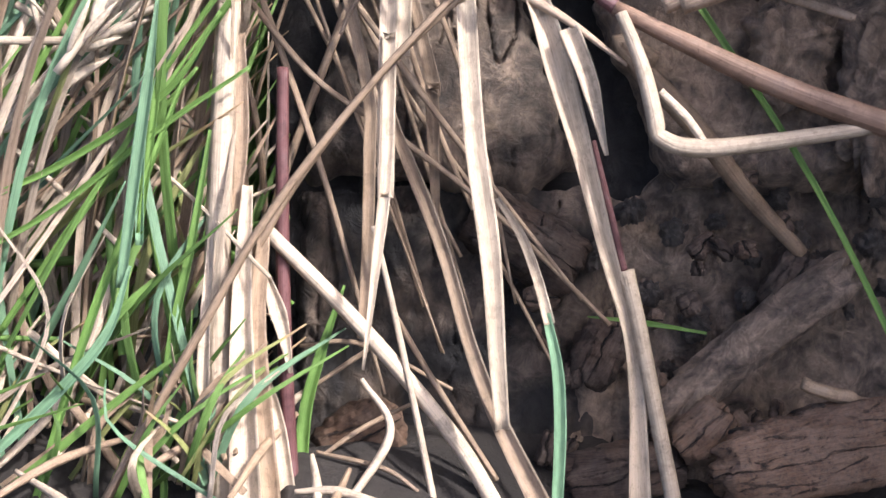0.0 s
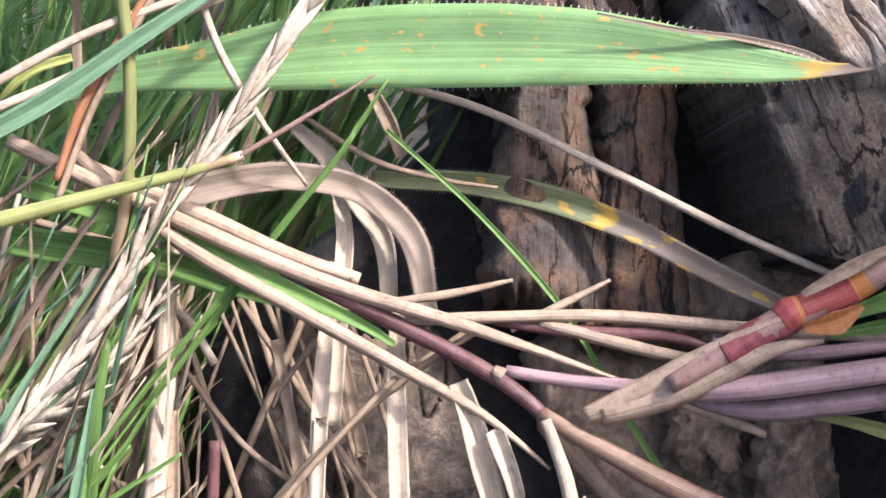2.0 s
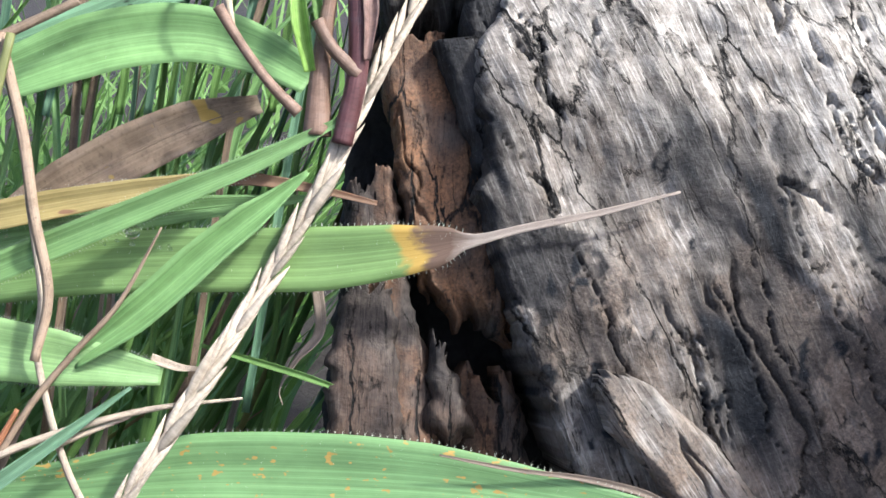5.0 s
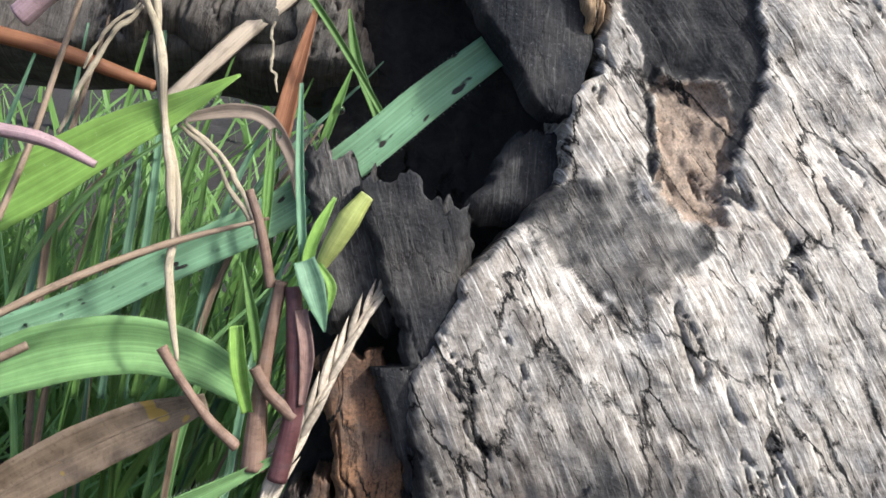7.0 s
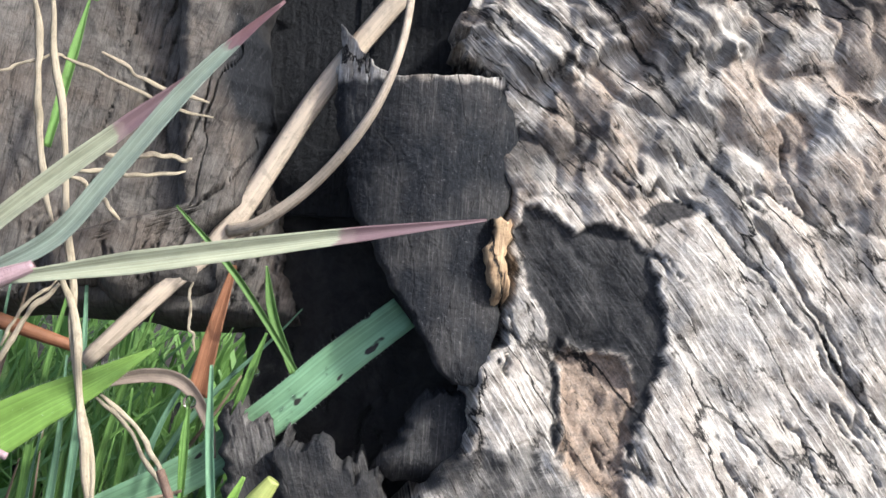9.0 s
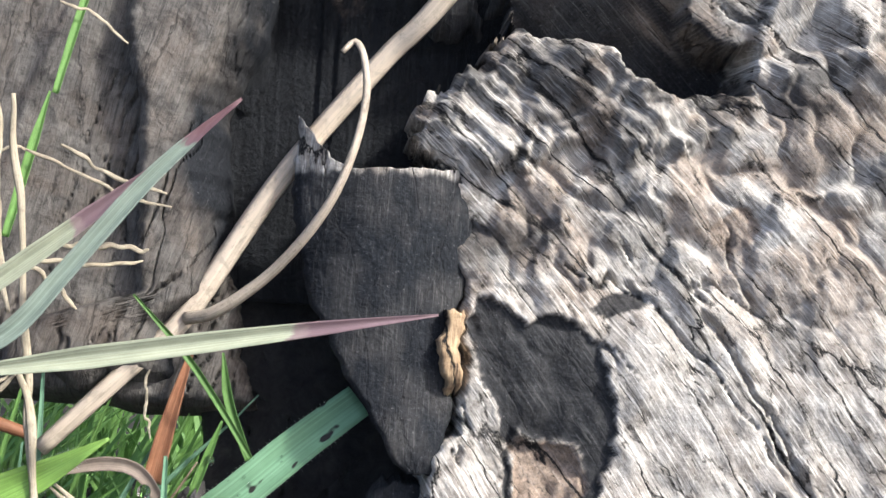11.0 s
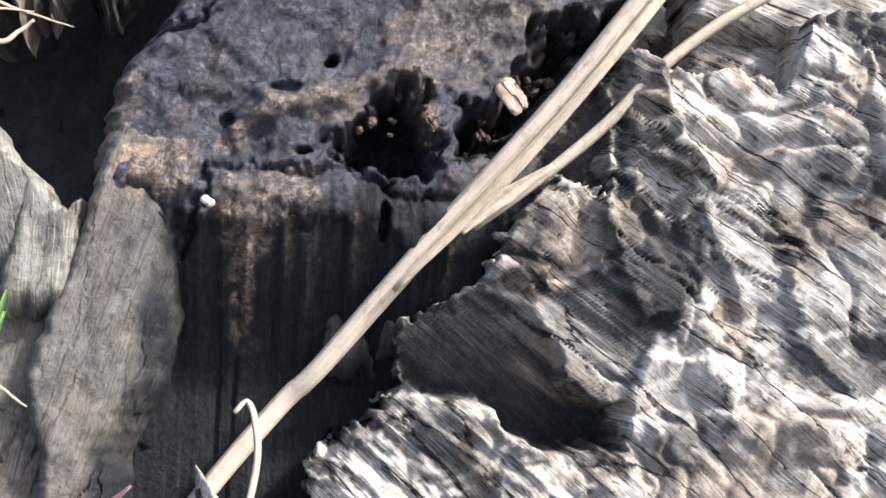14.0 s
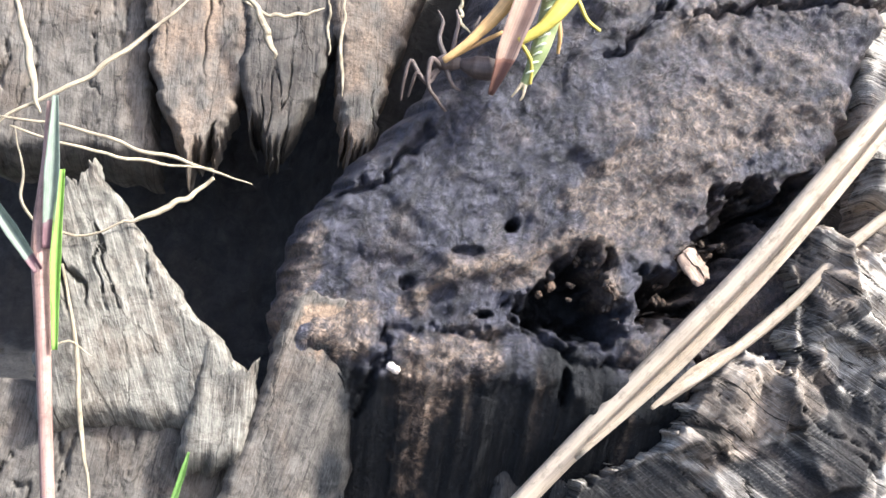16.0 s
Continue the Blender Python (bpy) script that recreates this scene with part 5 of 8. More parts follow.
def hairs(points, widths, parent, mat, count=260, length=0.9, seed=1, facing=(0, 0, -1), twist=(0, 0)):
    """Fine hairs standing along both margins of a leaf."""
    rng = np.random.default_rng(seed)
    n = 120
    line = spline(points, n)
    along, side, front = frames_along(line, facing)
    ang = np.radians(profile(twist, n))[:, None]
    side, front = side * np.cos(ang) + front * np.sin(ang), front * np.cos(ang) - side * np.sin(ang)
    half = profile(widths, n) / 2
    verts, faces = [], []
    for _ in range(int(count * 5.0)):
        k, sgn = rng.integers(2, n - 6), rng.choice([-1.0, 1.0])
        if half[k] < 0.9:
            continue
        inner = rng.random() < 0.06
        reach = half[k] * (rng.uniform(0.2, 1) if inner else 1.0)
        root = line[k] + side[k] * sgn * reach + front[k] * 0.12 * half[k]
        out = side[k] * sgn * rng.uniform(0.6, 1) + along[k] * rng.uniform(-0.1, 0.7) + front[k] * rng.uniform(0.1, 0.9)
        tip = root + out / np.linalg.norm(out) * length * rng.uniform(0.25, 0.9)
        i = len(verts)
        verts += [root + along[k] * 0.009, root - along[k] * 0.009, root + front[k] * 0.013, tip]
        faces += [[i, i + 1, i + 3], [i + 1, i + 2, i + 3], [i + 2, i, i + 3]]
    mesh_part("hairs", np.array(verts), faces, mat, parent, "fine white hairs", np.zeros((len(verts), 2)), "blade", kind="stuff")


HAIR = plant_material("white_hair", (0.62, 0.66, 0.56), through_light=0.5)
DRY_HAIR = plant_material("pale_dry_hair", (0.55, 0.48, 0.40), through_light=0.4)


def hairy(name, label, points, widths, mat, count=260, length=0.9, hair=None, cup=0.12, twist=(0, 0), seed=1):
    t = thing(name, points[0], label, "grass leaf")
    ribbon("blade", points, widths, mat, t, n=64, cup=cup, twist=twist)
    hairs(points, widths, t, hair or HAIR, count, length, seed, twist=twist)
    return t


def build_low_stems():
    g = "dry stems by the stump's foot"
    # the thick sheathed stem and its wrappings
    t = thing("sheathed_stem", (-23.9, -27.4, 134.0), "thick dry grass stem wrapped in pale papery sheaths", "grass stem")
    tube("stem", [(-24.3, 45.3, 138.0), (-24.2, 24.3, 137.0)] + [(-24.1, 28.0, 137.0), (-24.7, 8.8, 135.0), (-24.8, -7.4, 134.0), (-23.7, -28.3, 133.0)], [1.0, 1.2, 1.25, 1.4, 1.5], STRAW, t, sides=10, ribs=0.05)
    ribbon("sheath", [(-21.6, 7.0, 135.0), (-21.9, -7.4, 133.5), (-21.2, -28.2, 132.5)], [1.2, 2.6, 3.6], STRAW, t, cup=0.5, thick=0.2)
    ribbon("sheath", [(-25.4, 1.3, 134.0), (-25.8, -12.2, 132.5), (-25.4, -28.1, 132.0)], [0.8, 1.6, 2.2], STRAW, t, cup=0.4, twist=(10, 30), thick=0.2)
    ribbon("sheath", [(-20.0, 1.3, 135.0), (-20.5, -9.9, 134.0), (-18.8, -28.3, 133.0)], [1.4, 2.2, 2.4], OLD_STRAW, t, cup=0.4, twist=(-20, -5), thick=0.2)
    ribbon("sheath", [(-22.8, 24.2, 137.0), (-22.4, 12.7, 136.0), (-23.1, 2.6, 135.0)], [1.2, 1.7, 1.0], OLD_STRAW, t, cup=0.4, thick=0.2)
    t = thing("red_stem", (-17.1, -28.0, 137.0), "dark red grass stem with a torn straw sheath", "grass stem")
    tube("stem", [(-18.3, 20.7, 139.0), (-18.2, 1.3, 138.0), (-17.7, -13.3, 137.0), (-16.7, -29.0, 136.0)], [0.7, 0.8, 0.85, 0.8], RED_STEM, t, sides=10)
    ribbon("sheath", [(-20.9, -0.6, 137.0), (-18.2, -7.5, 136.0), (-16.9, -13.8, 135.5)], [0.6, 2.0, 0.5], STRAW, t, cup=0.4)
    ribbon("sheath", [(-20.4, -12.5, 135.5), (-18.4, -18.7, 135.0), (-16.8, -28.7, 134.5)], [0.8, 1.8, 1.8], STRAW, t, cup=0.4)
    lone("withered_grass", "hanging pale dry grass blade with a sharp tip", "dry grass", "ribbon", [(-4.7, 41.7, 137.0), (-5.9, 29.8, 136.0), (-6.3, 5.7, 134.0)] + [(-5.9, 23.9, 135.0), (-6.2, 8.8, 134.0), (-7.3, -1.8, 133.0), (-8.7, -13.2, 132.5)], [1.6, 2.0, 1.9, 1.7, 1.5, 1.3, 0.3], STRAW, group=g, cup=0.4)
    lone("straw_stem", "thin brown dry grass stem", "dry grass", "tube", [(12.1, 35.2, 137.0), (3.8, 29.5, 134.0)] + [(0.7, 27.0, 132.0), (-8.7, 16.4, 130.0), (-18.8, 3.1, 129.0), (-27.2, -11.3, 129.0), (-36.5, -27.7, 130.0)], [0.3, 0.38, 0.45, 0.5], OLD_STRAW, group=g)
    lone("withered_grass", "long pale dry grass blade", "dry grass", "ribbon", [(2.4, 36.1, 133.0)] + [(2.5, 27.2, 133.0), (3.4, 12.3, 132.0), (5.1, -0.5, 131.5), (5.9, -12.2, 132.0), (6.5, -19.7, 133.0)], [1.8, 2.2, 2.3, 2.4, 2.0, 1.6], STRAW, group=g, cup=0.3)
    t = thing("straw_stem", (22.2, -29.4, 138.0), "pale dry grass stem with a torn sheath", "dry grass", g)
    ribbon("sheath", [(9.2, 28.4, 130.0)] + [(10.6, 24.8, 130.0), (14.5, 12.3, 132.0), (18.2, -0.6, 135.0), (20.6, -8.8, 136.0), (21.7, -16.5, 137.0), (22.2, -29.4, 138.0)], [2.2, 3.1, 2.2, 1.9, 1.4, 1.9, 2.6], STRAW, t, cup=0.45)
    ribbon("torn_flap", [(13.2, 23.4, 129.0), (15.7, 17.5, 129.5), (17.7, 10.1, 131.0)], [2.2, 1.9, 0.5], STRAW, t, cup=0.4, twist=(0, 30))
    tube("inner_stem", [(16.5, 11.9, 134.0), (18.8, 2.6, 134.6), (20.1, -2.4, 135.0)], [0.35, 0.45, 0.4], RED_STEM, t)
    tube("stem", [(20.3, -2.4, 135.0), (22.1, -10.0, 135.6), (26.1, -29.2, 137.0)], [0.85, 0.8, 0.85], STRAW, t, sides=10)
    t = thing("dying_blade", (12.7, -29.0, 136.0), "dying grass blade, pale above and green below", "grass blade", g)
    ribbon("dry_end", [(6.2, 5.8, 139.5), (8.8, 1.7, 138.7), (10.6, -3.1, 138.0), (12.0, -8.5, 137.2)], [0.6, 1.1, 1.2, 1.3], STRAW, t, cup=0.4)
    ribbon("green_base", [(11.6, -7.3, 137.4), (12.8, -13.3, 136.8), (13.1, -20.2, 136.5), (12.7, -29.0, 136.0)], [1.0, 1.4, 1.4, 1.3], BLUE_BLADE, t, cup=0.4)
    lone("withered_grass", "brown dry grass blade", "dry grass", "ribbon", [(-5.8, 15.6, 139.0)] + [(-5.4, 13.6, 139.0), (-0.3, 0.7, 138.0), (3.2, -11.3, 136.0), (6.3, -19.2, 134.0), (10.8, -28.1, 132.0)], [1.2, 1.6, 1.5, 1.6, 2.0, 2.4], OLD_STRAW, group=g, cup=0.4)
    lone("straw_stem", "pale dry grass stem", "dry grass", "tube", [(-20.5, 2.9, 136.0), (-9.2, -8.9, 138.0), (1.0, -21.2, 139.0), (6.2, -29.6, 139.0)], [0.75, 0.85, 0.9], STRAW, group=g)
    lone("withered_grass", "dull dry grass blade", "dry grass", "ribbon", [(-4.0, 31.8, 143.0), (-0.9, 18.3, 143.0)] + [(-1.3, 19.3, 143.0), (-0.8, 2.7, 144.0)], [1.2, 1.7, 1.6, 0.8], OLD_STRAW, group=g, cup=0.3)
    lone("withered_grass", "dull dry grass blade", "dry grass", "ribbon", [(-11.7, 32.6, 140.0), (-8.6, 18.1, 140.0)] + [(-8.4, 11.8, 140.0), (-8.7, 0.1, 140.0), (-9.4, -10.3, 140.0)], [1.3, 1.5, 1.4, 1.0], OLD_STRAW, group=g, cup=0.3)
    lone("straw_stem", "thin pale straw by the rotten wood", "dry grass", "tube", [(-7.9, 2.6, 138.0), (-6.0, -5.1, 138.0), (-3.5, -16.6, 138.0), (-0.9, -29.4, 138.0)], [0.3, 0.35, 0.4], STRAW, group=g)
    lone("straw_stem", "thin pale straw by the rotten wood", "dry grass", "tube", [(-5.4, -7.7, 139.0), (-0.9, -15.5, 140.0), (6.2, -26.6, 140.0)], [0.3, 0.35, 0.3], OLD_STRAW, group=g)
    lone("straw_stem", "thin brown straw among the grass", "dry grass", "tube", [(-22.5, 28.9, 141.0), (-14.7, 19.7, 141.0), (-5.5, 13.3, 142.0), (6.4, 4.0, 143.0), (19.8, -9.0, 144.0)], [0.35, 0.35, 0.25], OLD_STRAW, group=g)
    lone("straw_stem", "thin pale straw by the rotten wood", "dry grass", "tube", [(-9.1, -14.5, 136.0), (-5.9, -20.5, 136.0), (-10.9, -28.8, 135.0)], [0.25, 0.5, 0.4], STRAW, group=g)
    lone("straw_stem", "dull thick straw lying on the soil", "dry grass", "tube", [(24.4, 21.4, 140.0)] + [(20.5, 23.5, 140.0), (29.8, 13.5, 141.0), (35.8, 6.8, 144.0), (43.7, -0.6, 148.0)], [1.1, 1.2, 1.1, 0.8], OLD_STRAW, group=g)
    t = thing("straw_stem", (19.2, 24.7, 127.0), "bent pale straw with a knotted joint", "dry grass", g)
    tube("stem", [(18.6, 24.7, 127.0), (20.8, 18.7, 126.5), (22.0, 13.4, 126.0), (22.6, 11.5, 126.0), (27.1, 10.4, 125.5), (40.1, 11.9, 125.0), (60.8, 15.2, 124.0)], [0.6, 0.8, 0.9, 0.8, 0.7, 0.7, 0.6], STRAW, t, n=60)
    tube("stem", [(22.6, 16.4, 126.5), (25.3, 13.5, 126.0), (27.4, 10.3, 125.5)], [0.4, 0.45, 0.4], STRAW, t)
    lone("green_blade", "thin bright green grass blade", "grass blade", "ribbon", [(0.6, 57.0, 134.0), (11.7, 47.2, 133.0), (21.4, 36.4, 132.0)] + [(27.1, 26.8, 131.0), (37.2, 10.9, 130.0), (43.2, 0.1, 130.0), (49.2, -12.6, 130.0)], [0.5, 0.7, 0.8, 0.7, 0.7], BLADE, cup=0.4)
    lone("green_blade", "short broad green grass blade", "grass blade", "ribbon", [(-11.4, -4.2, 141.0), (-14.0, -11.7, 141.0), (-16.0, -19.6, 141.0), (-16.2, -29.8, 140.0)], [0.3, 1.3, 1.6, 1.2], BLADE, cup=0.4)
    lone("green_blade", "thin green grass blade lying low", "grass blade", "ribbon", [(17.1, -8.0, 144.0), (23.3, -8.7, 145.0), (31.6, -10.1, 146.0)], [0.2, 0.7, 0.3], BLADE)
    for pts in ([(-16.7, -11.3, 142.0), (-9.5, -11.1, 142.0), (1.1, -16.6, 144.0)], [(-14.8, -15.8, 142.0), (-6.9, -10.5, 142.0)], [(-15.7, -25.1, 139.0), (-9.4, -20.7, 140.0), (-1.6, -17.1, 142.0)], [(-14.4, -23.0, 138.0), (-6.7, -24.9, 138.0), (-2.8, -27.5, 138.0)]):
        lone("straw_stem", "fine pale straw in the shade", "dry grass", "tube", pts, [0.2, 0.3, 0.2], OLD_STRAW, group=g)


def chunk(name, label, category, centre, size, turn, mat, seed, char_shade=0.15, rust=0.2, blocky=1.0):
    t = thing(name, centre, label, category)
    n, m = 44, 30
    a = np.linspace(0, np.pi, n)[:, None]
    b = np.linspace(0, 2 * np.pi, m, endpoint=False)[None]
    x, y, z = np.cos(a) + 0 * b, np.sin(a) * np.cos(b), np.sin(a) * np.sin(b)
    k = 1 + (0.16 + 0.2 * (1 - blocky)) * rough(3 * x + 5, 3 * y + 3 * z, seed, 4)
    box = (np.abs(x) ** 4 + np.abs(y) ** 4 + np.abs(z) ** 4) ** (-0.25 * blocky)
    p = np.stack([x * size[0] * k * box, y * size[1] * k * box, z * size[2] * k * box], -1).reshape(-1, 3)
    c, s = math.cos(radians(turn)), math.sin(radians(turn))
    q = np.stack([p[:, 0] * c - p[:, 1] * s, p[:, 0] * s + p[:, 1] * c, p[:, 2]], 1) + centre
    i = np.arange(n * m).reshape(n, m)
    j = np.roll(i, -1, axis=1)
    faces = np.stack([i[:-1], i[1:], j[1:], j[:-1]], -1).reshape(-1, 4).tolist()
    uv = np.stack([p[:, 1], p[:, 0]], 1)
    mesh_part("body", q, faces, mat, t, "", uv, fields={"char_shade": np.full(len(q), char_shade), "rust": np.full(len(q), rust)})
    return t


def build_low_litter():
    """Bark pieces and a rotten stick on the soil."""
    rng = np.random.default_rng(5)

    chunk("rotten_stick", "dark rotten stick lying on the soil", "stick", (37.3, -11.5, 147.0), (15, 2.8, 3.5), 38, ROT_BROWN, 3, 0.1, 0.1, 0.75)
    chunk("bark_piece", "broad flat brown piece of bark on the soil", "bark", (43.6, -23.5, 141.0), (11, 5.0, 3.5), 12, DARK_WOOD, 5, 0.05, 0.3)
    chunk("bark_piece", "pale brown chip of bark on the soil", "bark", (30.3, -21.2, 143.0), (3.6, 2.6, 2), 40, DARK_WOOD, 7, 0.0, 0.2)
    chunk("bark_piece", "dark lump of rotten bark", "bark", (21.4, -27.0, 146.0), (7, 3.5, 3), 10, DARK_WOOD, 9, 0.4, 0.1)
    chunk("bark_piece", "dark lump of rotten bark", "bark", (42.9, -4.1, 150.0), (4, 3, 3), 60, DARK_WOOD, 11, 0.4, 0.1)
    chunk("bark_piece", "dark lump of rotten wood", "bark", (19.2, -12.5, 150.0), (4, 3, 3), 60, DARK_WOOD, 13, 0.5, 0.1)
    chunk("bark_piece", "brown chunk of crumbling bark", "bark", (41.8, 23.8, 146.0), (6, 5, 3), 80, ROT_BROWN, 15, 0.1, 0.25, 0.2)
    chunk("bark_piece", "brown chunk of crumbling bark", "bark", (51.2, 17.6, 145.0), (8, 4, 3), 85, ROT_BROWN, 17, 0.05, 0.2, 0.2)
    chunk("bark_piece", "dark lump of rotten wood", "bark", (-9.9, -23.3, 148.0), (5, 4, 3), 30, DARK_WOOD, 19, 0.3, 0.3)
    chunk("bark_piece", "dark lump of rotten wood", "bark", (10.2, 0.8, 150.0), (7, 4, 4), -30, DARK_WOOD, 21, 0.5, 0.1)
    lone("twig", "thin brown twig on the soil", "twig", "tube", [(41.6, -15.6, 141.0), (46.9, -17.3, 141.0), (53.4, -19.2, 141.0)], [0.7, 0.8, 0.7], OLD_STRAW, wobble=0.2)
    for n in range(26):
        x, y = rng.uniform(980, 1560), rng.uniform(300, 870)
        c = (-48 + x * 0.0612, 27 - y * 0.0612, 148 + rng.uniform(-2, 2))
        chunk("bark_crumb", "dark crumb of rotten bark", "bark", c, (rng.uniform(0.8, 2.2), rng.uniform(0.7, 1.5), rng.uniform(0.6, 1.4)), rng.uniform(0, 180), DARK_WOOD, 30 + n, rng.uniform(0, 0.6), 0.15)


def build_red_stems():
    g = "reddish stems crossing the stump"
    t = thing("red_stem", (58.8, 8.3, 124.0), "wine-red grass stem turning brown, with a pale joint", "grass stem", g)
    tube("stem", [(-7.6, 39.2, 131.0), (6.9, 32.5, 129.5), (14.4, 28.4, 128.8), (19.3, 24.5, 128.2)], [0.8, 0.95, 0.95, 0.8], RED_STEM, t, sides=12)
    tube("lower_stem", [(18.1, 25.4, 128.0), (24.4, 21.9, 126.8), (37.2, 15.8, 125.5), (61.7, 7.1, 123.5)], [0.8, 1.25, 1.4, 1.2], BROWN_STEM, t, label="pinkish brown stem", sides=12)
    tube("joint", [(12.9, 30.0, 128.0), (13.9, 29.3, 128.0)], [0.5, 0.9], TAN_STRAW, t, label="white joint scar")
    lone("straw_stem", "pale tan grass stem", "dry grass", "tube", [(-41.7, 54.2, 133.0), (-26.1, 47.3, 132.0), (-6.8, 39.5, 130.0), (10.6, 34.4, 128.0), (27.1, 29.0, 127.0)], [0.8, 0.85, 0.85, 0.7, 0.2], TAN_STRAW, group=g, sides=10)
    lone("straw_stem", "pale tan grass stem", "dry grass", "tube", [(-34.1, 52.8, 133.0), (-22.2, 43.3, 132.0), (-9.9, 36.7, 130.5), (3.3, 29.7, 129.5), (12.0, 25.0, 129.0), (19.4, 19.3, 128.0)], [0.7, 0.8, 0.8, 0.65, 0.2], TAN_STRAW, group=g, sides=10)
    lone("straw_stem", "tan dry grass stem crossing the stump", "dry grass", "tube", [(-34.4, 52.1, 134.0), (-21.3, 47.0, 133.0), (-10.3, 42.3, 132.0), (-2.0, 39.6, 132.0)], [0.9, 0.9, 0.7], TAN_STRAW, group=g)
    lone("green_blade", "green grass blade among dry stems", "grass blade", "ribbon", [(-40.6, 49.3, 134.0), (-21.7, 43.7, 132.5), (-10.0, 38.3, 131.0), (-1.8, 34.7, 130.5), (2.1, 32.4, 130.0)], [2.2, 2.4, 2.2, 1.9, 0.8], BLADE, cup=0.3)
    lone("green_blade", "broad green grass blade in the shade", "grass blade", "ribbon", [(-43.0, 43.5, 138.0), (-25.8, 41.2, 137.0), (-13.9, 38.0, 136.0), (-6.1, 35.6, 136.0)], [3.5, 3.6, 2.8, 0.8], BLADE, cup=0.3)
    t = thing("red_stem", (58.6, 48.8, 118.0), "thick straw stem with a scarlet and orange joint", "grass stem", g)
    tube("stem", [(31.1, 28.9, 122.5), (37.3, 32.9, 121.0), (42.2, 35.8, 119.8), (47.2, 38.2, 119.0), (52.5, 41.9, 117.5), (55.9, 45.7, 116.0), (59.6, 49.8, 115.0)], [1.0, 1.5, 1.6, 1.6, 1.6, 1.5, 1.4], PINK_STEM, t, sides=14)
    tube("lower_joint", [(36.4, 32.3, 121.1), (40.0, 34.5, 120.4), (43.1, 36.2, 119.7)], [1.5, 1.66, 1.68], CRIMSON, t, sides=14, label="dark crimson lower joint")
    tube("joint", [(42.1, 35.8, 119.8), (43.1, 36.6, 119.6), (44.1, 37.1, 119.4)], [1.66, 1.95, 1.66], SCARLET, t, sides=16, n=16, label="scarlet swollen joint")
    tube("upper_joint", [(43.8, 36.9, 119.5), (47.2, 38.3, 119.0), (50.5, 40.4, 118.0)], [1.67, 1.68, 1.64], SCARLET, t, sides=14, label="scarlet stem above the joint")
    ribbon("husk", [(43.9, 35.2, 118.0), (46.7, 35.8, 117.5), (49.7, 37.6, 117.0)], [1.0, 2.6, 0.6], ORANGE_HUSK, t, cup=0.5, label="orange husk at the joint")
    ribbon("straw_strip", [(43.7, 38.7, 118.0), (48.3, 41.5, 117.0), (52.7, 43.9, 116.0)], [0.8, 1.6, 0.8], TAN_STRAW, t, cup=0.5)
    tube("sheath", [(22.8, 25.2, 126.0), (28.4, 28.0, 124.0), (33.4, 31.1, 122.0), (37.6, 33.7, 120.0), (41.7, 36.1, 118.4)], [0.9, 1.3, 1.3, 1.0, 0.3], TAN_STRAW, t, flat=0.5)
    tube("torn_sheath", [(24.5, 25.4, 125.5), (30.1, 27.3, 123.5), (35.1, 29.5, 121.5), (40.8, 32.8, 119.0), (46.0, 34.0, 118.0)], [1.2, 1.3, 1.2, 0.8, 0.3], TAN_STRAW, t, flat=0.5)
    lone("red_stem", "smooth purple-red grass stem", "grass stem", "tube", [(14.4, 29.8, 129.0), (22.9, 28.8, 128.0), (32.1, 28.2, 124.5), (39.0, 28.8, 121.0), (48.5, 30.3, 119.5), (59.6, 32.1, 118.0)], [0.7, 0.8, 1.15, 1.4, 1.4, 1.3], PURPLE_STEM, group=g, sides=12)
    lone("red_stem", "smooth purple-red grass stem", "grass stem", "tube", [(32.4, 27.9, 126.0), (39.5, 26.4, 123.0), (49.2, 27.4, 121.5), (60.4, 29.4, 120.0)], [0.6, 1.2, 1.35, 1.2], PURPLE_STEM, group=g, sides=12)
    lone("red_stem", "thin dark red grass stem", "grass stem", "tube", [(13.1, 35.3, 130.0), (22.3, 34.3, 129.0), (31.5, 34.1, 128.0), (36.8, 32.9, 127.0)], [0.5, 0.8, 0.8, 0.5], RED_STEM, group=g, sides=10)
    lone("red_stem", "smooth purple-red grass stem", "grass stem", "tube", [(36.6, 33.4, 126.0), (45.5, 32.4, 125.0), (61.7, 34.7, 123.0)], [0.7, 0.8, 0.9], PURPLE_STEM, group=g, sides=10)
    lone("straw_stem", "thin tan straw across the stump", "dry grass", "tube", [(3.2, 35.1, 130.0), (13.0, 35.7, 129.0), (25.9, 36.1, 128.0), (40.3, 35.1, 126.0), (61.7, 34.4, 123.0)], [0.6, 0.65, 0.7, 0.7], TAN_STRAW, group=g)
    lone("straw_stem", "tan straw with a broken tip", "dry grass", "tube", [(18.0, 35.3, 129.0), (25.3, 33.5, 128.0), (31.9, 32.0, 127.0), (37.5, 31.2, 127.0)], [0.6, 0.7, 0.6], TAN_STRAW, group=g)
    lone("straw_stem", "short broken tan straw", "dry grass", "tube", [(0.6, 37.0, 131.0), (8.1, 38.2, 131.0), (15.3, 40.0, 131.8)], [0.4, 0.5, 0.2], TAN_STRAW, group=g)
    lone("straw_stem", "short broken tan straw", "dry grass", "tube", [(15.0, 34.4, 130.0), (20.6, 37.2, 131.0), (26.5, 40.3, 132.0)], [0.4, 0.5, 0.2], TAN_STRAW, group=g)
    lone("straw_stem", "tan straw with a broken tip", "dry grass", "tube", [(28.8, 28.5, 126.0), (35.3, 26.3, 125.5), (42.3, 23.7, 125.0)], [0.7, 0.7, 0.4], TAN_STRAW, group=g)
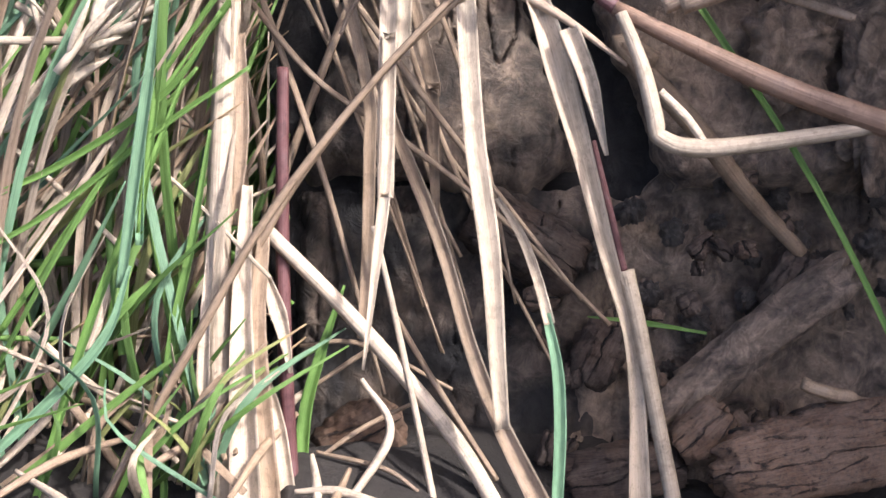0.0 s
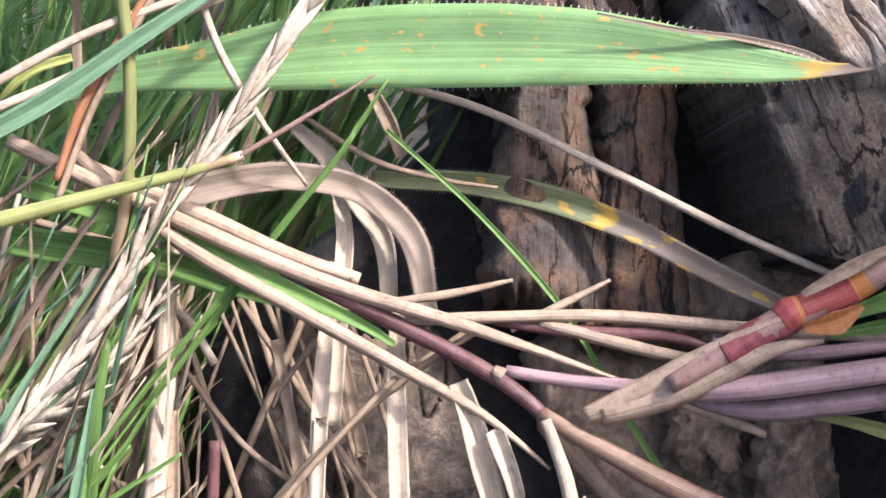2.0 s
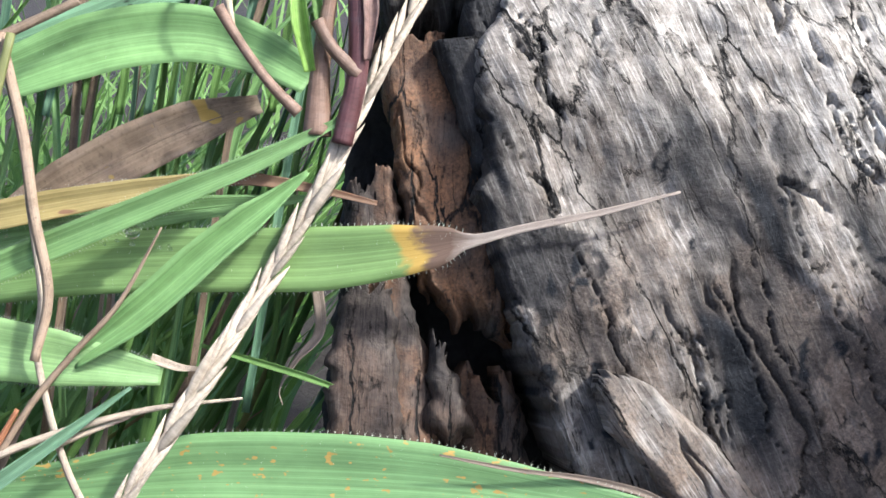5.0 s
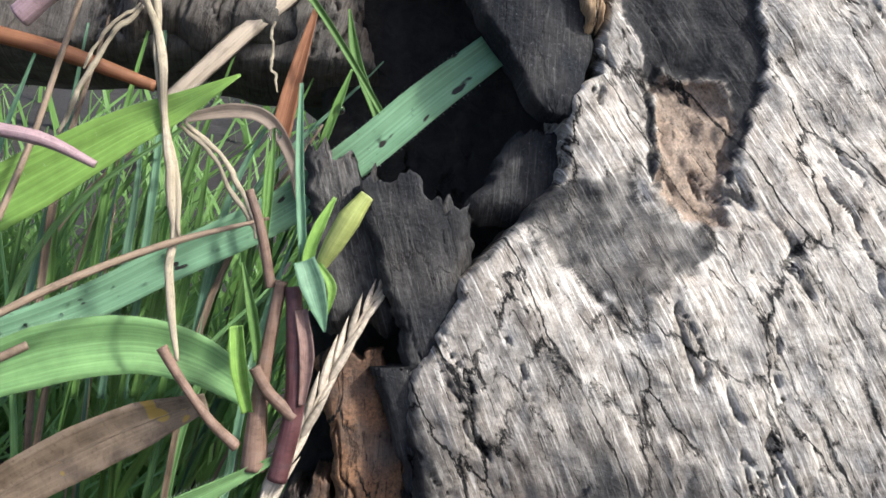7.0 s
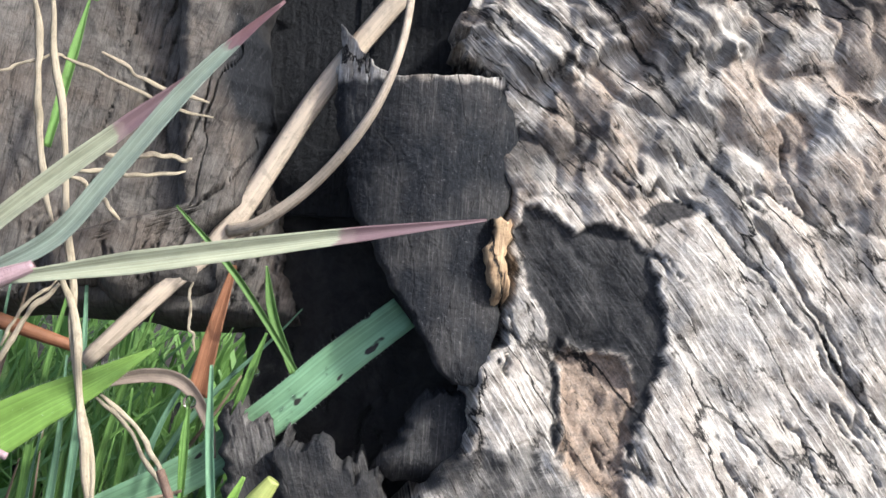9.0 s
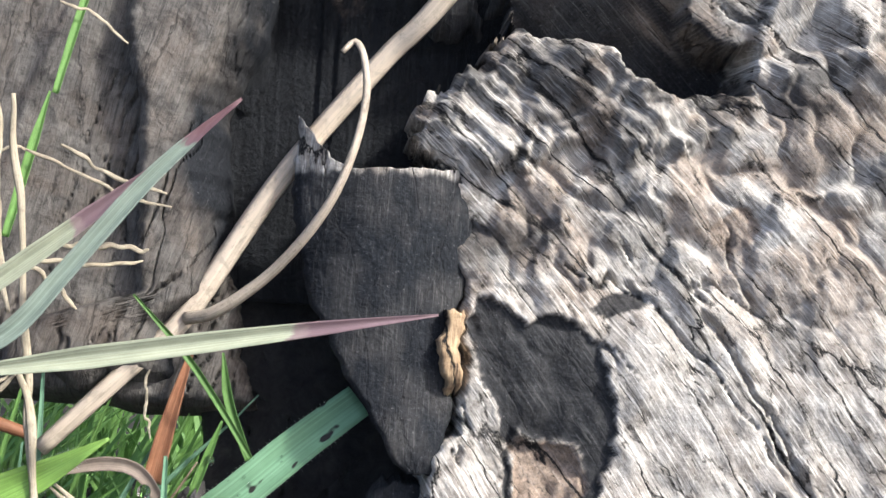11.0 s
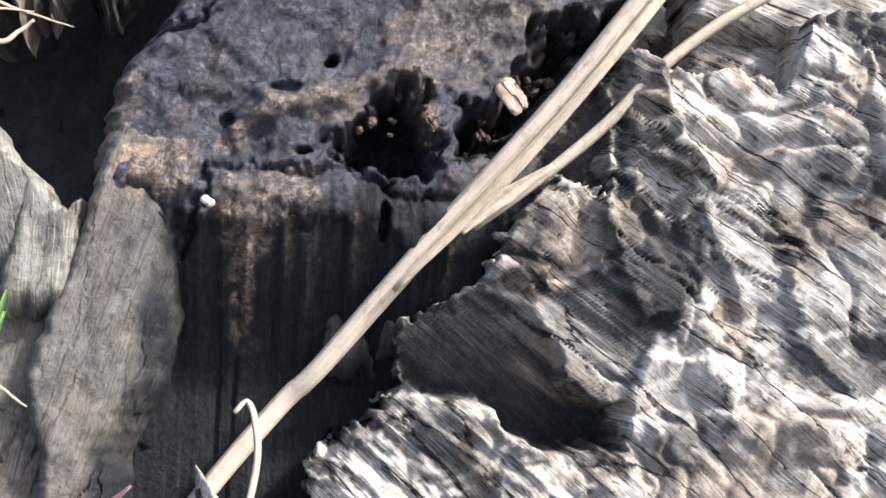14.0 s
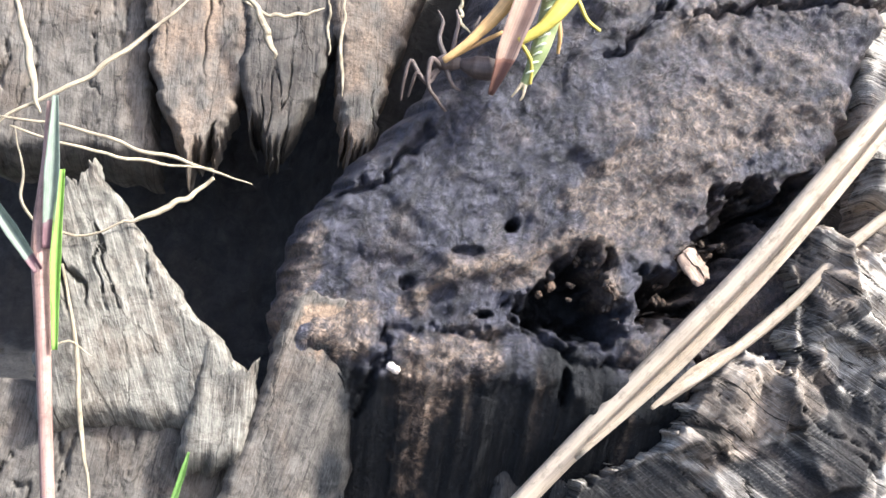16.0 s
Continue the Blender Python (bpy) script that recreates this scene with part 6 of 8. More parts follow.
    lone("straw_stem", "fine straw with a curled end", "dry grass", "tube", [(-3.6, 35.8, 137.0), (-6.9, 32.5, 138.0), (-10.2, 28.0, 139.5), (-11.8, 24.7, 140.0)], [0.4, 0.35, 0.2], TAN_STRAW, group=g)
    lone("straw_stem", "fine tan straw across the leaves", "dry grass", "tube", [(11.9, 34.5, 131.0), (3.9, 29.0, 132.0), (-6.6, 19.4, 133.0), (-15.7, 8.0, 134.0), (-21.2, -0.9, 135.0)], [0.35, 0.4, 0.45], OLD_STRAW, group=g)
    lone("green_blade", "green grass blade by the red stems", "grass blade", "ribbon", [(47.9, 35.8, 123.0), (52.9, 37.9, 122.0), (61.7, 41.1, 120.0)], [0.8, 2.2, 2.6], BLADE, cup=0.4)
    lone("green_blade", "green grass blade by the red stems", "grass blade", "ribbon", [(48.8, 34.5, 124.0), (54.5, 35.7, 123.0), (62.5, 36.7, 122.0)], [0.8, 1.7, 2.0], BLADE, cup=0.4)
    lone("green_blade", "yellow-green grass blade by the red stems", "grass blade", "ribbon", [(45.8, 26.1, 126.0), (52.7, 25.0, 125.0), (63.2, 21.9, 124.0)], [0.6, 1.6, 2.0], FADED, cup=0.4)
    t = hairy("withered_leaf", "curled withered tan leaf covered in fine hairs", [(-27.3, 47.1, 137.0), (-20.3, 49.8, 137.0), (-12.0, 51.6, 137.5), (-4.1, 51.0, 138.5), (1.2, 48.2, 139.0), (4.5, 43.9, 139.0), (6.1, 36.4, 140.0)], [3.0, 3.6, 3.4, 3.2, 3.2, 3.2, 2.4], TAN_LEAF, 300, 0.7, DRY_HAIR, 0.25)
    lone("withered_grass", "bent pale dry blade with dark specks", "dry grass", "ribbon", [(-10.5, 58.3, 141.0), (-6.0, 54.4, 141.5), (-2.0, 49.0, 142.0), (0.8, 44.3, 142.0), (1.7, 36.1, 142.0)], [1.6, 2.8, 2.8, 2.4, 2.0], STRAW, cup=0.35)
    lone("withered_grass", "pale dry hanging grass blade", "dry grass", "ribbon", [(-5.6, 53.8, 142.0), (-4.0, 45.5, 142.0), (-4.4, 36.0, 142.0), (-4.6, 22.5, 142.0)], [1.6, 2.2, 2.2, 1.6], STRAW, cup=0.35)
    lone("withered_grass", "short brown dry grass blade", "dry grass", "ribbon", [(-1.1, 63.1, 143.0), (1.1, 59.0, 143.0), (2.6, 55.2, 143.0)], [1.6, 2.0, 1.4], OLD_STRAW, cup=0.35)
    t = hairy("dull_leaf", "dull grey-green hairy leaf with yellow blotches and a withered end", [(-1.0, 52.1, 141.0), (9.8, 52.0, 140.5), (19.9, 50.3, 139.5), (29.9, 46.8, 138.5), (38.4, 42.5, 137.5), (47.4, 38.2, 136.0)] + [(50.8, 38.3, 135.0)], [2.0, 2.6, 3.3, 3.2, 2.8, 2.6, 1.6], DULL_LEAF, 300, 0.7, DRY_HAIR, 0.2)
    lone("straw_stem", "thin tan straw across the stump", "dry grass", "tube", [(0.2, 63.5, 138.0), (12.4, 60.2, 137.0), (27.2, 53.4, 136.0), (41.9, 46.4, 135.0), (53.4, 41.4, 133.0)], [0.45, 0.5, 0.45], STRAW)
    lone("straw_stem", "fine brown straw in the hollow", "dry grass", "tube", [(-9.1, 59.1, 139.0), (-0.8, 54.2, 139.0), (7.3, 52.0, 138.0), (14.0, 51.2, 138.0)], [0.3, 0.35, 0.2], OLD_STRAW)
    t = thing("jointed_stem", (-40.5, 44.6, 127.0), "green grass stem ending in a thin red tip beyond a joint", "grass stem")
    tube("stem", [(-43.7, 43.6, 126.0), (-33.5, 46.8, 127.0), (-22.9, 50.1, 128.0), (-16.0, 52.4, 128.5)], [1.0, 0.85, 0.7, 0.55], FADED, t, sides=10)
    tube("joint", [(-16.5, 52.3, 128.5), (-15.1, 52.8, 128.5)], [0.55, 0.5], STRAW, t)
    tube("red_tip", [(-15.4, 52.7, 128.5), (-8.5, 57.3, 129.0), (-0.9, 62.6, 130.0)], [0.35, 0.3, 0.12], PINK_STEM, t, label="thin red tip")
    lone("green_blade", "thin green grass blade", "grass blade", "ribbon", [(0.6, 62.5, 132.0), (-4.7, 53.7, 132.5), (-10.9, 45.5, 133.0), (-15.8, 38.3, 134.0), (-21.4, 30.5, 135.0), (-26.3, 24.0, 136.0)], [0.3, 0.8, 0.8, 0.8, 0.7], BLADE, cup=0.4)


def build_leaves():
    t = hairy("spotted_leaf", "green hairy grass leaf with orange rust spots and a dry tip", [(-41.7, 60.2, 141.0), (-30.7, 63.1, 139.0), (-19.1, 64.4, 136.5), (-5.0, 66.2, 134.5), (9.4, 66.6, 132.0), (23.6, 66.3, 129.5), (36.4, 65.1, 127.6), (44.6, 64.3, 126.6), (50.3, 64.2, 126.2), (59.0, 65.5, 126.5)],
          [2.0, 3.5, 5.2, 7.6, 9.4, 9.8, 9.7, 8.8, 6.8, 4.5, 1.5, 0.5], LEAF_SPOTTED, 620, 0.85, cup=0.08)
    ribbon("dry_margin", [(23.5, 69.6, 126.6), (31.9, 68.2, 126.6), (39.7, 67.4, 126.6), (46.3, 66.1, 126.6), (50.2, 64.7, 126.6), (54.2, 64.3, 126.6), (58.9, 64.7, 126.6)], [0.25, 0.5, 0.55, 0.8, 0.9, 0.7, 0.2], TAN_LEAF, t, "pale withered margin", cup=0.3, n=60)
    hairy("dry_tipped_leaf", "green hairy grass leaf whose brown tip has withered", [(-34.6, 88.3, 138.0), (-19.9, 90.7, 136.0), (-6.0, 91.6, 134.0), (8.3, 92.1, 132.5), (20.5, 93.6, 130.5), (24.5, 94.4, 130.0), (27.8, 94.9, 129.4), (33.1, 96.4, 129.0), (41.8, 98.4, 128.2), (51.4, 101.2, 127.5)],
          list(np.interp(np.linspace(0, 1, 61), [0, 0.1, 0.3, 0.5, 0.6, 0.65, 0.68, 0.70, 0.72, 0.76, 0.9, 1.0], [6, 7, 7.8, 7.8, 6.4, 5.2, 3.9, 2.0, 1.3, 1.0, 0.8, 0.3])), LEAF_DRY, 480, 0.85, cup=0.08)
    hairy("torn_leaf", "broad green hairy leaf torn off short, wet with dew", [(-46.8, 81.8, 132.0), (-35.2, 81.1, 131.5), (-25.5, 79.9, 131.5), (-15.9, 78.6, 132.0), (-11.3, 78.0, 132.5), (-9.4, 77.7, 133.0)], [7.0, 7.4, 7.6, 7.2, 6.6, 4.6, 2.4], LEAF_TORN, 320, 0.9, cup=0.1)
    lone("torn_shred", "pale torn shred at the end of a leaf", "dry grass", "ribbon", [(-10.7, 79.7, 132.5), (-7.4, 78.7, 133.0), (-4.7, 78.6, 133.5)], [1.2, 1.0, 0.4], STRAW)
    lone("green_blade", "smooth green grass leaf folded along its middle", "grass leaf", "ribbon", [(-19.6, 79.0, 132.0), (-11.9, 84.9, 131.0), (-3.6, 92.8, 130.5), (2.9, 98.4, 130.0), (7.1, 102.2, 129.6)], [2.0, 4.2, 4.4, 3.6, 0.6], LEAF_SMOOTH, cup=0.5, n=48)
    hairy("narrow_leaf", "narrow green hairy grass leaf with water drops below", [(-32.0, 87.8, 130.0), (-20.6, 93.2, 130.0), (-9.1, 98.5, 130.0), (1.3, 103.5, 130.5), (12.5, 109.9, 131.0)], [3.4, 3.4, 3.0, 2.4, 0.6], LEAF_SMOOTH, 300, 0.8, cup=0.3)
    hairy("yellowed_leaf", "leaf striped yellow and brown, withered towards its tip", [(-33.8, 95.2, 134.0), (-21.9, 98.1, 134.0), (-9.8, 100.5, 133.5), (-0.9, 101.6, 133.0), (8.0, 100.6, 132.5), (15.4, 99.1, 132.0)], [3.6, 3.6, 2.8, 1.9, 1.3, 0.6], YELLOWED, 160, 0.7, cup=0.2)
    lone("green_blade", "green grass leaf in the shade", "grass leaf", "ribbon", [(-33.2, 93.1, 137.0), (-20.4, 95.7, 137.0), (-6.8, 98.3, 137.0), (7.8, 100.2, 137.0)], [3.4, 3.6, 3.0, 0.8], LEAF_SMOOTH, cup=0.2)
    lone("withered_leaf", "broad withered leaf, brown with a yellow stripe", "grass leaf", "ribbon", [(-32.4, 96.2, 146.0)] + [(-26.5, 100.6, 146.0), (-18.0, 105.8, 146.0), (-9.4, 110.3, 146.0), (-0.7, 113.9, 147.0)], [5, 7.0, 7.4, 6.4, 2.5], BROWN_LEAF, cup=0.25)
    hairy("broad_leaf", "broad green grass leaf arching in the shade", [(-32.9, 115.1, 143.0), (-20.8, 119.7, 142.0), (-10.4, 121.5, 142.0), (-1.9, 120.1, 142.0), (6.2, 116.1, 141.0)], [6.5, 8.2, 8.0, 7.0, 4.5], LEAF_SMOOTH, 160, 0.7, cup=0.2)
    t = hairy("holed_leaf", "long blue-green leaf with black spots and dew", [(-34.6, 119.3, 147.0), (-19.4, 125.8, 146.5), (-5.8, 133.4, 146.0), (7.9, 141.0, 145.0), (18.4, 149.4, 144.0), (27.3, 157.6, 143.0), (35.8, 164.8, 142.0)], [5.0, 5.2, 5.2, 5.4, 5.6, 5.6, 5.0], LEAF_BLUE, 240, 0.7, cup=0.15)
    hairy("pointed_leaf", "bright green hairy leaf with a pale pointed tip", [(-31.5, 136.4, 134.0), (-20.5, 143.7, 134.0), (-12.2, 149.1, 134.0), (-5.3, 153.0, 134.5), (2.4, 157.9, 135.0)], [7.5, 7.8, 6.2, 4.0, 0.4], LEAF_BRIGHT, 200, 0.8, cup=0.15)
    lone("withered_leaf", "thin pinkish withered leaf bent over", "grass leaf", "ribbon", [(-5.6, 152.4, 141.0), (1.2, 153.9, 141.0), (5.9, 152.9, 141.0), (9.2, 148.0, 142.0), (10.3, 142.6, 143.0)], [1.2, 2.0, 2.0, 1.6, 0.8], TAN_LEAF, cup=0.3)
    lone("withered_leaf", "orange-brown withered leaf standing behind the straw", "grass leaf", "ribbon", [(6.9, 150.9, 147.0), (8.4, 159.1, 147.0), (9.9, 165.8, 147.0), (10.9, 170.0, 147.0)], [3.0, 2.6, 1.8, 0.8], RUSTY_LEAF, cup=0.3)
    # near blades, purple and out of the others' way
    t = thing("purple_sprig", (-18.2, 165.0, 120.0), "grass sprig of narrow purple-edged blades", "grass sprig")
    tube("stem", [(-22.6, 160.9, 122.0), (-18.4, 164.3, 121.0), (-10.4, 167.9, 120.5)], [1.6, 1.5, 0.8], PURPLE_STEM, t, sides=10)
    ribbon("blade", [(-13.0, 166.2, 120.5), (2.7, 169.2, 119.8), (19.7, 172.5, 119.4), (33.5, 175.1, 119.2), (44.7, 177.1, 119.0)], [1.4, 2.9, 2.6, 1.8, 0.3], PURPLE, t, cup=0.35)
    ribbon("blade", [(-16.6, 166.2, 121.0), (-8.1, 171.6, 121.0), (-1.9, 179.8, 121.5), (6.3, 191.0, 122.0), (12.8, 198.3, 122.0), (17.8, 203.2, 122.0)], [2.0, 2.6, 2.4, 2.4, 1.8, 0.4], PURPLE_GREEN, t, cup=0.4)
    ribbon("blade", [(-21.7, 166.5, 122.0), (-15.4, 173.3, 122.0), (-7.7, 180.2, 122.5), (-0.6, 186.4, 123.0), (7.3, 193.8, 123.0)], [2.2, 2.4, 2.6, 2.2, 0.4], PURPLE, t, cup=0.4)


def build_mid_stems():
    t = thing("jointed_stem", (-28.1, 42.0, 129.0), "upright reddish green grass stem with a joint", "grass stem")
    tube("stem", [(-27.5, 116.5, 126.0)] + [(-30.7, 97.0, 126.0), (-30.6, 87.4, 126.0), (-29.3, 74.3, 126.5), (-27.7, 61.9, 128.0), (-27.8, 49.3, 130.0), (-29.3, 40.4, 132.0)], [0.55, 0.62, 0.66, 0.72, 0.72, 0.65], FADED, t, sides=10)
    tube("joint", [(-29.2, 74.8, 126.4), (-29.0, 71.8, 126.6)], [0.76, 0.72], RUSTY_LEAF, t)
    ribbon("sheath", [(-35.4, 98.1, 126.0), (-32.5, 90.5, 126.0), (-29.9, 82.4, 126.0)], [1.2, 1.2, 0.8], LEAF_BRIGHT, t, cup=0.4)
    lone("straw_stem", "thin white dry straw", "dry grass", "tube", [(-25.2, 98.2, 129.0), (-23.0, 86.5, 129.0), (-23.0, 79.3, 129.0), (-18.9, 66.1, 130.0), (-13.6, 57.3, 132.0), (-8.4, 50.5, 136.0)], [0.45, 0.4, 0.4, 0.42, 0.2], STRAW)
    lone("straw_stem", "fine tan straw across the leaves", "dry grass", "tube", [(-42.6, 59.0, 127.0), (-32.1, 65.5, 127.5), (-21.4, 70.3, 128.5), (-10.3, 73.7, 129.5), (0.5, 75.3, 130.4)], [0.5, 0.5, 0.45, 0.35, 0.15], STRAW)
    lone("straw_stem", "fine tan straw across the leaves", "dry grass", "tube", [(-42.7, 56.5, 128.0), (-32.2, 61.8, 128.5), (-21.4, 68.8, 129.0), (-12.2, 72.9, 130.0)], [0.5, 0.5, 0.45, 0.2], STRAW)
    lone("green_blade", "narrow blue-green blade with a pink base", "grass blade", "ribbon", [(-41.9, 53.5, 126.0), (-35.1, 57.9, 126.5), (-27.0, 64.4, 127.0), (-19.4, 70.4, 128.0), (-12.2, 76.2, 129.0)], [2.2, 2.3, 1.9, 1.4, 0.4], BLUE_BLADE, cup=0.5)
    lone("straw_stem", "brown straw with a sharp point", "dry grass", "tube", [(-9.3, 94.7, 127.0), (-13.7, 85.8, 127.0), (-18.6, 79.9, 127.5), (-23.9, 72.7, 128.0), (-30.7, 59.3, 128.0), (-34.9, 46.8, 128.0)], [0.12, 0.35, 0.4, 0.4, 0.4], OLD_STRAW)
    lone("straw_stem", "orange-brown straw beside the leaves", "dry grass", "tube", [(-24.6, 73.4, 128.0), (-28.5, 65.6, 128.0), (-32.4, 58.0, 128.0), (-35.0, 49.3, 128.0)], [0.3, 0.55, 0.6, 0.4], RUSTY_LEAF)
    lone("straw_stem", "bent brown straw beside the leaves", "dry grass", "tube", [(-29.1, 116.7, 127.0), (-25.7, 104.8, 127.0), (-23.9, 95.7, 127.0), (-21.7, 86.6, 127.0), (-22.8, 78.9, 127.0)], [0.6, 0.65, 0.6, 0.5], OLD_STRAW)
    lone("straw_stem", "bent brown straw beside the leaves", "dry grass", "tube", [(-29.4, 116.6, 128.0), (-20.5, 121.4, 128.0)], [0.6, 0.5], OLD_STRAW)
    lone("green_blade", "thin green blade in the hollow", "grass blade", "ribbon", [(-5.8, 81.5, 139.0), (-0.2, 80.0, 139.0), (6.8, 78.1, 138.6), (14.8, 75.5, 138.4)], [0.5, 0.9, 0.9, 0.4], BLADE, cup=0.4)
    lone("withered_grass", "twisted brown withered leaf hanging in the hollow", "dry grass", "ribbon", [(8.2, 89.7, 140.0), (8.8, 83.7, 140.0), (6.1, 80.0, 140.0), (4.1, 76.4, 140.0), (4.5, 74.4, 140.0)], [1.4, 1.6, 1.6, 1.4, 0.4], TAN_LEAF, twist=(0, 90))
    # sprout with cut stubs
    t = thing("cut_sprout", (8.2, 107.8, 132.0), "young grass sprout among cut brown stubs", "grass sprout")
    tube("red_stem", [(11.5, 130.6, 129.0), (12.3, 123.5, 129.0), (12.5, 114.8, 130.0), (10.9, 106.0, 131.0)], [1.0, 1.3, 1.3, 1.3], RED_STEM, t, sides=12)
    ribbon("red_sheath", [(12.8, 127.8, 128.0), (13.9, 122.2, 128.0), (13.6, 115.8, 128.6)], [1.6, 1.9, 0.8], PINK_STEM, t, cup=0.4)
    tube("stub", [(-4.5, 122.0, 130.0), (-2.0, 118.2, 130.5), (1.8, 113.3, 131.0), (5.5, 109.8, 132.0)], [0.75, 0.6, 0.65, 0.8], BROWN_STEM, t, sides=9)
    tube("stub", [(5.1, 142.5, 130.0), (7.0, 137.4, 130.0), (8.6, 130.3, 130.5)], [0.6, 0.65, 0.7], BROWN_STEM, t, sides=9)
    tube("stub", [(7.5, 120.3, 128.0), (9.3, 117.3, 128.6), (12.6, 114.2, 129.5)], [0.85, 0.8, 0.9], BROWN_STEM, t, sides=9)
    tube("stub", [(10.0, 131.2, 129.5), (9.0, 124.6, 130.0), (8.0, 115.9, 131.0), (7.8, 107.1, 132.0)], [0.8, 0.9, 1.2, 1.8], BROWN_STEM, t, sides=9)
    ribbon("shoot", [(4.8, 125.3, 129.0), (5.5, 120.2, 129.0), (6.8, 114.5, 130.0)], [1.8, 2.2, 1.4], LEAF_BRIGHT, t, cup=0.5)
    ribbon("shoot", [(4.9, 133.3, 130.0), (6.5, 127.3, 130.0), (7.7, 120.9, 130.5)], [0.4, 1.4, 1.2], BLADE, t, cup=0.5)
    ribbon("shoot", [(10.8, 156.5, 130.0), (11.2, 147.1, 130.0), (12.0, 138.5, 130.0), (12.8, 131.7, 130.0)], [0.5, 1.1, 1.2, 1.0], BLUE_BLADE, t, cup=0.5)
    ribbon("shoot", [(16.0, 142.2, 130.0), (14.4, 138.6, 129.5), (13.3, 135.0, 129.0), (12.9, 130.6, 129.0)], [0.5, 1.5, 1.6, 1.2], LEAF_BRIGHT, t, cup=0.4)
    tube("bud", [(20.1, 142.5, 126.5), (18.1, 139.5, 127.0), (16.1, 135.9, 128.0), (14.5, 132.9, 129.0)], [0.9, 1.5, 1.3, 0.7], YELLOW_BUD, t, sides=10, label="yellow-green rolled bud")
    ribbon("flap", [(12.8, 133.9, 127.5), (14.1, 130.8, 127.0), (15.2, 127.7, 127.0), (15.9, 125.2, 127.5)], [2.8, 3.2, 2.2, 0.3], BLUE_BLADE, t, cup=0.3)
    ribbon("flap", [(14.6, 133.6, 127.0), (16.4, 130.9, 126.6), (16.1, 127.4, 127.0)], [0.8, 1.3, 0.3], LEAF_BRIGHT, t, cup=0.3)
    # pale dry rootlets
    for pts, r in (([(-9.7, 167.3, 133.0), (-7.9, 160.0, 133.0), (-7.1, 151.2, 133.0), (-4.9, 141.1, 133.0), (-4.9, 132.3, 133.5), (-2.9, 120.0, 134.0)], 0.8), ([(-14.5, 203.8, 134.0), (-12.2, 190.2, 134.0), (-11.1, 178.8, 134.0), (-8.9, 164.6, 133.5), (-5.6, 146.8, 133.0), (-3.7, 136.5, 133.0)], 0.7), ([(-10.2, 166.0, 134.0), (-14.6, 161.2, 134.0), (-17.7, 155.0, 134.0), (-20.8, 148.2, 135.0)], 0.55),
                   ([(-5.4, 150.8, 136.0), (-1.5, 148.2, 136.0), (1.5, 143.2, 136.0), (5.1, 138.9, 136.0), (7.5, 131.6, 136.0)], 0.45), ([(-16.5, 203.4, 133.0), (-14.7, 193.7, 133.0), (-14.6, 183.9, 134.0), (-12.0, 174.2, 134.0)], 0.7), ([(-13.3, 196.8, 137.0), (-6.5, 194.4, 138.0), (1.1, 191.3, 140.0), (6.8, 190.7, 142.0)], 0.35),
                   ([(-10.4, 181.4, 136.0), (-4.6, 181.5, 137.0), (-2.4, 181.2, 138.0), (4.3, 182.3, 139.0)], 0.4), ([(-10.7, 180.6, 136.0), (-7.2, 178.5, 136.0), (-4.1, 174.9, 137.0)], 0.45), ([(-17.8, 157.2, 134.0), (-15.2, 162.3, 134.0), (-11.0, 166.0, 134.0)], 0.35), ([(-4.4, 151.1, 136.0), (0.5, 146.8, 136.0), (4.7, 141.0, 136.0), (5.7, 136.5, 136.0)], 0.5),
                   ([(-20.6, 193.8, 134.0), (-14.0, 196.2, 134.0), (-12.0, 196.5, 135.0)], 0.3), ([(5.4, 167.1, 144.0), (5.3, 162.3, 144.0), (6.5, 157.5, 144.0)], 0.3), ([(-9.2, 217.3, 135.0), (-4.7, 216.1, 136.0), (-0.2, 212.9, 138.0)], 0.3), ([(-7.2, 197.2, 134.0), (-0.2, 193.6, 135.0), (7.3, 191.8, 137.0)], 0.4), ([(-5.7, 183.5, 133.0), (0.1, 183.9, 134.0), (5.6, 183.6, 135.0)], 0.5)):
        t = thing("dry_rootlet", pts[0], "crinkled pale dry grass rootlet", "dry grass", "pale rootlets")
        tube("fibre", pts, [r * 0.4, r * 0.8, r * 0.5, r * 0.8, r * 0.6, r * 0.7, r * 0.3], WHITE_STRAW, t, wobble=0.5 if r > 0.5 else 0.25, n=70, flat=0.4)
    lone("straw_stem", "thin tan straw across the stump", "dry grass", "tube", [(-28.0, 123.3, 131.0), (-17.4, 129.5, 132.0), (-5.2, 135.1, 133.0), (7.5, 139.3, 134.0)], [0.5, 0.5, 0.45, 0.2], OLD_STRAW)
    lone("straw_stem", "thin brown straw among the grass", "dry grass", "tube", [(-17.3, 165.8, 129.0), (-19.5, 157.0, 129.0), (-22.2, 146.8, 129.0), (-25.6, 136.6, 129.0)], [0.35, 0.4, 0.45], OLD_STRAW)
    lone("straw_stem", "blunt purple-brown broken grass stub", "dry grass", "tube", [(-27.6, 147.7, 124.0), (-19.4, 146.5, 124.0), (-13.0, 143.9, 124.5)], [0.9, 0.9, 0.5], PURPLE_STEM)
    lone("red_stem", "dull red grass stem in the shade", "grass stem", "tube", [(-33.6, 162.9, 143.0), (-22.7, 160.6, 143.0), (-10.3, 157.0, 144.0)], [1.2, 1.2, 0.8], RUSTY_LEAF)
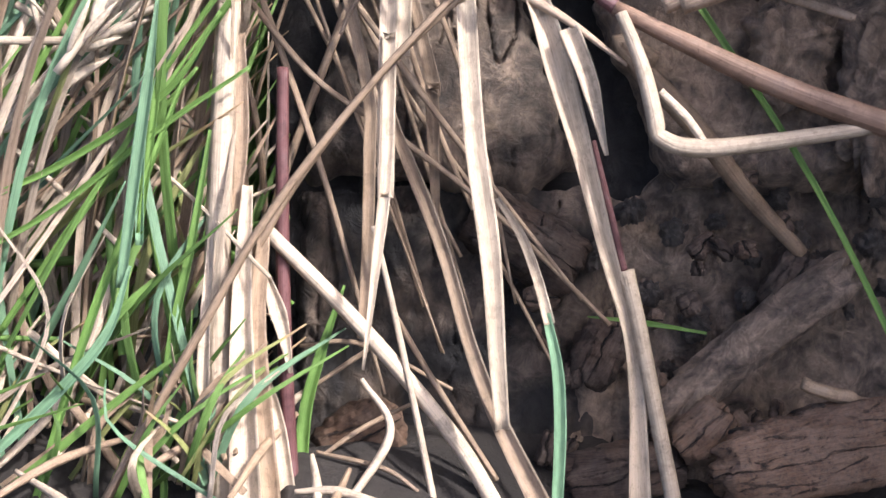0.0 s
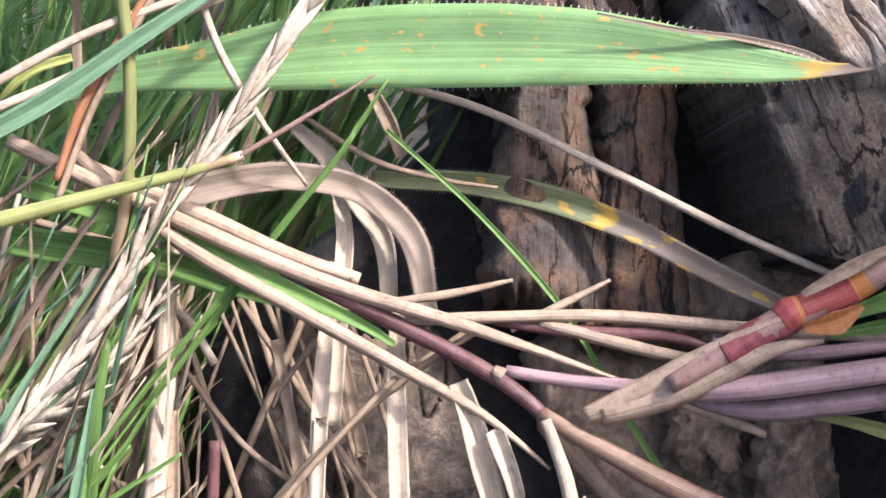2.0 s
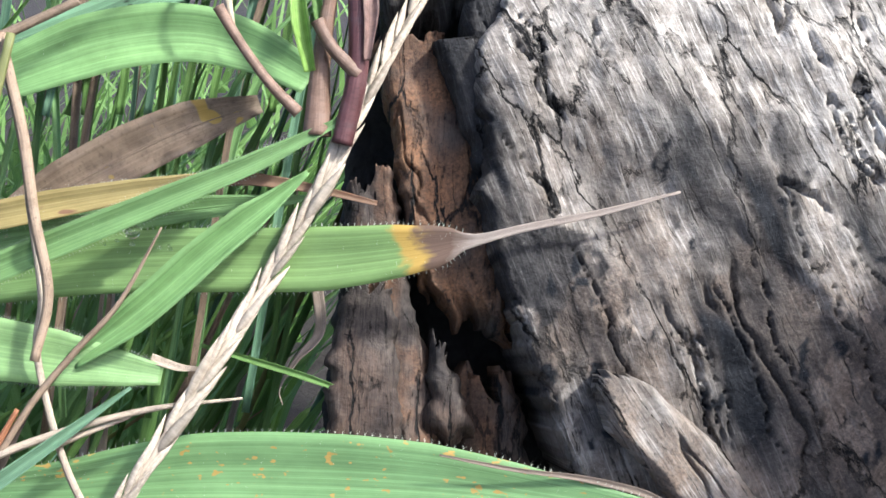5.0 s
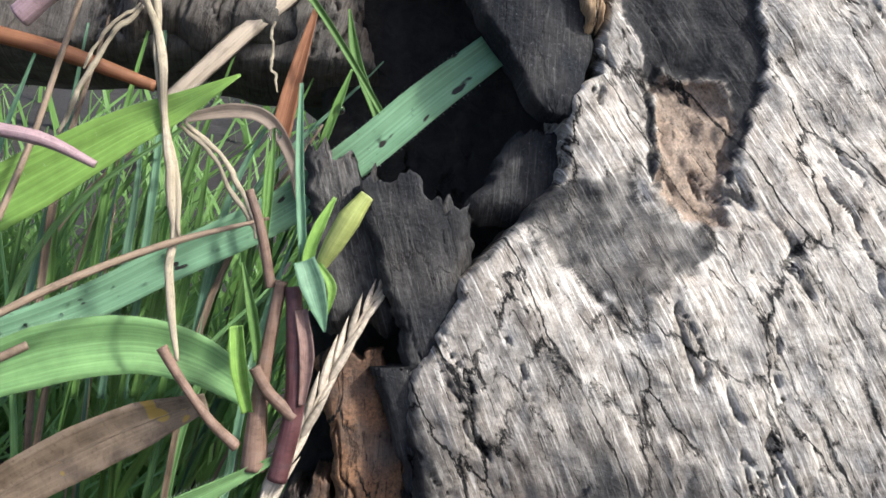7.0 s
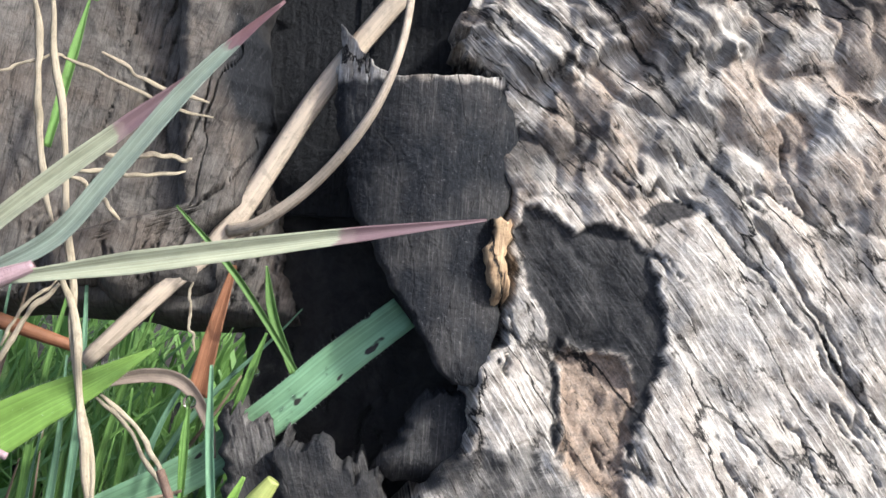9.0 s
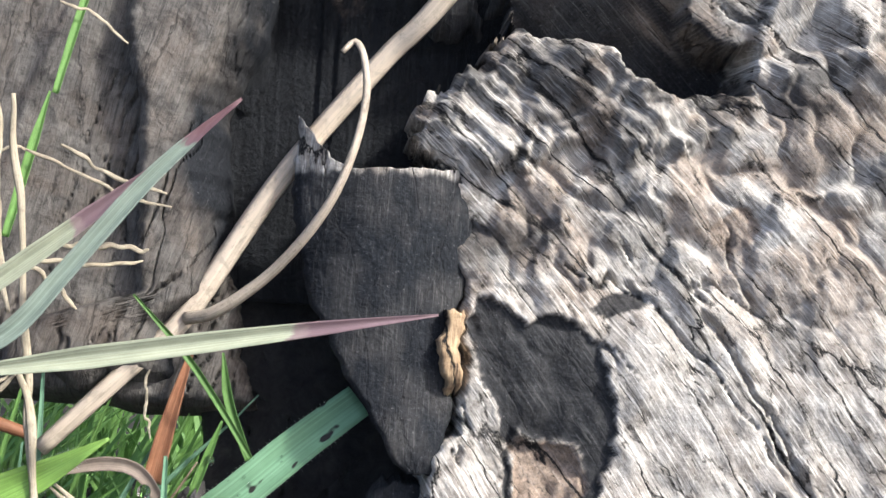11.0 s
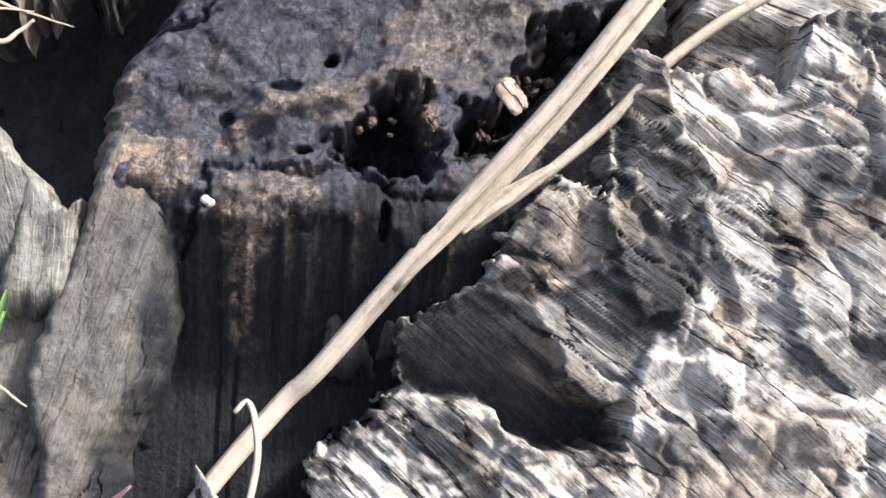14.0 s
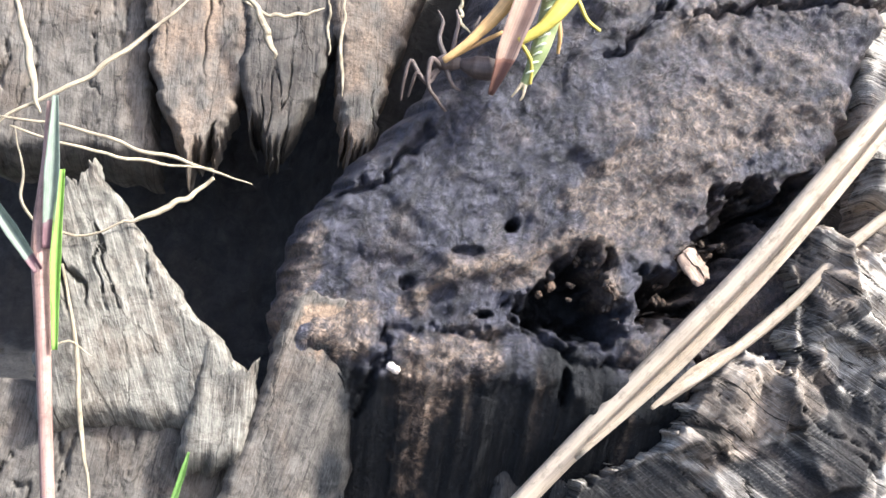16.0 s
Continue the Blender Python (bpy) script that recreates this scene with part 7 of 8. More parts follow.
    for pts, wd in (([(3.1, 177.7, 140.0), (10.4, 170.2, 141.0), (15.4, 163.7, 142.0), (21.1, 155.3, 143.0)], 1.0), ([(15.6, 170.2, 146.0), (17.1, 163.0, 146.0), (20.5, 155.0, 146.0)], 1.4), ([(-4.2, 229.2, 139.4), (-6.0, 221.2, 138.0), (-7.5, 213.6, 137.0), (-9.1, 204.6, 136.0)], 1.2), ([(-10.9, 205.6, 140.0), (-12.9, 194.1, 139.0), (-14.6, 184.4, 138.0)], 1.4),
                    ([(7.0, 151.3, 138.0), (7.0, 143.7, 138.0), (6.6, 134.6, 139.0)], 0.9), ([(7.0, 150.9, 141.0), (6.2, 145.1, 141.0), (6.4, 135.7, 141.0)], 0.9), ([(16.7, 160.7, 141.0), (14.6, 154.2, 141.0), (12.4, 147.0, 141.0)], 1.2), ([(-4.0, 229.6, 136.0), (-4.9, 225.5, 136.0), (-6.1, 221.5, 136.0)], 0.9)):
        lone("green_blade", "thin green grass blade", "grass blade", "ribbon", pts, [0.35, wd, wd, wd * 0.8], BLADE, cup=0.45)


def build_straws():
    t = thing("long_straw", (-8.0, 156.5, 147.0), "long pale dry straw leaning across the stump's mouth", "straw")
    tube("stem", [(-9.5, 154.7, 147.0), (1.7, 166.5, 146.5), (10.0, 175.5, 146.0)] + [(22.3, 196.2, 144.0), (36.2, 214.4, 140.5)] + [(41.5, 219.8, 137.5), (55.8, 237.4, 130.0)] + [(74.1, 259.0, 122.0), (83.6, 272.0, 118.0), (98.8, 292.0, 114.0), (109.8, 306.6, 112.0)], [1.2, 1.5, 1.5, 1.45, 1.6, 1.7, 1.4, 1.2], STRAW, t, n=90, sides=14, ribs=0.06)
    ribbon("split_sheath", [(51.9, 231.7, 129.5), (60.7, 241.3, 126.0)] + [(70.9, 253.0, 122.0), (80.3, 265.0, 117.5), (98.4, 289.8, 112.8)], [0.8, 2.0, 1.6, 1.6, 1.2], STRAW, t, cup=0.5, twist=(10, 30))
    t = thing("hooked_straw", (9.5, 175.1, 145.0), "thin dry straw branch curling into a hook", "straw")
    tube("stem", [(9.8, 174.8, 145.0), (14.8, 176.2, 141.0), (22.4, 182.1, 137.0), (29.1, 190.5, 132.0), (32.4, 198.5, 130.5), (33.7, 206.5, 131.5), (33.1, 212.1, 132.0), (31.7, 214.9, 133.8), (30.0, 213.2, 133.5)], [0.9, 0.8, 0.7, 0.65, 0.55, 0.5, 0.5, 0.35], STRAW, t, n=70)
    t = thing("side_straw", (61.8, 240.5, 124.0), "dry straw with a wide pale sheath", "straw")
    tube("stem", [(62.3, 240.2, 121.5), (70.6, 246.9, 119.5), (79.8, 255.2, 118.0), (88.9, 265.1, 116.0), (100.6, 273.6, 114.0), (120.7, 283.7, 112.0), (133.0, 288.5, 111.0)], [0.5, 0.8, 0.8, 0.75, 0.7, 0.6], STRAW, t, n=60)
    ribbon("sheath", [(60.7, 239.4, 121.5), (66.0, 244.3, 120.0), (72.8, 249.3, 118.6)], [0.6, 2.2, 0.6], STRAW, t, cup=0.5)
    for pts, r in (([(-37.7, 276.5, 140.0), (-28.3, 282.7, 140.0), (-19.6, 288.9, 140.0), (-8.9, 299.8, 140.0)], 0.6), ([(-35.3, 296.9, 139.0), (-32.8, 288.3, 139.0), (-30.3, 278.8, 139.0)], 0.9), ([(-35.5, 277.5, 137.0), (-25.6, 276.6, 137.0), (-15.5, 274.2, 137.0), (-6.1, 272.3, 137.0), (2.1, 269.8, 137.0)], 0.45), ([(-33.5, 275.7, 136.0), (-24.3, 273.3, 136.0), (-13.5, 272.2, 136.0), (-3.5, 271.6, 136.0)], 0.4),
                   ([(-3.4, 270.6, 136.0), (-8.9, 265.9, 136.0), (-16.4, 262.5, 136.0)], 0.7), ([(-16.4, 262.5, 136.0), (-21.6, 260.5, 136.0), (-27.3, 261.3, 136.0), (-30.8, 264.5, 136.0), (-30.9, 269.5, 136.0), (-33.1, 275.7, 136.0)], 0.35), ([(-23.8, 255.5, 134.0), (-21.5, 245.0, 134.0), (-19.3, 233.8, 134.0), (-17.0, 221.2, 134.0)], 0.55), ([(-26.3, 239.8, 133.0), (-22.8, 244.5, 133.0), (-18.5, 242.6, 134.0)], 0.2),
                   ([(-1.6, 300.6, 143.0), (2.1, 298.6, 143.0), (6.5, 298.8, 143.0), (11.4, 300.5, 143.0)], 0.5), ([(-0.8, 301.3, 142.0), (2.3, 296.0, 142.0), (4.4, 291.1, 142.0)], 0.9), ([(12.1, 302.6, 142.0), (12.3, 297.0, 142.0), (12.5, 292.3, 142.0)], 0.35), ([(14.8, 302.8, 142.0), (14.5, 294.4, 142.0), (15.3, 285.7, 142.0)], 0.45), ([(32.0, 300.4, 130.0), (31.8, 295.9, 130.0), (33.2, 294.3, 130.0)], 0.5)):
        t = thing("dry_rootlet", pts[0], "pale crinkled dry grass awn", "dry grass", "pale awns")
        tube("fibre", pts, [r * 0.35, r * 0.55, r * 0.65, r * 0.2], WHITE_STRAW, t, n=44, wobble=0.3)
    t = thing("young_stem", (-22.5, 221.3, 130.0), "reddish and green young grass stem", "grass stem")
    tube("stem", [(-26.9, 278.4, 129.0), (-26.4, 268.6, 129.5), (-26.6, 258.9, 130.0), (-25.3, 247.7, 130.0), (-23.8, 235.2, 130.0), (-22.1, 221.3, 130.0)], [0.4, 1.1, 1.3, 1.1, 1.0, 1.0], PINK_STEM, t, sides=10)
    ribbon("sheath", [(-26.0, 279.2, 128.5), (-25.4, 268.5, 128.5), (-25.2, 257.2, 128.8)], [0.8, 2.2, 1.4], PURPLE_GREEN, t, cup=0.5)
    ribbon("sheath", [(-34.9, 265.4, 129.0), (-29.6, 258.6, 129.0), (-26.1, 254.0, 129.0)], [1.4, 2.0, 1.4], PURPLE_GREEN, t, cup=0.5)
    ribbon("sheath", [(-24.2, 268.6, 128.6), (-23.8, 255.7, 128.6), (-22.9, 243.1, 128.8)], [1.0, 1.6, 0.8], LEAF_BRIGHT, t, cup=0.5)


def build_animals():
    """A grasshopper resting on the burnt top, and a spider before it."""
    t = thing("grasshopper", (40.2, 292.2, 121.0), "brown and yellow-green grasshopper resting on the burnt wood", "grasshopper")
    tube("body", [(44.7, 306.9, 118.0), (44.1, 298.7, 119.0), (42.9, 292.1, 120.0), (41.6, 287.7, 121.0), (40.2, 284.2, 122.5)], [1.6, 1.9, 1.7, 1.3, 0.5], HOPPER_BODY, t, sides=14, ribs=0.0, label="green and whitish ringed abdomen")
    tube("cercus", [(40.2, 285.0, 121.6), (39.2, 283.5, 121.8), (38.7, 282.9, 122.0)], [0.3, 0.2, 0.1], WHITE_STRAW, t)
    tube("cercus", [(40.6, 284.8, 121.6), (40.4, 283.2, 121.8), (40.0, 282.5, 122.0)], [0.3, 0.2, 0.1], WHITE_STRAW, t)
    ribbon("wing", [(41.5, 305.9, 116.5), (39.8, 297.1, 118.0), (37.9, 290.7, 119.6), (36.7, 286.4, 120.8), (35.7, 283.1, 122.5)], [3.0, 3.8, 3.6, 3.0, 0.8], HOPPER_WING, t, cup=0.5, label="folded brown wing with fine veins", thick=0.2)
    femur = tube("hind_femur", [(47.3, 300.0, 117.0), (45.0, 295.9, 117.4), (42.4, 292.7, 118.0), (40.2, 291.0, 118.6), (38.9, 290.3, 119.0)], [1.0, 1.35, 1.2, 0.8, 0.6], HOPPER_LEG, t, sides=12, flat=0.7, label="yellow-green thick hind thigh")
    tube("shin", [(39.0, 290.5, 119.0), (41.0, 287.8, 120.0), (41.3, 284.9, 121.5)], [0.35, 0.3, 0.25], HOPPER_LEG, femur)
    femur = tube("hind_femur", [(39.4, 299.9, 119.0), (36.5, 295.3, 120.0), (32.8, 291.0, 121.0), (29.8, 288.4, 122.0), (28.7, 287.6, 122.6)], [1.0, 1.1, 0.95, 0.65, 0.5], HOPPER_LEG_TAN, t, sides=12, flat=0.7, label="orange-tan hind thigh")
    tube("shin", [(29.1, 287.8, 122.6), (32.2, 289.7, 122.4), (37.0, 292.4, 122.0)], [0.4, 0.35, 0.3], HOPPER_LEG_TAN, femur)
    tube("foreleg", [(45.7, 299.7, 119.0), (47.6, 297.1, 119.5), (49.0, 294.8, 120.0), (51.2, 293.6, 121.0)], [0.45, 0.35, 0.3, 0.25], HOPPER_LEG, t)
    tube("foreleg", [(44.2, 296.2, 119.0), (45.1, 292.3, 120.0), (45.2, 289.8, 121.5)], [0.4, 0.35, 0.25], HOPPER_LEG_TAN, t)
    for n in range(9):
        q = 0.12 + 0.09 * n
        line = spline([(44.1, 298.7, 119.0), (42.9, 292.1, 120.0), (41.6, 287.7, 121.0), (40.2, 284.2, 122.5)], 60)
        c = line[int(q * 59)]
        r = 1.95 - 0.12 * n
        tube("ring", [(c[0] - r * 0.75, c[1] - r * 0.35, c[2] - 0.7 * r), (c[0], c[1], c[2] - 1.02 * r), (c[0] + r * 0.75, c[1] + r * 0.35, c[2] - 0.7 * r)], [0.10, 0.22, 0.10], HOPPER_RING, t, n=8, sides=5)
    t = thing("spider", (31.1, 287.6, 125.0), "brown hairy spider crouching beside the grasshopper", "spider")
    tube("abdomen", [(31.4, 288.0, 124.5), (33.0, 287.5, 124.0), (35.5, 287.3, 123.6), (37.5, 288.3, 123.6)], [0.7, 1.7, 1.8, 0.6], SPIDER, t, sides=14)
    tube("head", [(27.6, 287.4, 125.4), (28.7, 287.9, 125.0), (30.2, 288.1, 124.8), (31.8, 287.9, 124.6)], [0.5, 1.2, 1.3, 0.7], SPIDER, t, sides=12)
    for pts in ([(28.2, 286.8, 125.0), (26.0, 285.2, 124.6), (24.1, 287.6, 124.0), (23.3, 284.8, 124.6), (23.1, 282.1, 126.0)], [(28.2, 286.8, 125.0), (26.7, 284.7, 124.6), (25.1, 285.9, 124.0), (24.5, 284.3, 124.8), (24.1, 282.7, 126.0)], [(28.5, 287.3, 124.6), (27.0, 287.9, 123.6), (26.8, 284.2, 124.0), (28.2, 282.5, 125.0), (29.8, 281.1, 126.5)],
                [(29.3, 288.6, 125.0), (28.2, 291.4, 125.0), (28.7, 294.4, 126.0), (28.0, 296.4, 127.0)], [(30.2, 288.7, 125.0), (30.5, 291.7, 125.0), (31.0, 294.6, 126.0), (30.7, 296.8, 127.0)], [(30.2, 288.7, 125.0), (32.5, 290.9, 124.6), (33.3, 293.6, 125.0), (34.2, 295.8, 126.0)], [(29.4, 287.1, 125.0), (30.4, 284.8, 125.0), (31.8, 284.3, 126.0)]):
        leg = tube("leg", pts, [0.45, 0.4, 0.32, 0.26, 0.16], SPIDER, t, n=36, sides=7)


def spikelet_mesh():
    """One pale grass spikelet, 6 mm long, pointed, with a husk's fold."""
    n, m = 9, 6
    t = np.linspace(0, 1, n)[:, None]
    r = 0.62 * np.sin(np.pi * t**0.75) ** 0.9 + 0.02
    a = np.arange(m)[None] * 2 * np.pi / m
    p = np.stack([r * np.cos(a), r * 0.7 * np.sin(a), t * 6 + 0 * a], -1).reshape(-1, 3) / 1000
    i = np.arange(n * m).reshape(n, m)
    j = np.roll(i, -1, axis=1)
    me = bpy.data.meshes.new("spikelet")
    me.from_pydata(p, [], np.stack([i[:-1], j[:-1], j[1:], i[1:]], -1).reshape(-1, 4).tolist() + [i[0, ::-1].tolist(), i[-1].tolist()])
    lay = me.uv_layers.new(name="blade")
    idx = np.zeros(len(me.loops), np.int32)
    me.loops.foreach_get("vertex_index", idx)
    uv = np.stack([np.tile(np.arange(m) / m, (n, 1)), np.tile(t, (1, m))], -1).reshape(-1, 2)
    lay.data.foreach_set("uv", uv[idx].astype(np.float32).ravel())
    me.polygons.foreach_set("use_smooth", np.ones(len(me.polygons), bool))
    me.materials.append(SPIKE)
    return me


def build_spikes():
    seed_mesh = spikelet_mesh()
    rng = np.random.default_rng(11)

    def spike(label, pts, count, size, spread):
        t = thing("seed_spike", pts[-1], label, "seed head")
        tube("rachis", pts, [0.25, 0.4, 0.45, 0.5], SPIKE, t, n=80)
        line = spline(pts, count + 2)
        along, side, front = frames_along(line, (0, 0, -1))
        for k in range(1, count + 1):
            sgn = 1 if k % 2 else -1
            way = -along[k] + side[k] * sgn * spread * rng.uniform(0.5, 1.2) + front[k] * rng.uniform(-0.1, 0.25)
            way /= np.linalg.norm(way)
            s = size * rng.uniform(0.8, 1.15) * (0.55 + 0.45 * min(1, k / 8))
            ob = new("spikelet", seed_mesh)
            ob.parent = t
            p = (line[k] + side[k] * sgn * 0.15 + front[k] * 0.15 - np.array(t["base"])) / 1000
            turn = Vector((way[0], way[2], way[1])).to_track_quat("Z", "Y").to_matrix().to_4x4()
            ob.matrix_local = Matrix.Translation((p[0], p[2], p[1])) @ turn @ pose(0, 0, 0, 0, 0, rng.uniform(0, 360)) @ Matrix.Diagonal((s, s, s * 1.25, 1))

    spike("long twisted pale seed spike leaning across the leaves", [(24.0, 134.4, 139.0), (18.4, 123.2, 137.0)] + [(13.1, 111.1, 133.0), (8.1, 99.5, 131.5), (2.5, 89.0, 131.0)] + [(-0.3, 83.6, 129.5), (-5.2, 75.5, 129.0), (-12.9, 62.4, 129.0), (-18.2, 54.0, 129.0)] + [(-24.8, 44.3, 129.5), (-31.7, 31.8, 130.0), (-41.3, 18.8, 130.0)], 66, 1.05, 0.17)
    spike("pale seed spike with open husks", [(-24.2, 37.5, 133.0), (-28.3, 31.1, 133.0), (-33.9, 25.4, 133.0), (-43.2, 20.1, 134.0)], 14, 0.8, 0.28)
    spike("bleached feathery seed spike in the grass", [(-30.6, 32.9, 136.0), (-35.6, 26.6, 136.0), (-41.3, 20.3, 136.0), (-51.4, 11.4, 136.0)], 26, 1.0, 0.25)


def build_thicket():
    """The tangle of green and dry blades beside the stump."""
    rng = np.random.default_rng(21)
    mats = [BLADE, BLADE, STRAW, OLD_STRAW, STRAW, BLUE_BLADE, FADED, OLD_STRAW]
    foot = lambda w: (0.4226 * w - 80) / 0.9063 + 2
    for n in range(34):
        w = rng.uniform(137, 168)
        u0 = rng.uniform(-80, -30)
        base = (u0, foot(w), w)
        t = thing("grass_tuft", base, "tangled tuft of thin green and dry grass blades", "grass tuft", "grass tufts beside the stump")
        for k in range(9):
            mat = mats[rng.integers(len(mats))]
            hgt = rng.uniform(22, 78)
            lean_ = min(rng.normal(0.42, 0.36) * hgt, -21 - u0 + rng.uniform(-5, 2))
            top = (u0 + lean_, base[1] + hgt, w + rng.normal(-4, 6))
            midp = (u0 + lean_ * 0.42 + rng.normal(0, 3), base[1] + hgt * 0.55, w + rng.normal(-3, 3))
            start = (u0 + rng.normal(0, 3), base[1], w + rng.normal(0, 3))
            wd = rng.uniform(0.5, 1.2)
            ribbon("blade", [start, midp, top], [wd, wd, wd * 0.9, 0.2], mat, t, cup=0.5, n=14, m=3, twist=(rng.uniform(-60, 60), rng.uniform(-60, 60)))
    for n in range(12):
        w, u0 = rng.uniform(122, 137), rng.uniform(-66, -26)
        base = (u0, foot(w), w)
        t = thing("grass_tuft", base, "low tuft of short green and dry blades", "grass tuft", "low tufts at the stump's foot")
        for k in range(8):
            hgt = rng.uniform(6, 17)
            lean_ = hgt * rng.normal(0.3, 0.6)
            wd = rng.uniform(0.5, 1.0)
            ribbon("blade", [(u0 + rng.normal(0, 3), base[1] - 1, w + rng.normal(0, 2)), (u0 + lean_ * 0.4, base[1] + hgt * 0.6, w + rng.normal(0, 2)), (u0 + lean_, base[1] + hgt, w + rng.normal(0, 3))], [wd, wd, 0.2], mats[rng.integers(len(mats))], t, cup=0.5, n=10, m=3, twist=(rng.uniform(-60, 60), rng.uniform(-60, 60)))
    # grass further up, in the shade behind the broad leaves
    for n in range(13):
        w = rng.uniform(160, 205)
        u0 = rng.uniform(-72, -12)
        v0 = rng.uniform(20, 95)
        base = (u0, foot(w), w)
        t = thing("grass_tuft", base, "tuft of green grass leaning in the shade", "grass tuft", "grass tufts behind the leaves")
        for k in range(6):
            mat = mats[rng.integers(len(mats)) if k > 2 else 0]
            lean_ = rng.normal(26, 26)
            top = (u0 + lean_, v0 + rng.uniform(20, 60), w + rng.normal(-6, 8))
            midp = (u0 + lean_ * 0.35 + rng.normal(0, 6), (base[1] + top[1]) / 2 + rng.normal(0, 6), w + rng.normal(-3, 3))
            wd = rng.uniform(0.7, 2.2)
            ribbon("blade", [(u0 + rng.normal(0, 4), base[1], w), midp, top], [wd, wd, wd * 0.9, 0.2], mat, t, cup=0.4, n=16, m=3, twist=(rng.uniform(-50, 50), rng.uniform(-50, 50)))
    # blades fanning out before the inner boards
    for n in range(20):
        u0, w = rng.uniform(-46, 2), rng.uniform(149, 156)
        v0 = rng.uniform(92, 112)
        rise = rng.uniform(30, 62)
        top = (u0 + rise * rng.normal(0.30, 0.28), v0 + rise, w - rng.uniform(1, 5))
        wd = rng.uniform(0.7, 1.5)
        lone("green_blade", "green grass blade rising before the boards", "grass blade", "ribbon", [(u0, v0 - 24, w + 6), (u0 + (top[0] - u0) * 0.35 + rng.normal(0, 1.5), (v0 + top[1]) / 2, w), top], [wd, wd, wd, 0.25], [BLADE, BLADE, LEAF_SMOOTH, OLD_STRAW, BLUE_BLADE][n % 5],
             group="blades before the boards", cup=0.45, n=18, twist=(rng.uniform(-40, 40), rng.uniform(-40, 40)))
    # dry stalks hanging behind the sheathed stem
    for n in range(13):
        u0, v0, w = rng.uniform(-26, -4), rng.uniform(36, 44), rng.uniform(141, 149)
        drop, r = rng.uniform(40, 70), rng.uniform(0.2, 0.5)
        du = drop * rng.normal(0.18, 0.30)
        p2 = (min(u0 + du, 16), v0 - drop, w + rng.uniform(-1, 1))
        lone("dry_stalk", "slender dry stalk hanging among the stems", "dry grass", "tube", [(u0, v0, w), ((u0 + p2[0]) / 2 + rng.normal(0, 1.5), v0 - drop / 2, w + rng.uniform(-1, 1)), p2], [r, r, r * 0.5], OLD_STRAW, group="hanging stalks", n=16, sides=6)
    # loose dry stalks in the tangle
    for n in range(46):
        u0, v0, w = rng.uniform(-58, -24), rng.uniform(-30, 45), rng.uniform(134, 150)
        a, ln = rng.uniform(0, 2 * math.pi), rng.uniform(8, 24)
        p0 = (u0 - math.cos(a) * ln, v0 - math.sin(a) * ln, w + rng.normal(0, 3))
        p1 = (u0 + rng.normal(0, 2), v0 + rng.normal(0, 2), w)
        if u0 + abs(math.cos(a)) * ln > -14:
            ln *= 0.45
            p0 = (u0 - math.cos(a) * ln, v0 - math.sin(a) * ln, w)
        p2 = (u0 + math.cos(a) * ln, v0 + math.sin(a) * ln, w + rng.normal(0, 3))
        r = rng.uniform(0.2, 0.6)
        lone("dry_stalk", "loose dry stalk in the tangled grass", "dry grass", "tube", [p0, p1, p2], [r, r, r * 0.5], [STRAW, OLD_STRAW, STRAW, BLADE][n % 4], group="loose stalks in the tangle", n=14, sides=6)
    for pts, wd, mat in (([(-30.7, 26.8, 131.0), (-31.7, 17.7, 131.0), (-33.1, 7.4, 131.0), (-34.6, -4.2, 131.0)], 1.3, BLUE_BLADE), ([(-33.4, -1.8, 130.0), (-35.8, -9.0, 130.0), (-41.3, -15.6, 130.0), (-49.7, -23.5, 130.0)], 1.2, BLUE_BLADE), ([(-28.3, 18.6, 133.0), (-34.2, 3.1, 133.0), (-39.1, -9.8, 133.0), (-44.7, -28.3, 133.0)], 1.0, BLADE), ([(-25.6, 13.1, 134.0), (-27.6, 0.7, 134.0), (-30.1, -12.4, 134.0), (-30.7, -28.6, 134.0)], 1.0, BLADE),
                         ([(-24.1, 25.8, 132.0), (-29.9, 17.4, 133.0), (-40.7, 10.0, 134.0), (-51.3, 5.0, 134.0)], 0.8, BLADE), ([(-21.2, 19.8, 133.0), (-31.1, 13.0, 133.0), (-42.6, 4.4, 134.0), (-51.3, -0.6, 134.0)], 0.7, BLADE), ([(-27.4, 20.3, 136.0), (-38.1, 7.0, 136.0), (-49.5, -9.4, 136.0)], 0.9, BLADE), ([(-30.7, -15.8, 131.0), (-33.7, -21.8, 131.0), (-36.7, -27.9, 131.0)], 0.9, YELLOW_BUD),
                         ([(-27.7, 56.9, 132.0), (-28.3, 47.9, 132.0), (-29.6, 35.3, 133.0), (-30.9, 20.2, 133.0), (-33.1, 1.7, 133.0)], 0.9, BLADE), ([(-3.0, 56.0, 131.0), (-9.8, 46.5, 132.0), (-16.6, 38.2, 133.0), (-25.2, 27.3, 134.0), (-33.1, 16.4, 135.0)], 0.7, BLADE), ([(-29.4, 29.0, 133.0), (-31.5, 20.2, 133.0), (-32.9, 11.5, 133.0), (-33.1, 0.4, 133.0)], 1.1, BLUE_BLADE), ([(-42.1, 58.2, 130.0), (-38.5, 61.5, 130.0), (-34.6, 63.4, 131.0)], 1.2, YELLOW_BUD)):
        lone("green_blade", "long thin green grass blade in the tangle", "grass blade", "ribbon", pts, [0.4, wd, wd, wd * 0.8], mat, group="long blades in the tangle", cup=0.5)


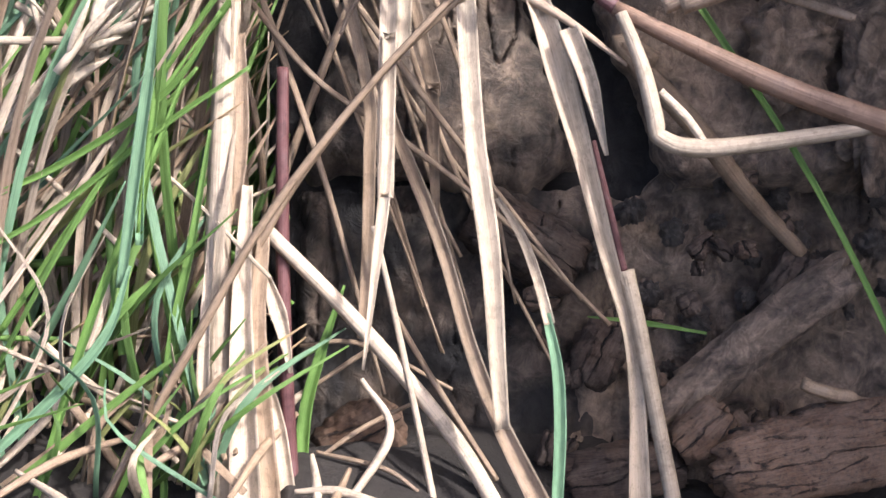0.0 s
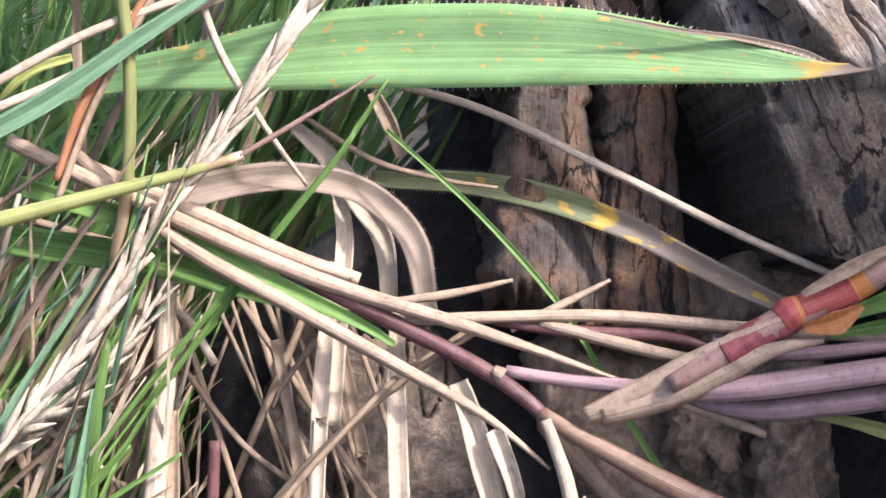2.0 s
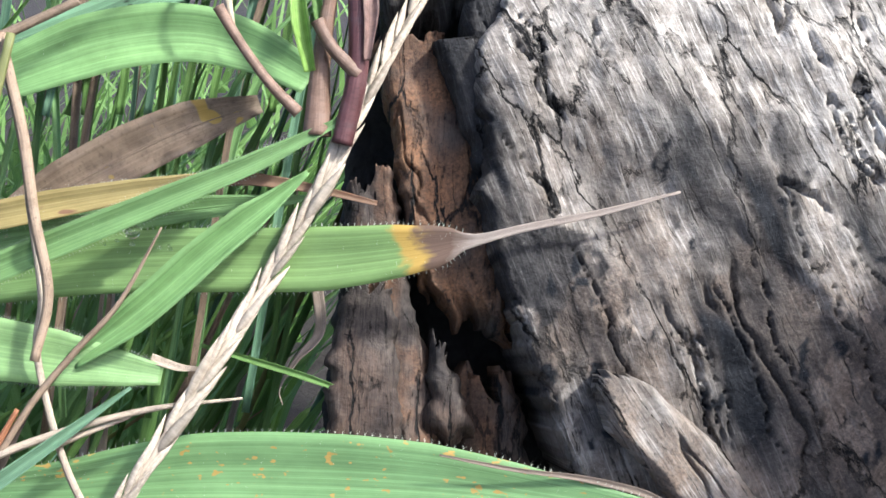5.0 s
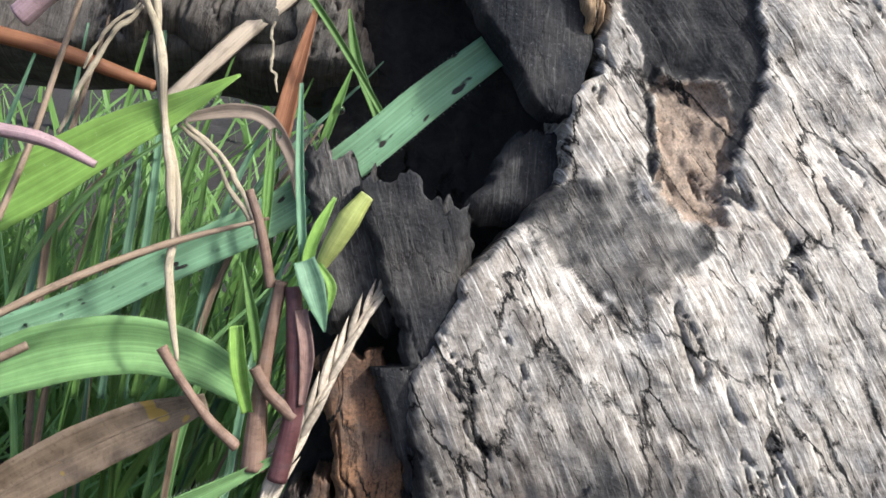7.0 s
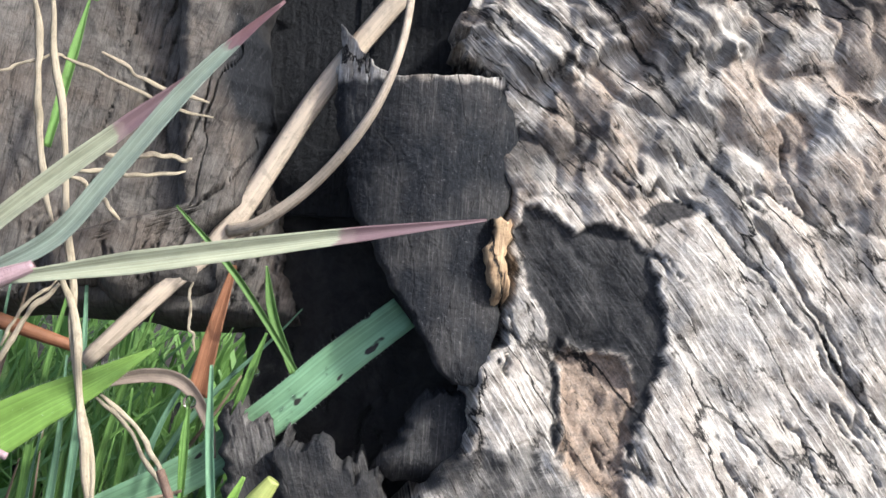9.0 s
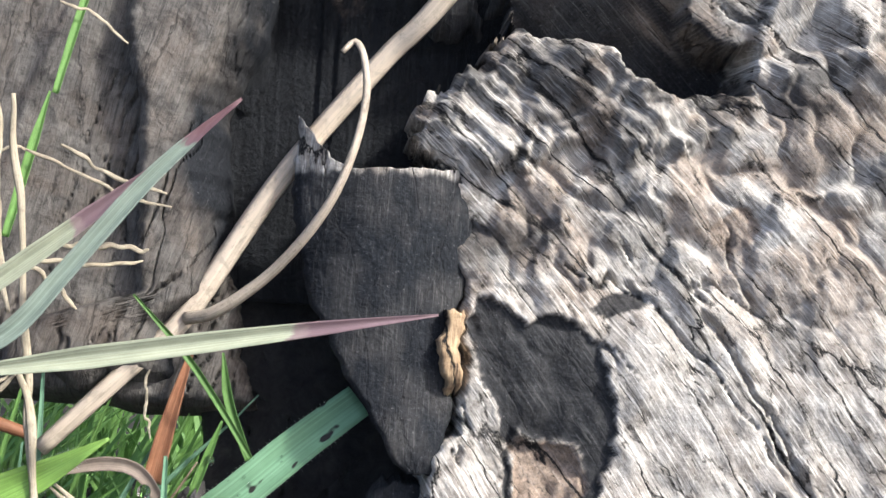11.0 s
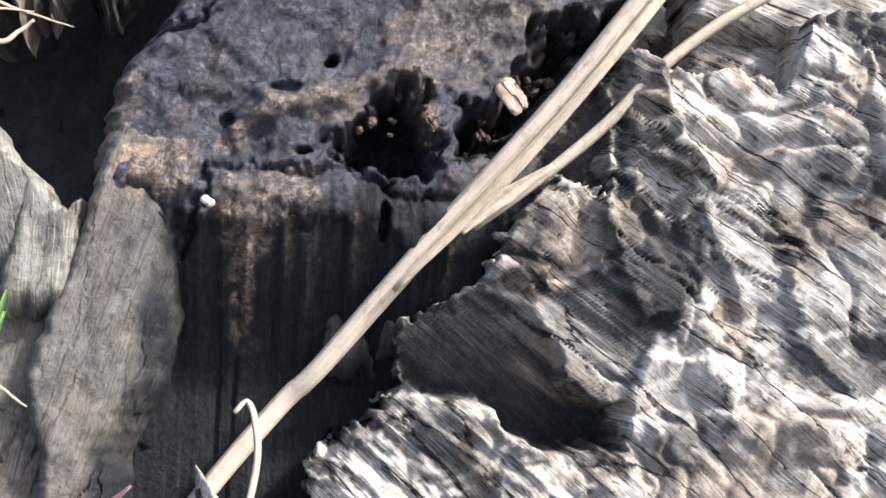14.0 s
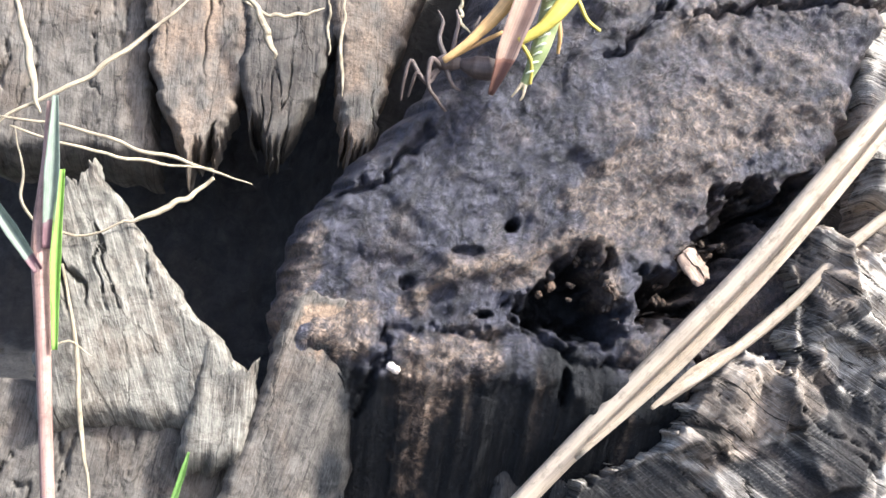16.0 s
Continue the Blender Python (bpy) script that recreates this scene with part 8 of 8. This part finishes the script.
def build_meadow():
    """Short grass over the soil round the stump."""
    rng = np.random.default_rng(31)
    verts, faces, uv = [], [], []
    for n in range(2100):
        x, y = (rng.uniform(-0.26, -0.005), rng.uniform(0.205, 0.46)) if n % 3 else (rng.uniform(-0.5, 0.5), rng.uniform(0.30, 0.85))
        if x > -0.01 and y < 0.42:
            continue
        h, a, wd = rng.uniform(0.03, 0.085), rng.uniform(0, 6.283), rng.uniform(0.0012, 0.0030)
        dx, dy = math.cos(a), math.sin(a)
        bx, by = rng.normal(0.012, 0.03), abs(rng.normal(0, 0.03))
        i = len(verts)
        for k, s in enumerate((0, 0.4, 0.75, 1.0)):
            cx, cy, cz, hw = x + bx * s * s, y + by * s * s, h * s - 0.002, wd * (1 - s * 0.9)
            verts += [(cx - dx * hw, cy - dy * hw, cz), (cx + dx * hw, cy + dy * hw, cz)]
            uv += [(0, s), (1, s)]
            if k:
                j = i + 2 * k
                faces.append([j - 2, j - 1, j + 1, j])
    me = bpy.data.meshes.new("meadow_grass")
    me.from_pydata(verts, [], faces)
    lay = me.uv_layers.new(name="blade")
    idx = np.zeros(len(me.loops), np.int32)
    me.loops.foreach_get("vertex_index", idx)
    lay.data.foreach_set("uv", np.array(uv, np.float32)[idx].ravel())
    me.materials.append(BLADE)
    tagged(new("meadow_grass", me), "short green grass growing on the soil", "grass", "", "stuff")


def build_drops():
    glass, nt, bsdf = material("clear_water")
    bsdf.inputs["Transmission Weight"].default_value = 1.0
    bsdf.inputs["Roughness"].default_value = 0.02
    bsdf.inputs["IOR"].default_value = 1.33

    def drop(c, r, sag=1.0):
        t = thing("water_drop", c, "clear round water drop clinging to a leaf", "water drop", "dew drops")
        n, m = 10, 14
        a = np.linspace(0, np.pi, n)[:, None]
        b = np.linspace(0, 2 * np.pi, m, endpoint=False)[None]
        p = np.stack([np.sin(a) * np.cos(b), np.cos(a) * sag + 0 * b, np.sin(a) * np.sin(b)], -1).reshape(-1, 3) * r + c
        i = np.arange(n * m).reshape(n, m)
        j = np.roll(i, -1, axis=1)
        mesh_part("bead", p, np.stack([i[:-1], i[1:], j[1:], j[:-1]], -1).reshape(-1, 4).tolist(), glass, t)

    rng = np.random.default_rng(41)
    drop((-13.2, 94.4, 130.0), 0.9, 1.0)
    drop((7.1, 150.7, 138.0), 0.95, 1.0)
    drop((15.3, 155.1, 141.0), 0.8, 1.0)
    drop((-34.9, 83.1, 130.5), 0.7)
    for n in range(14):
        x = rng.uniform(20, 120)
        drop(tuple(np.array((-41.5, 84.4, 130.8)) + (x * 0.065, -rng.uniform(-1, 2.2), 0)), rng.uniform(0.2, 0.5))
    leaf = spline([(-34.6, 119.3, 147.0), (-19.4, 125.8, 146.5), (-5.8, 133.4, 146.0), (7.9, 141.0, 145.0), (18.4, 149.4, 144.0), (27.3, 157.6, 143.0)], 200)
    for n in range(46):
        p, off = leaf[rng.integers(200)], rng.uniform(-2.0, 2.0)
        drop((p[0] + off * 0.5, p[1] - off * 0.85, p[2] - 0.35), rng.uniform(0.12, 0.32))
    for n in range(12):
        x = rng.uniform(0, 300)
        drop(tuple(np.array((-28.8, 93.6, 131.0)) + (x * 0.068, rng.uniform(-0.4, 0.8) - x * 0.004, 0)), rng.uniform(0.15, 0.35))


build_low_stems()
build_low_litter()


def build_head_crumbs():
    """Loose bits in the worm-eaten ledge."""
    rng = np.random.default_rng(61)
    chunk("wood_flake", "pale tan flake of rotten wood stuck in the ledge", "wood flake", (67.7, 260.4, 125.0), (2.6, 1.5, 0.5), -55, PINK_WOOD, 71, 0.0, 0.0)
    chunk("grub_case", "tiny smooth white egg case on the scorched wood", "egg case", (24.5, 243.3, 129.5), (0.95, 0.6, 0.5), -25, PALE_CASE, 73, 0.0, 0.0, 0.3)
    for n, q in enumerate([(53.6, 260.7, 128.0), (54.7, 259.1, 128.0), (55.4, 257.0, 128.0), (56.7, 255.8, 128.0), (56.4, 254.1, 128.0), (50.8, 257.2, 128.0), (50.5, 255.0, 128.0), (47.5, 257.0, 128.0), (45.9, 255.5, 128.0), (64.2, 257.9, 128.0), (64.0, 255.8, 128.0), (65.2, 255.4, 128.0), (61.9, 252.5, 128.0), (57.7, 252.1, 128.0), (70.9, 264.8, 128.0), (71.8, 263.1, 128.0), (74.3, 264.5, 128.0), (51.5, 261.0, 128.0)]):
        r = rng.uniform(0.45, 0.85)
        chunk("wood_crumb", "pinkish brown crumb of worm-eaten wood", "wood crumb", (q[0], q[1], min(float(head_depth(np.array([q[0]]), np.array([q[1]]))[0]) - 0.4, 131.5)), (r, r * rng.uniform(0.6, 1), r * 0.8), rng.uniform(0, 180), DARK_WOOD, 80 + n, 0.0, 0.1, 0.2)


def build_hollow_grass():
    """Blades that stand in the shade of the hollow."""
    rng = np.random.default_rng(77)
    g = "grass in the hollow's mouth"
    feet = [(-24.1, 118.2, 143.0), (-18.8, 118.5, 143.0), (-14.2, 118.8, 143.0), (-10.4, 119.0, 143.0), (-5.8, 119.3, 143.0), (-2.0, 119.5, 143.0), (1.1, 119.7, 143.0), (-21.1, 118.4, 143.0), (6.5, 120.0, 143.0), (-7.3, 119.2, 143.0)]
    tips = [(-25.0, 170.0, 145.0), (-25.0, 161.3, 145.0), (-15.8, 173.2, 145.0), (-16.3, 159.5, 145.0), (-4.3, 166.8, 145.0), (-6.6, 155.4, 145.0), (3.2, 161.8, 145.0), (-18.2, 153.8, 145.0), (1.6, 151.2, 145.0), (-14.4, 175.7, 145.0)]
    for n, (a, b) in enumerate(zip(feet, tips)):
        mid = ((a[0] + b[0]) / 2 + rng.uniform(-2, 2), (a[1] + b[1]) / 2, 143 + rng.uniform(-1, 1.5))
        lone("green_blade", "narrow green grass blade in the shaded hollow", "grass blade", "ribbon", [(a[0] - 6, a[1] - 6, a[2] + 9), (mid[0] - 1, mid[1], mid[2] + 7), (b[0] + 4, b[1] - 4, b[2] + 3)], [1.1, 1.3, 0.3], BLADE if n % 3 else BLUE_BLADE, group=g, cup=0.3)


def build_soil_litter():
    """Straw bits and crumbs of rotten wood at the stump's foot."""
    rng = np.random.default_rng(91)
    left, right = [(-51.3, -24.3, 125.0), (-8.4, -24.3, 125.0)]
    for n in range(30):
        u, w = rng.uniform(left[0], right[0]), rng.uniform(112, 141)
        turn, half = rng.uniform(0, math.pi), rng.uniform(4, 11)
        du, dw, bow = half * math.cos(turn), half * math.sin(turn), rng.uniform(-0.5, 0.5)
        line = [(x, (-76 + 0.4226 * y) / 0.9063 + up, y) for x, y, up in ((u - du, w - dw, 0.5), (u + bow, w, rng.uniform(0.6, 1.6)), (u + du, w + dw, 0.5))]
        lone("straw_stem", "short bit of dry straw lying at the stump's foot", "dry grass", "tube", line, [0.3, 0.5, 0.25], STRAW if n % 3 else OLD_STRAW, group="straw litter")
    for n, q in enumerate([(23.5, 4.8, 150.0), (28.5, 2.0, 150.0), (34.1, 3.4, 150.0), (38.3, -0.8, 150.0), (44.0, 1.4, 150.0), (47.5, -2.1, 150.0), (53.2, 0.7, 150.0), (25.6, -5.7, 150.0), (31.3, -9.2, 150.0), (22.1, -12.0, 150.0), (37.6, -6.4, 150.0), (50.4, -7.7, 150.0), (55.3, -4.9, 150.0), (28.5, -15.5, 150.0), (18.6, -0.9, 150.0), (41.9, 6.3, 150.0), (46.2, 9.1, 150.0), (35.5, 9.1, 150.0), (54.7, 7.8, 150.0)]):
        r = rng.uniform(0.9, 2.4)
        chunk("soil_crumb", "dark damp crumb of rotten wood and soil", "soil crumb", (q[0], q[1], q[2] + rng.uniform(0, 3)), (r, r * rng.uniform(0.6, 1), r * 0.9), rng.uniform(0, 180), ROT, 140 + n, 0.35, 0.0, 0.2)


build_soil_litter()
build_hollow_grass()
build_head_crumbs()
build_red_stems()
build_leaves()
build_mid_stems()
build_straws()
build_animals()
build_spikes()
build_thicket()
build_meadow()
build_drops()



def motions():
    """Nothing stirs: plants and wood stand still."""


motions()
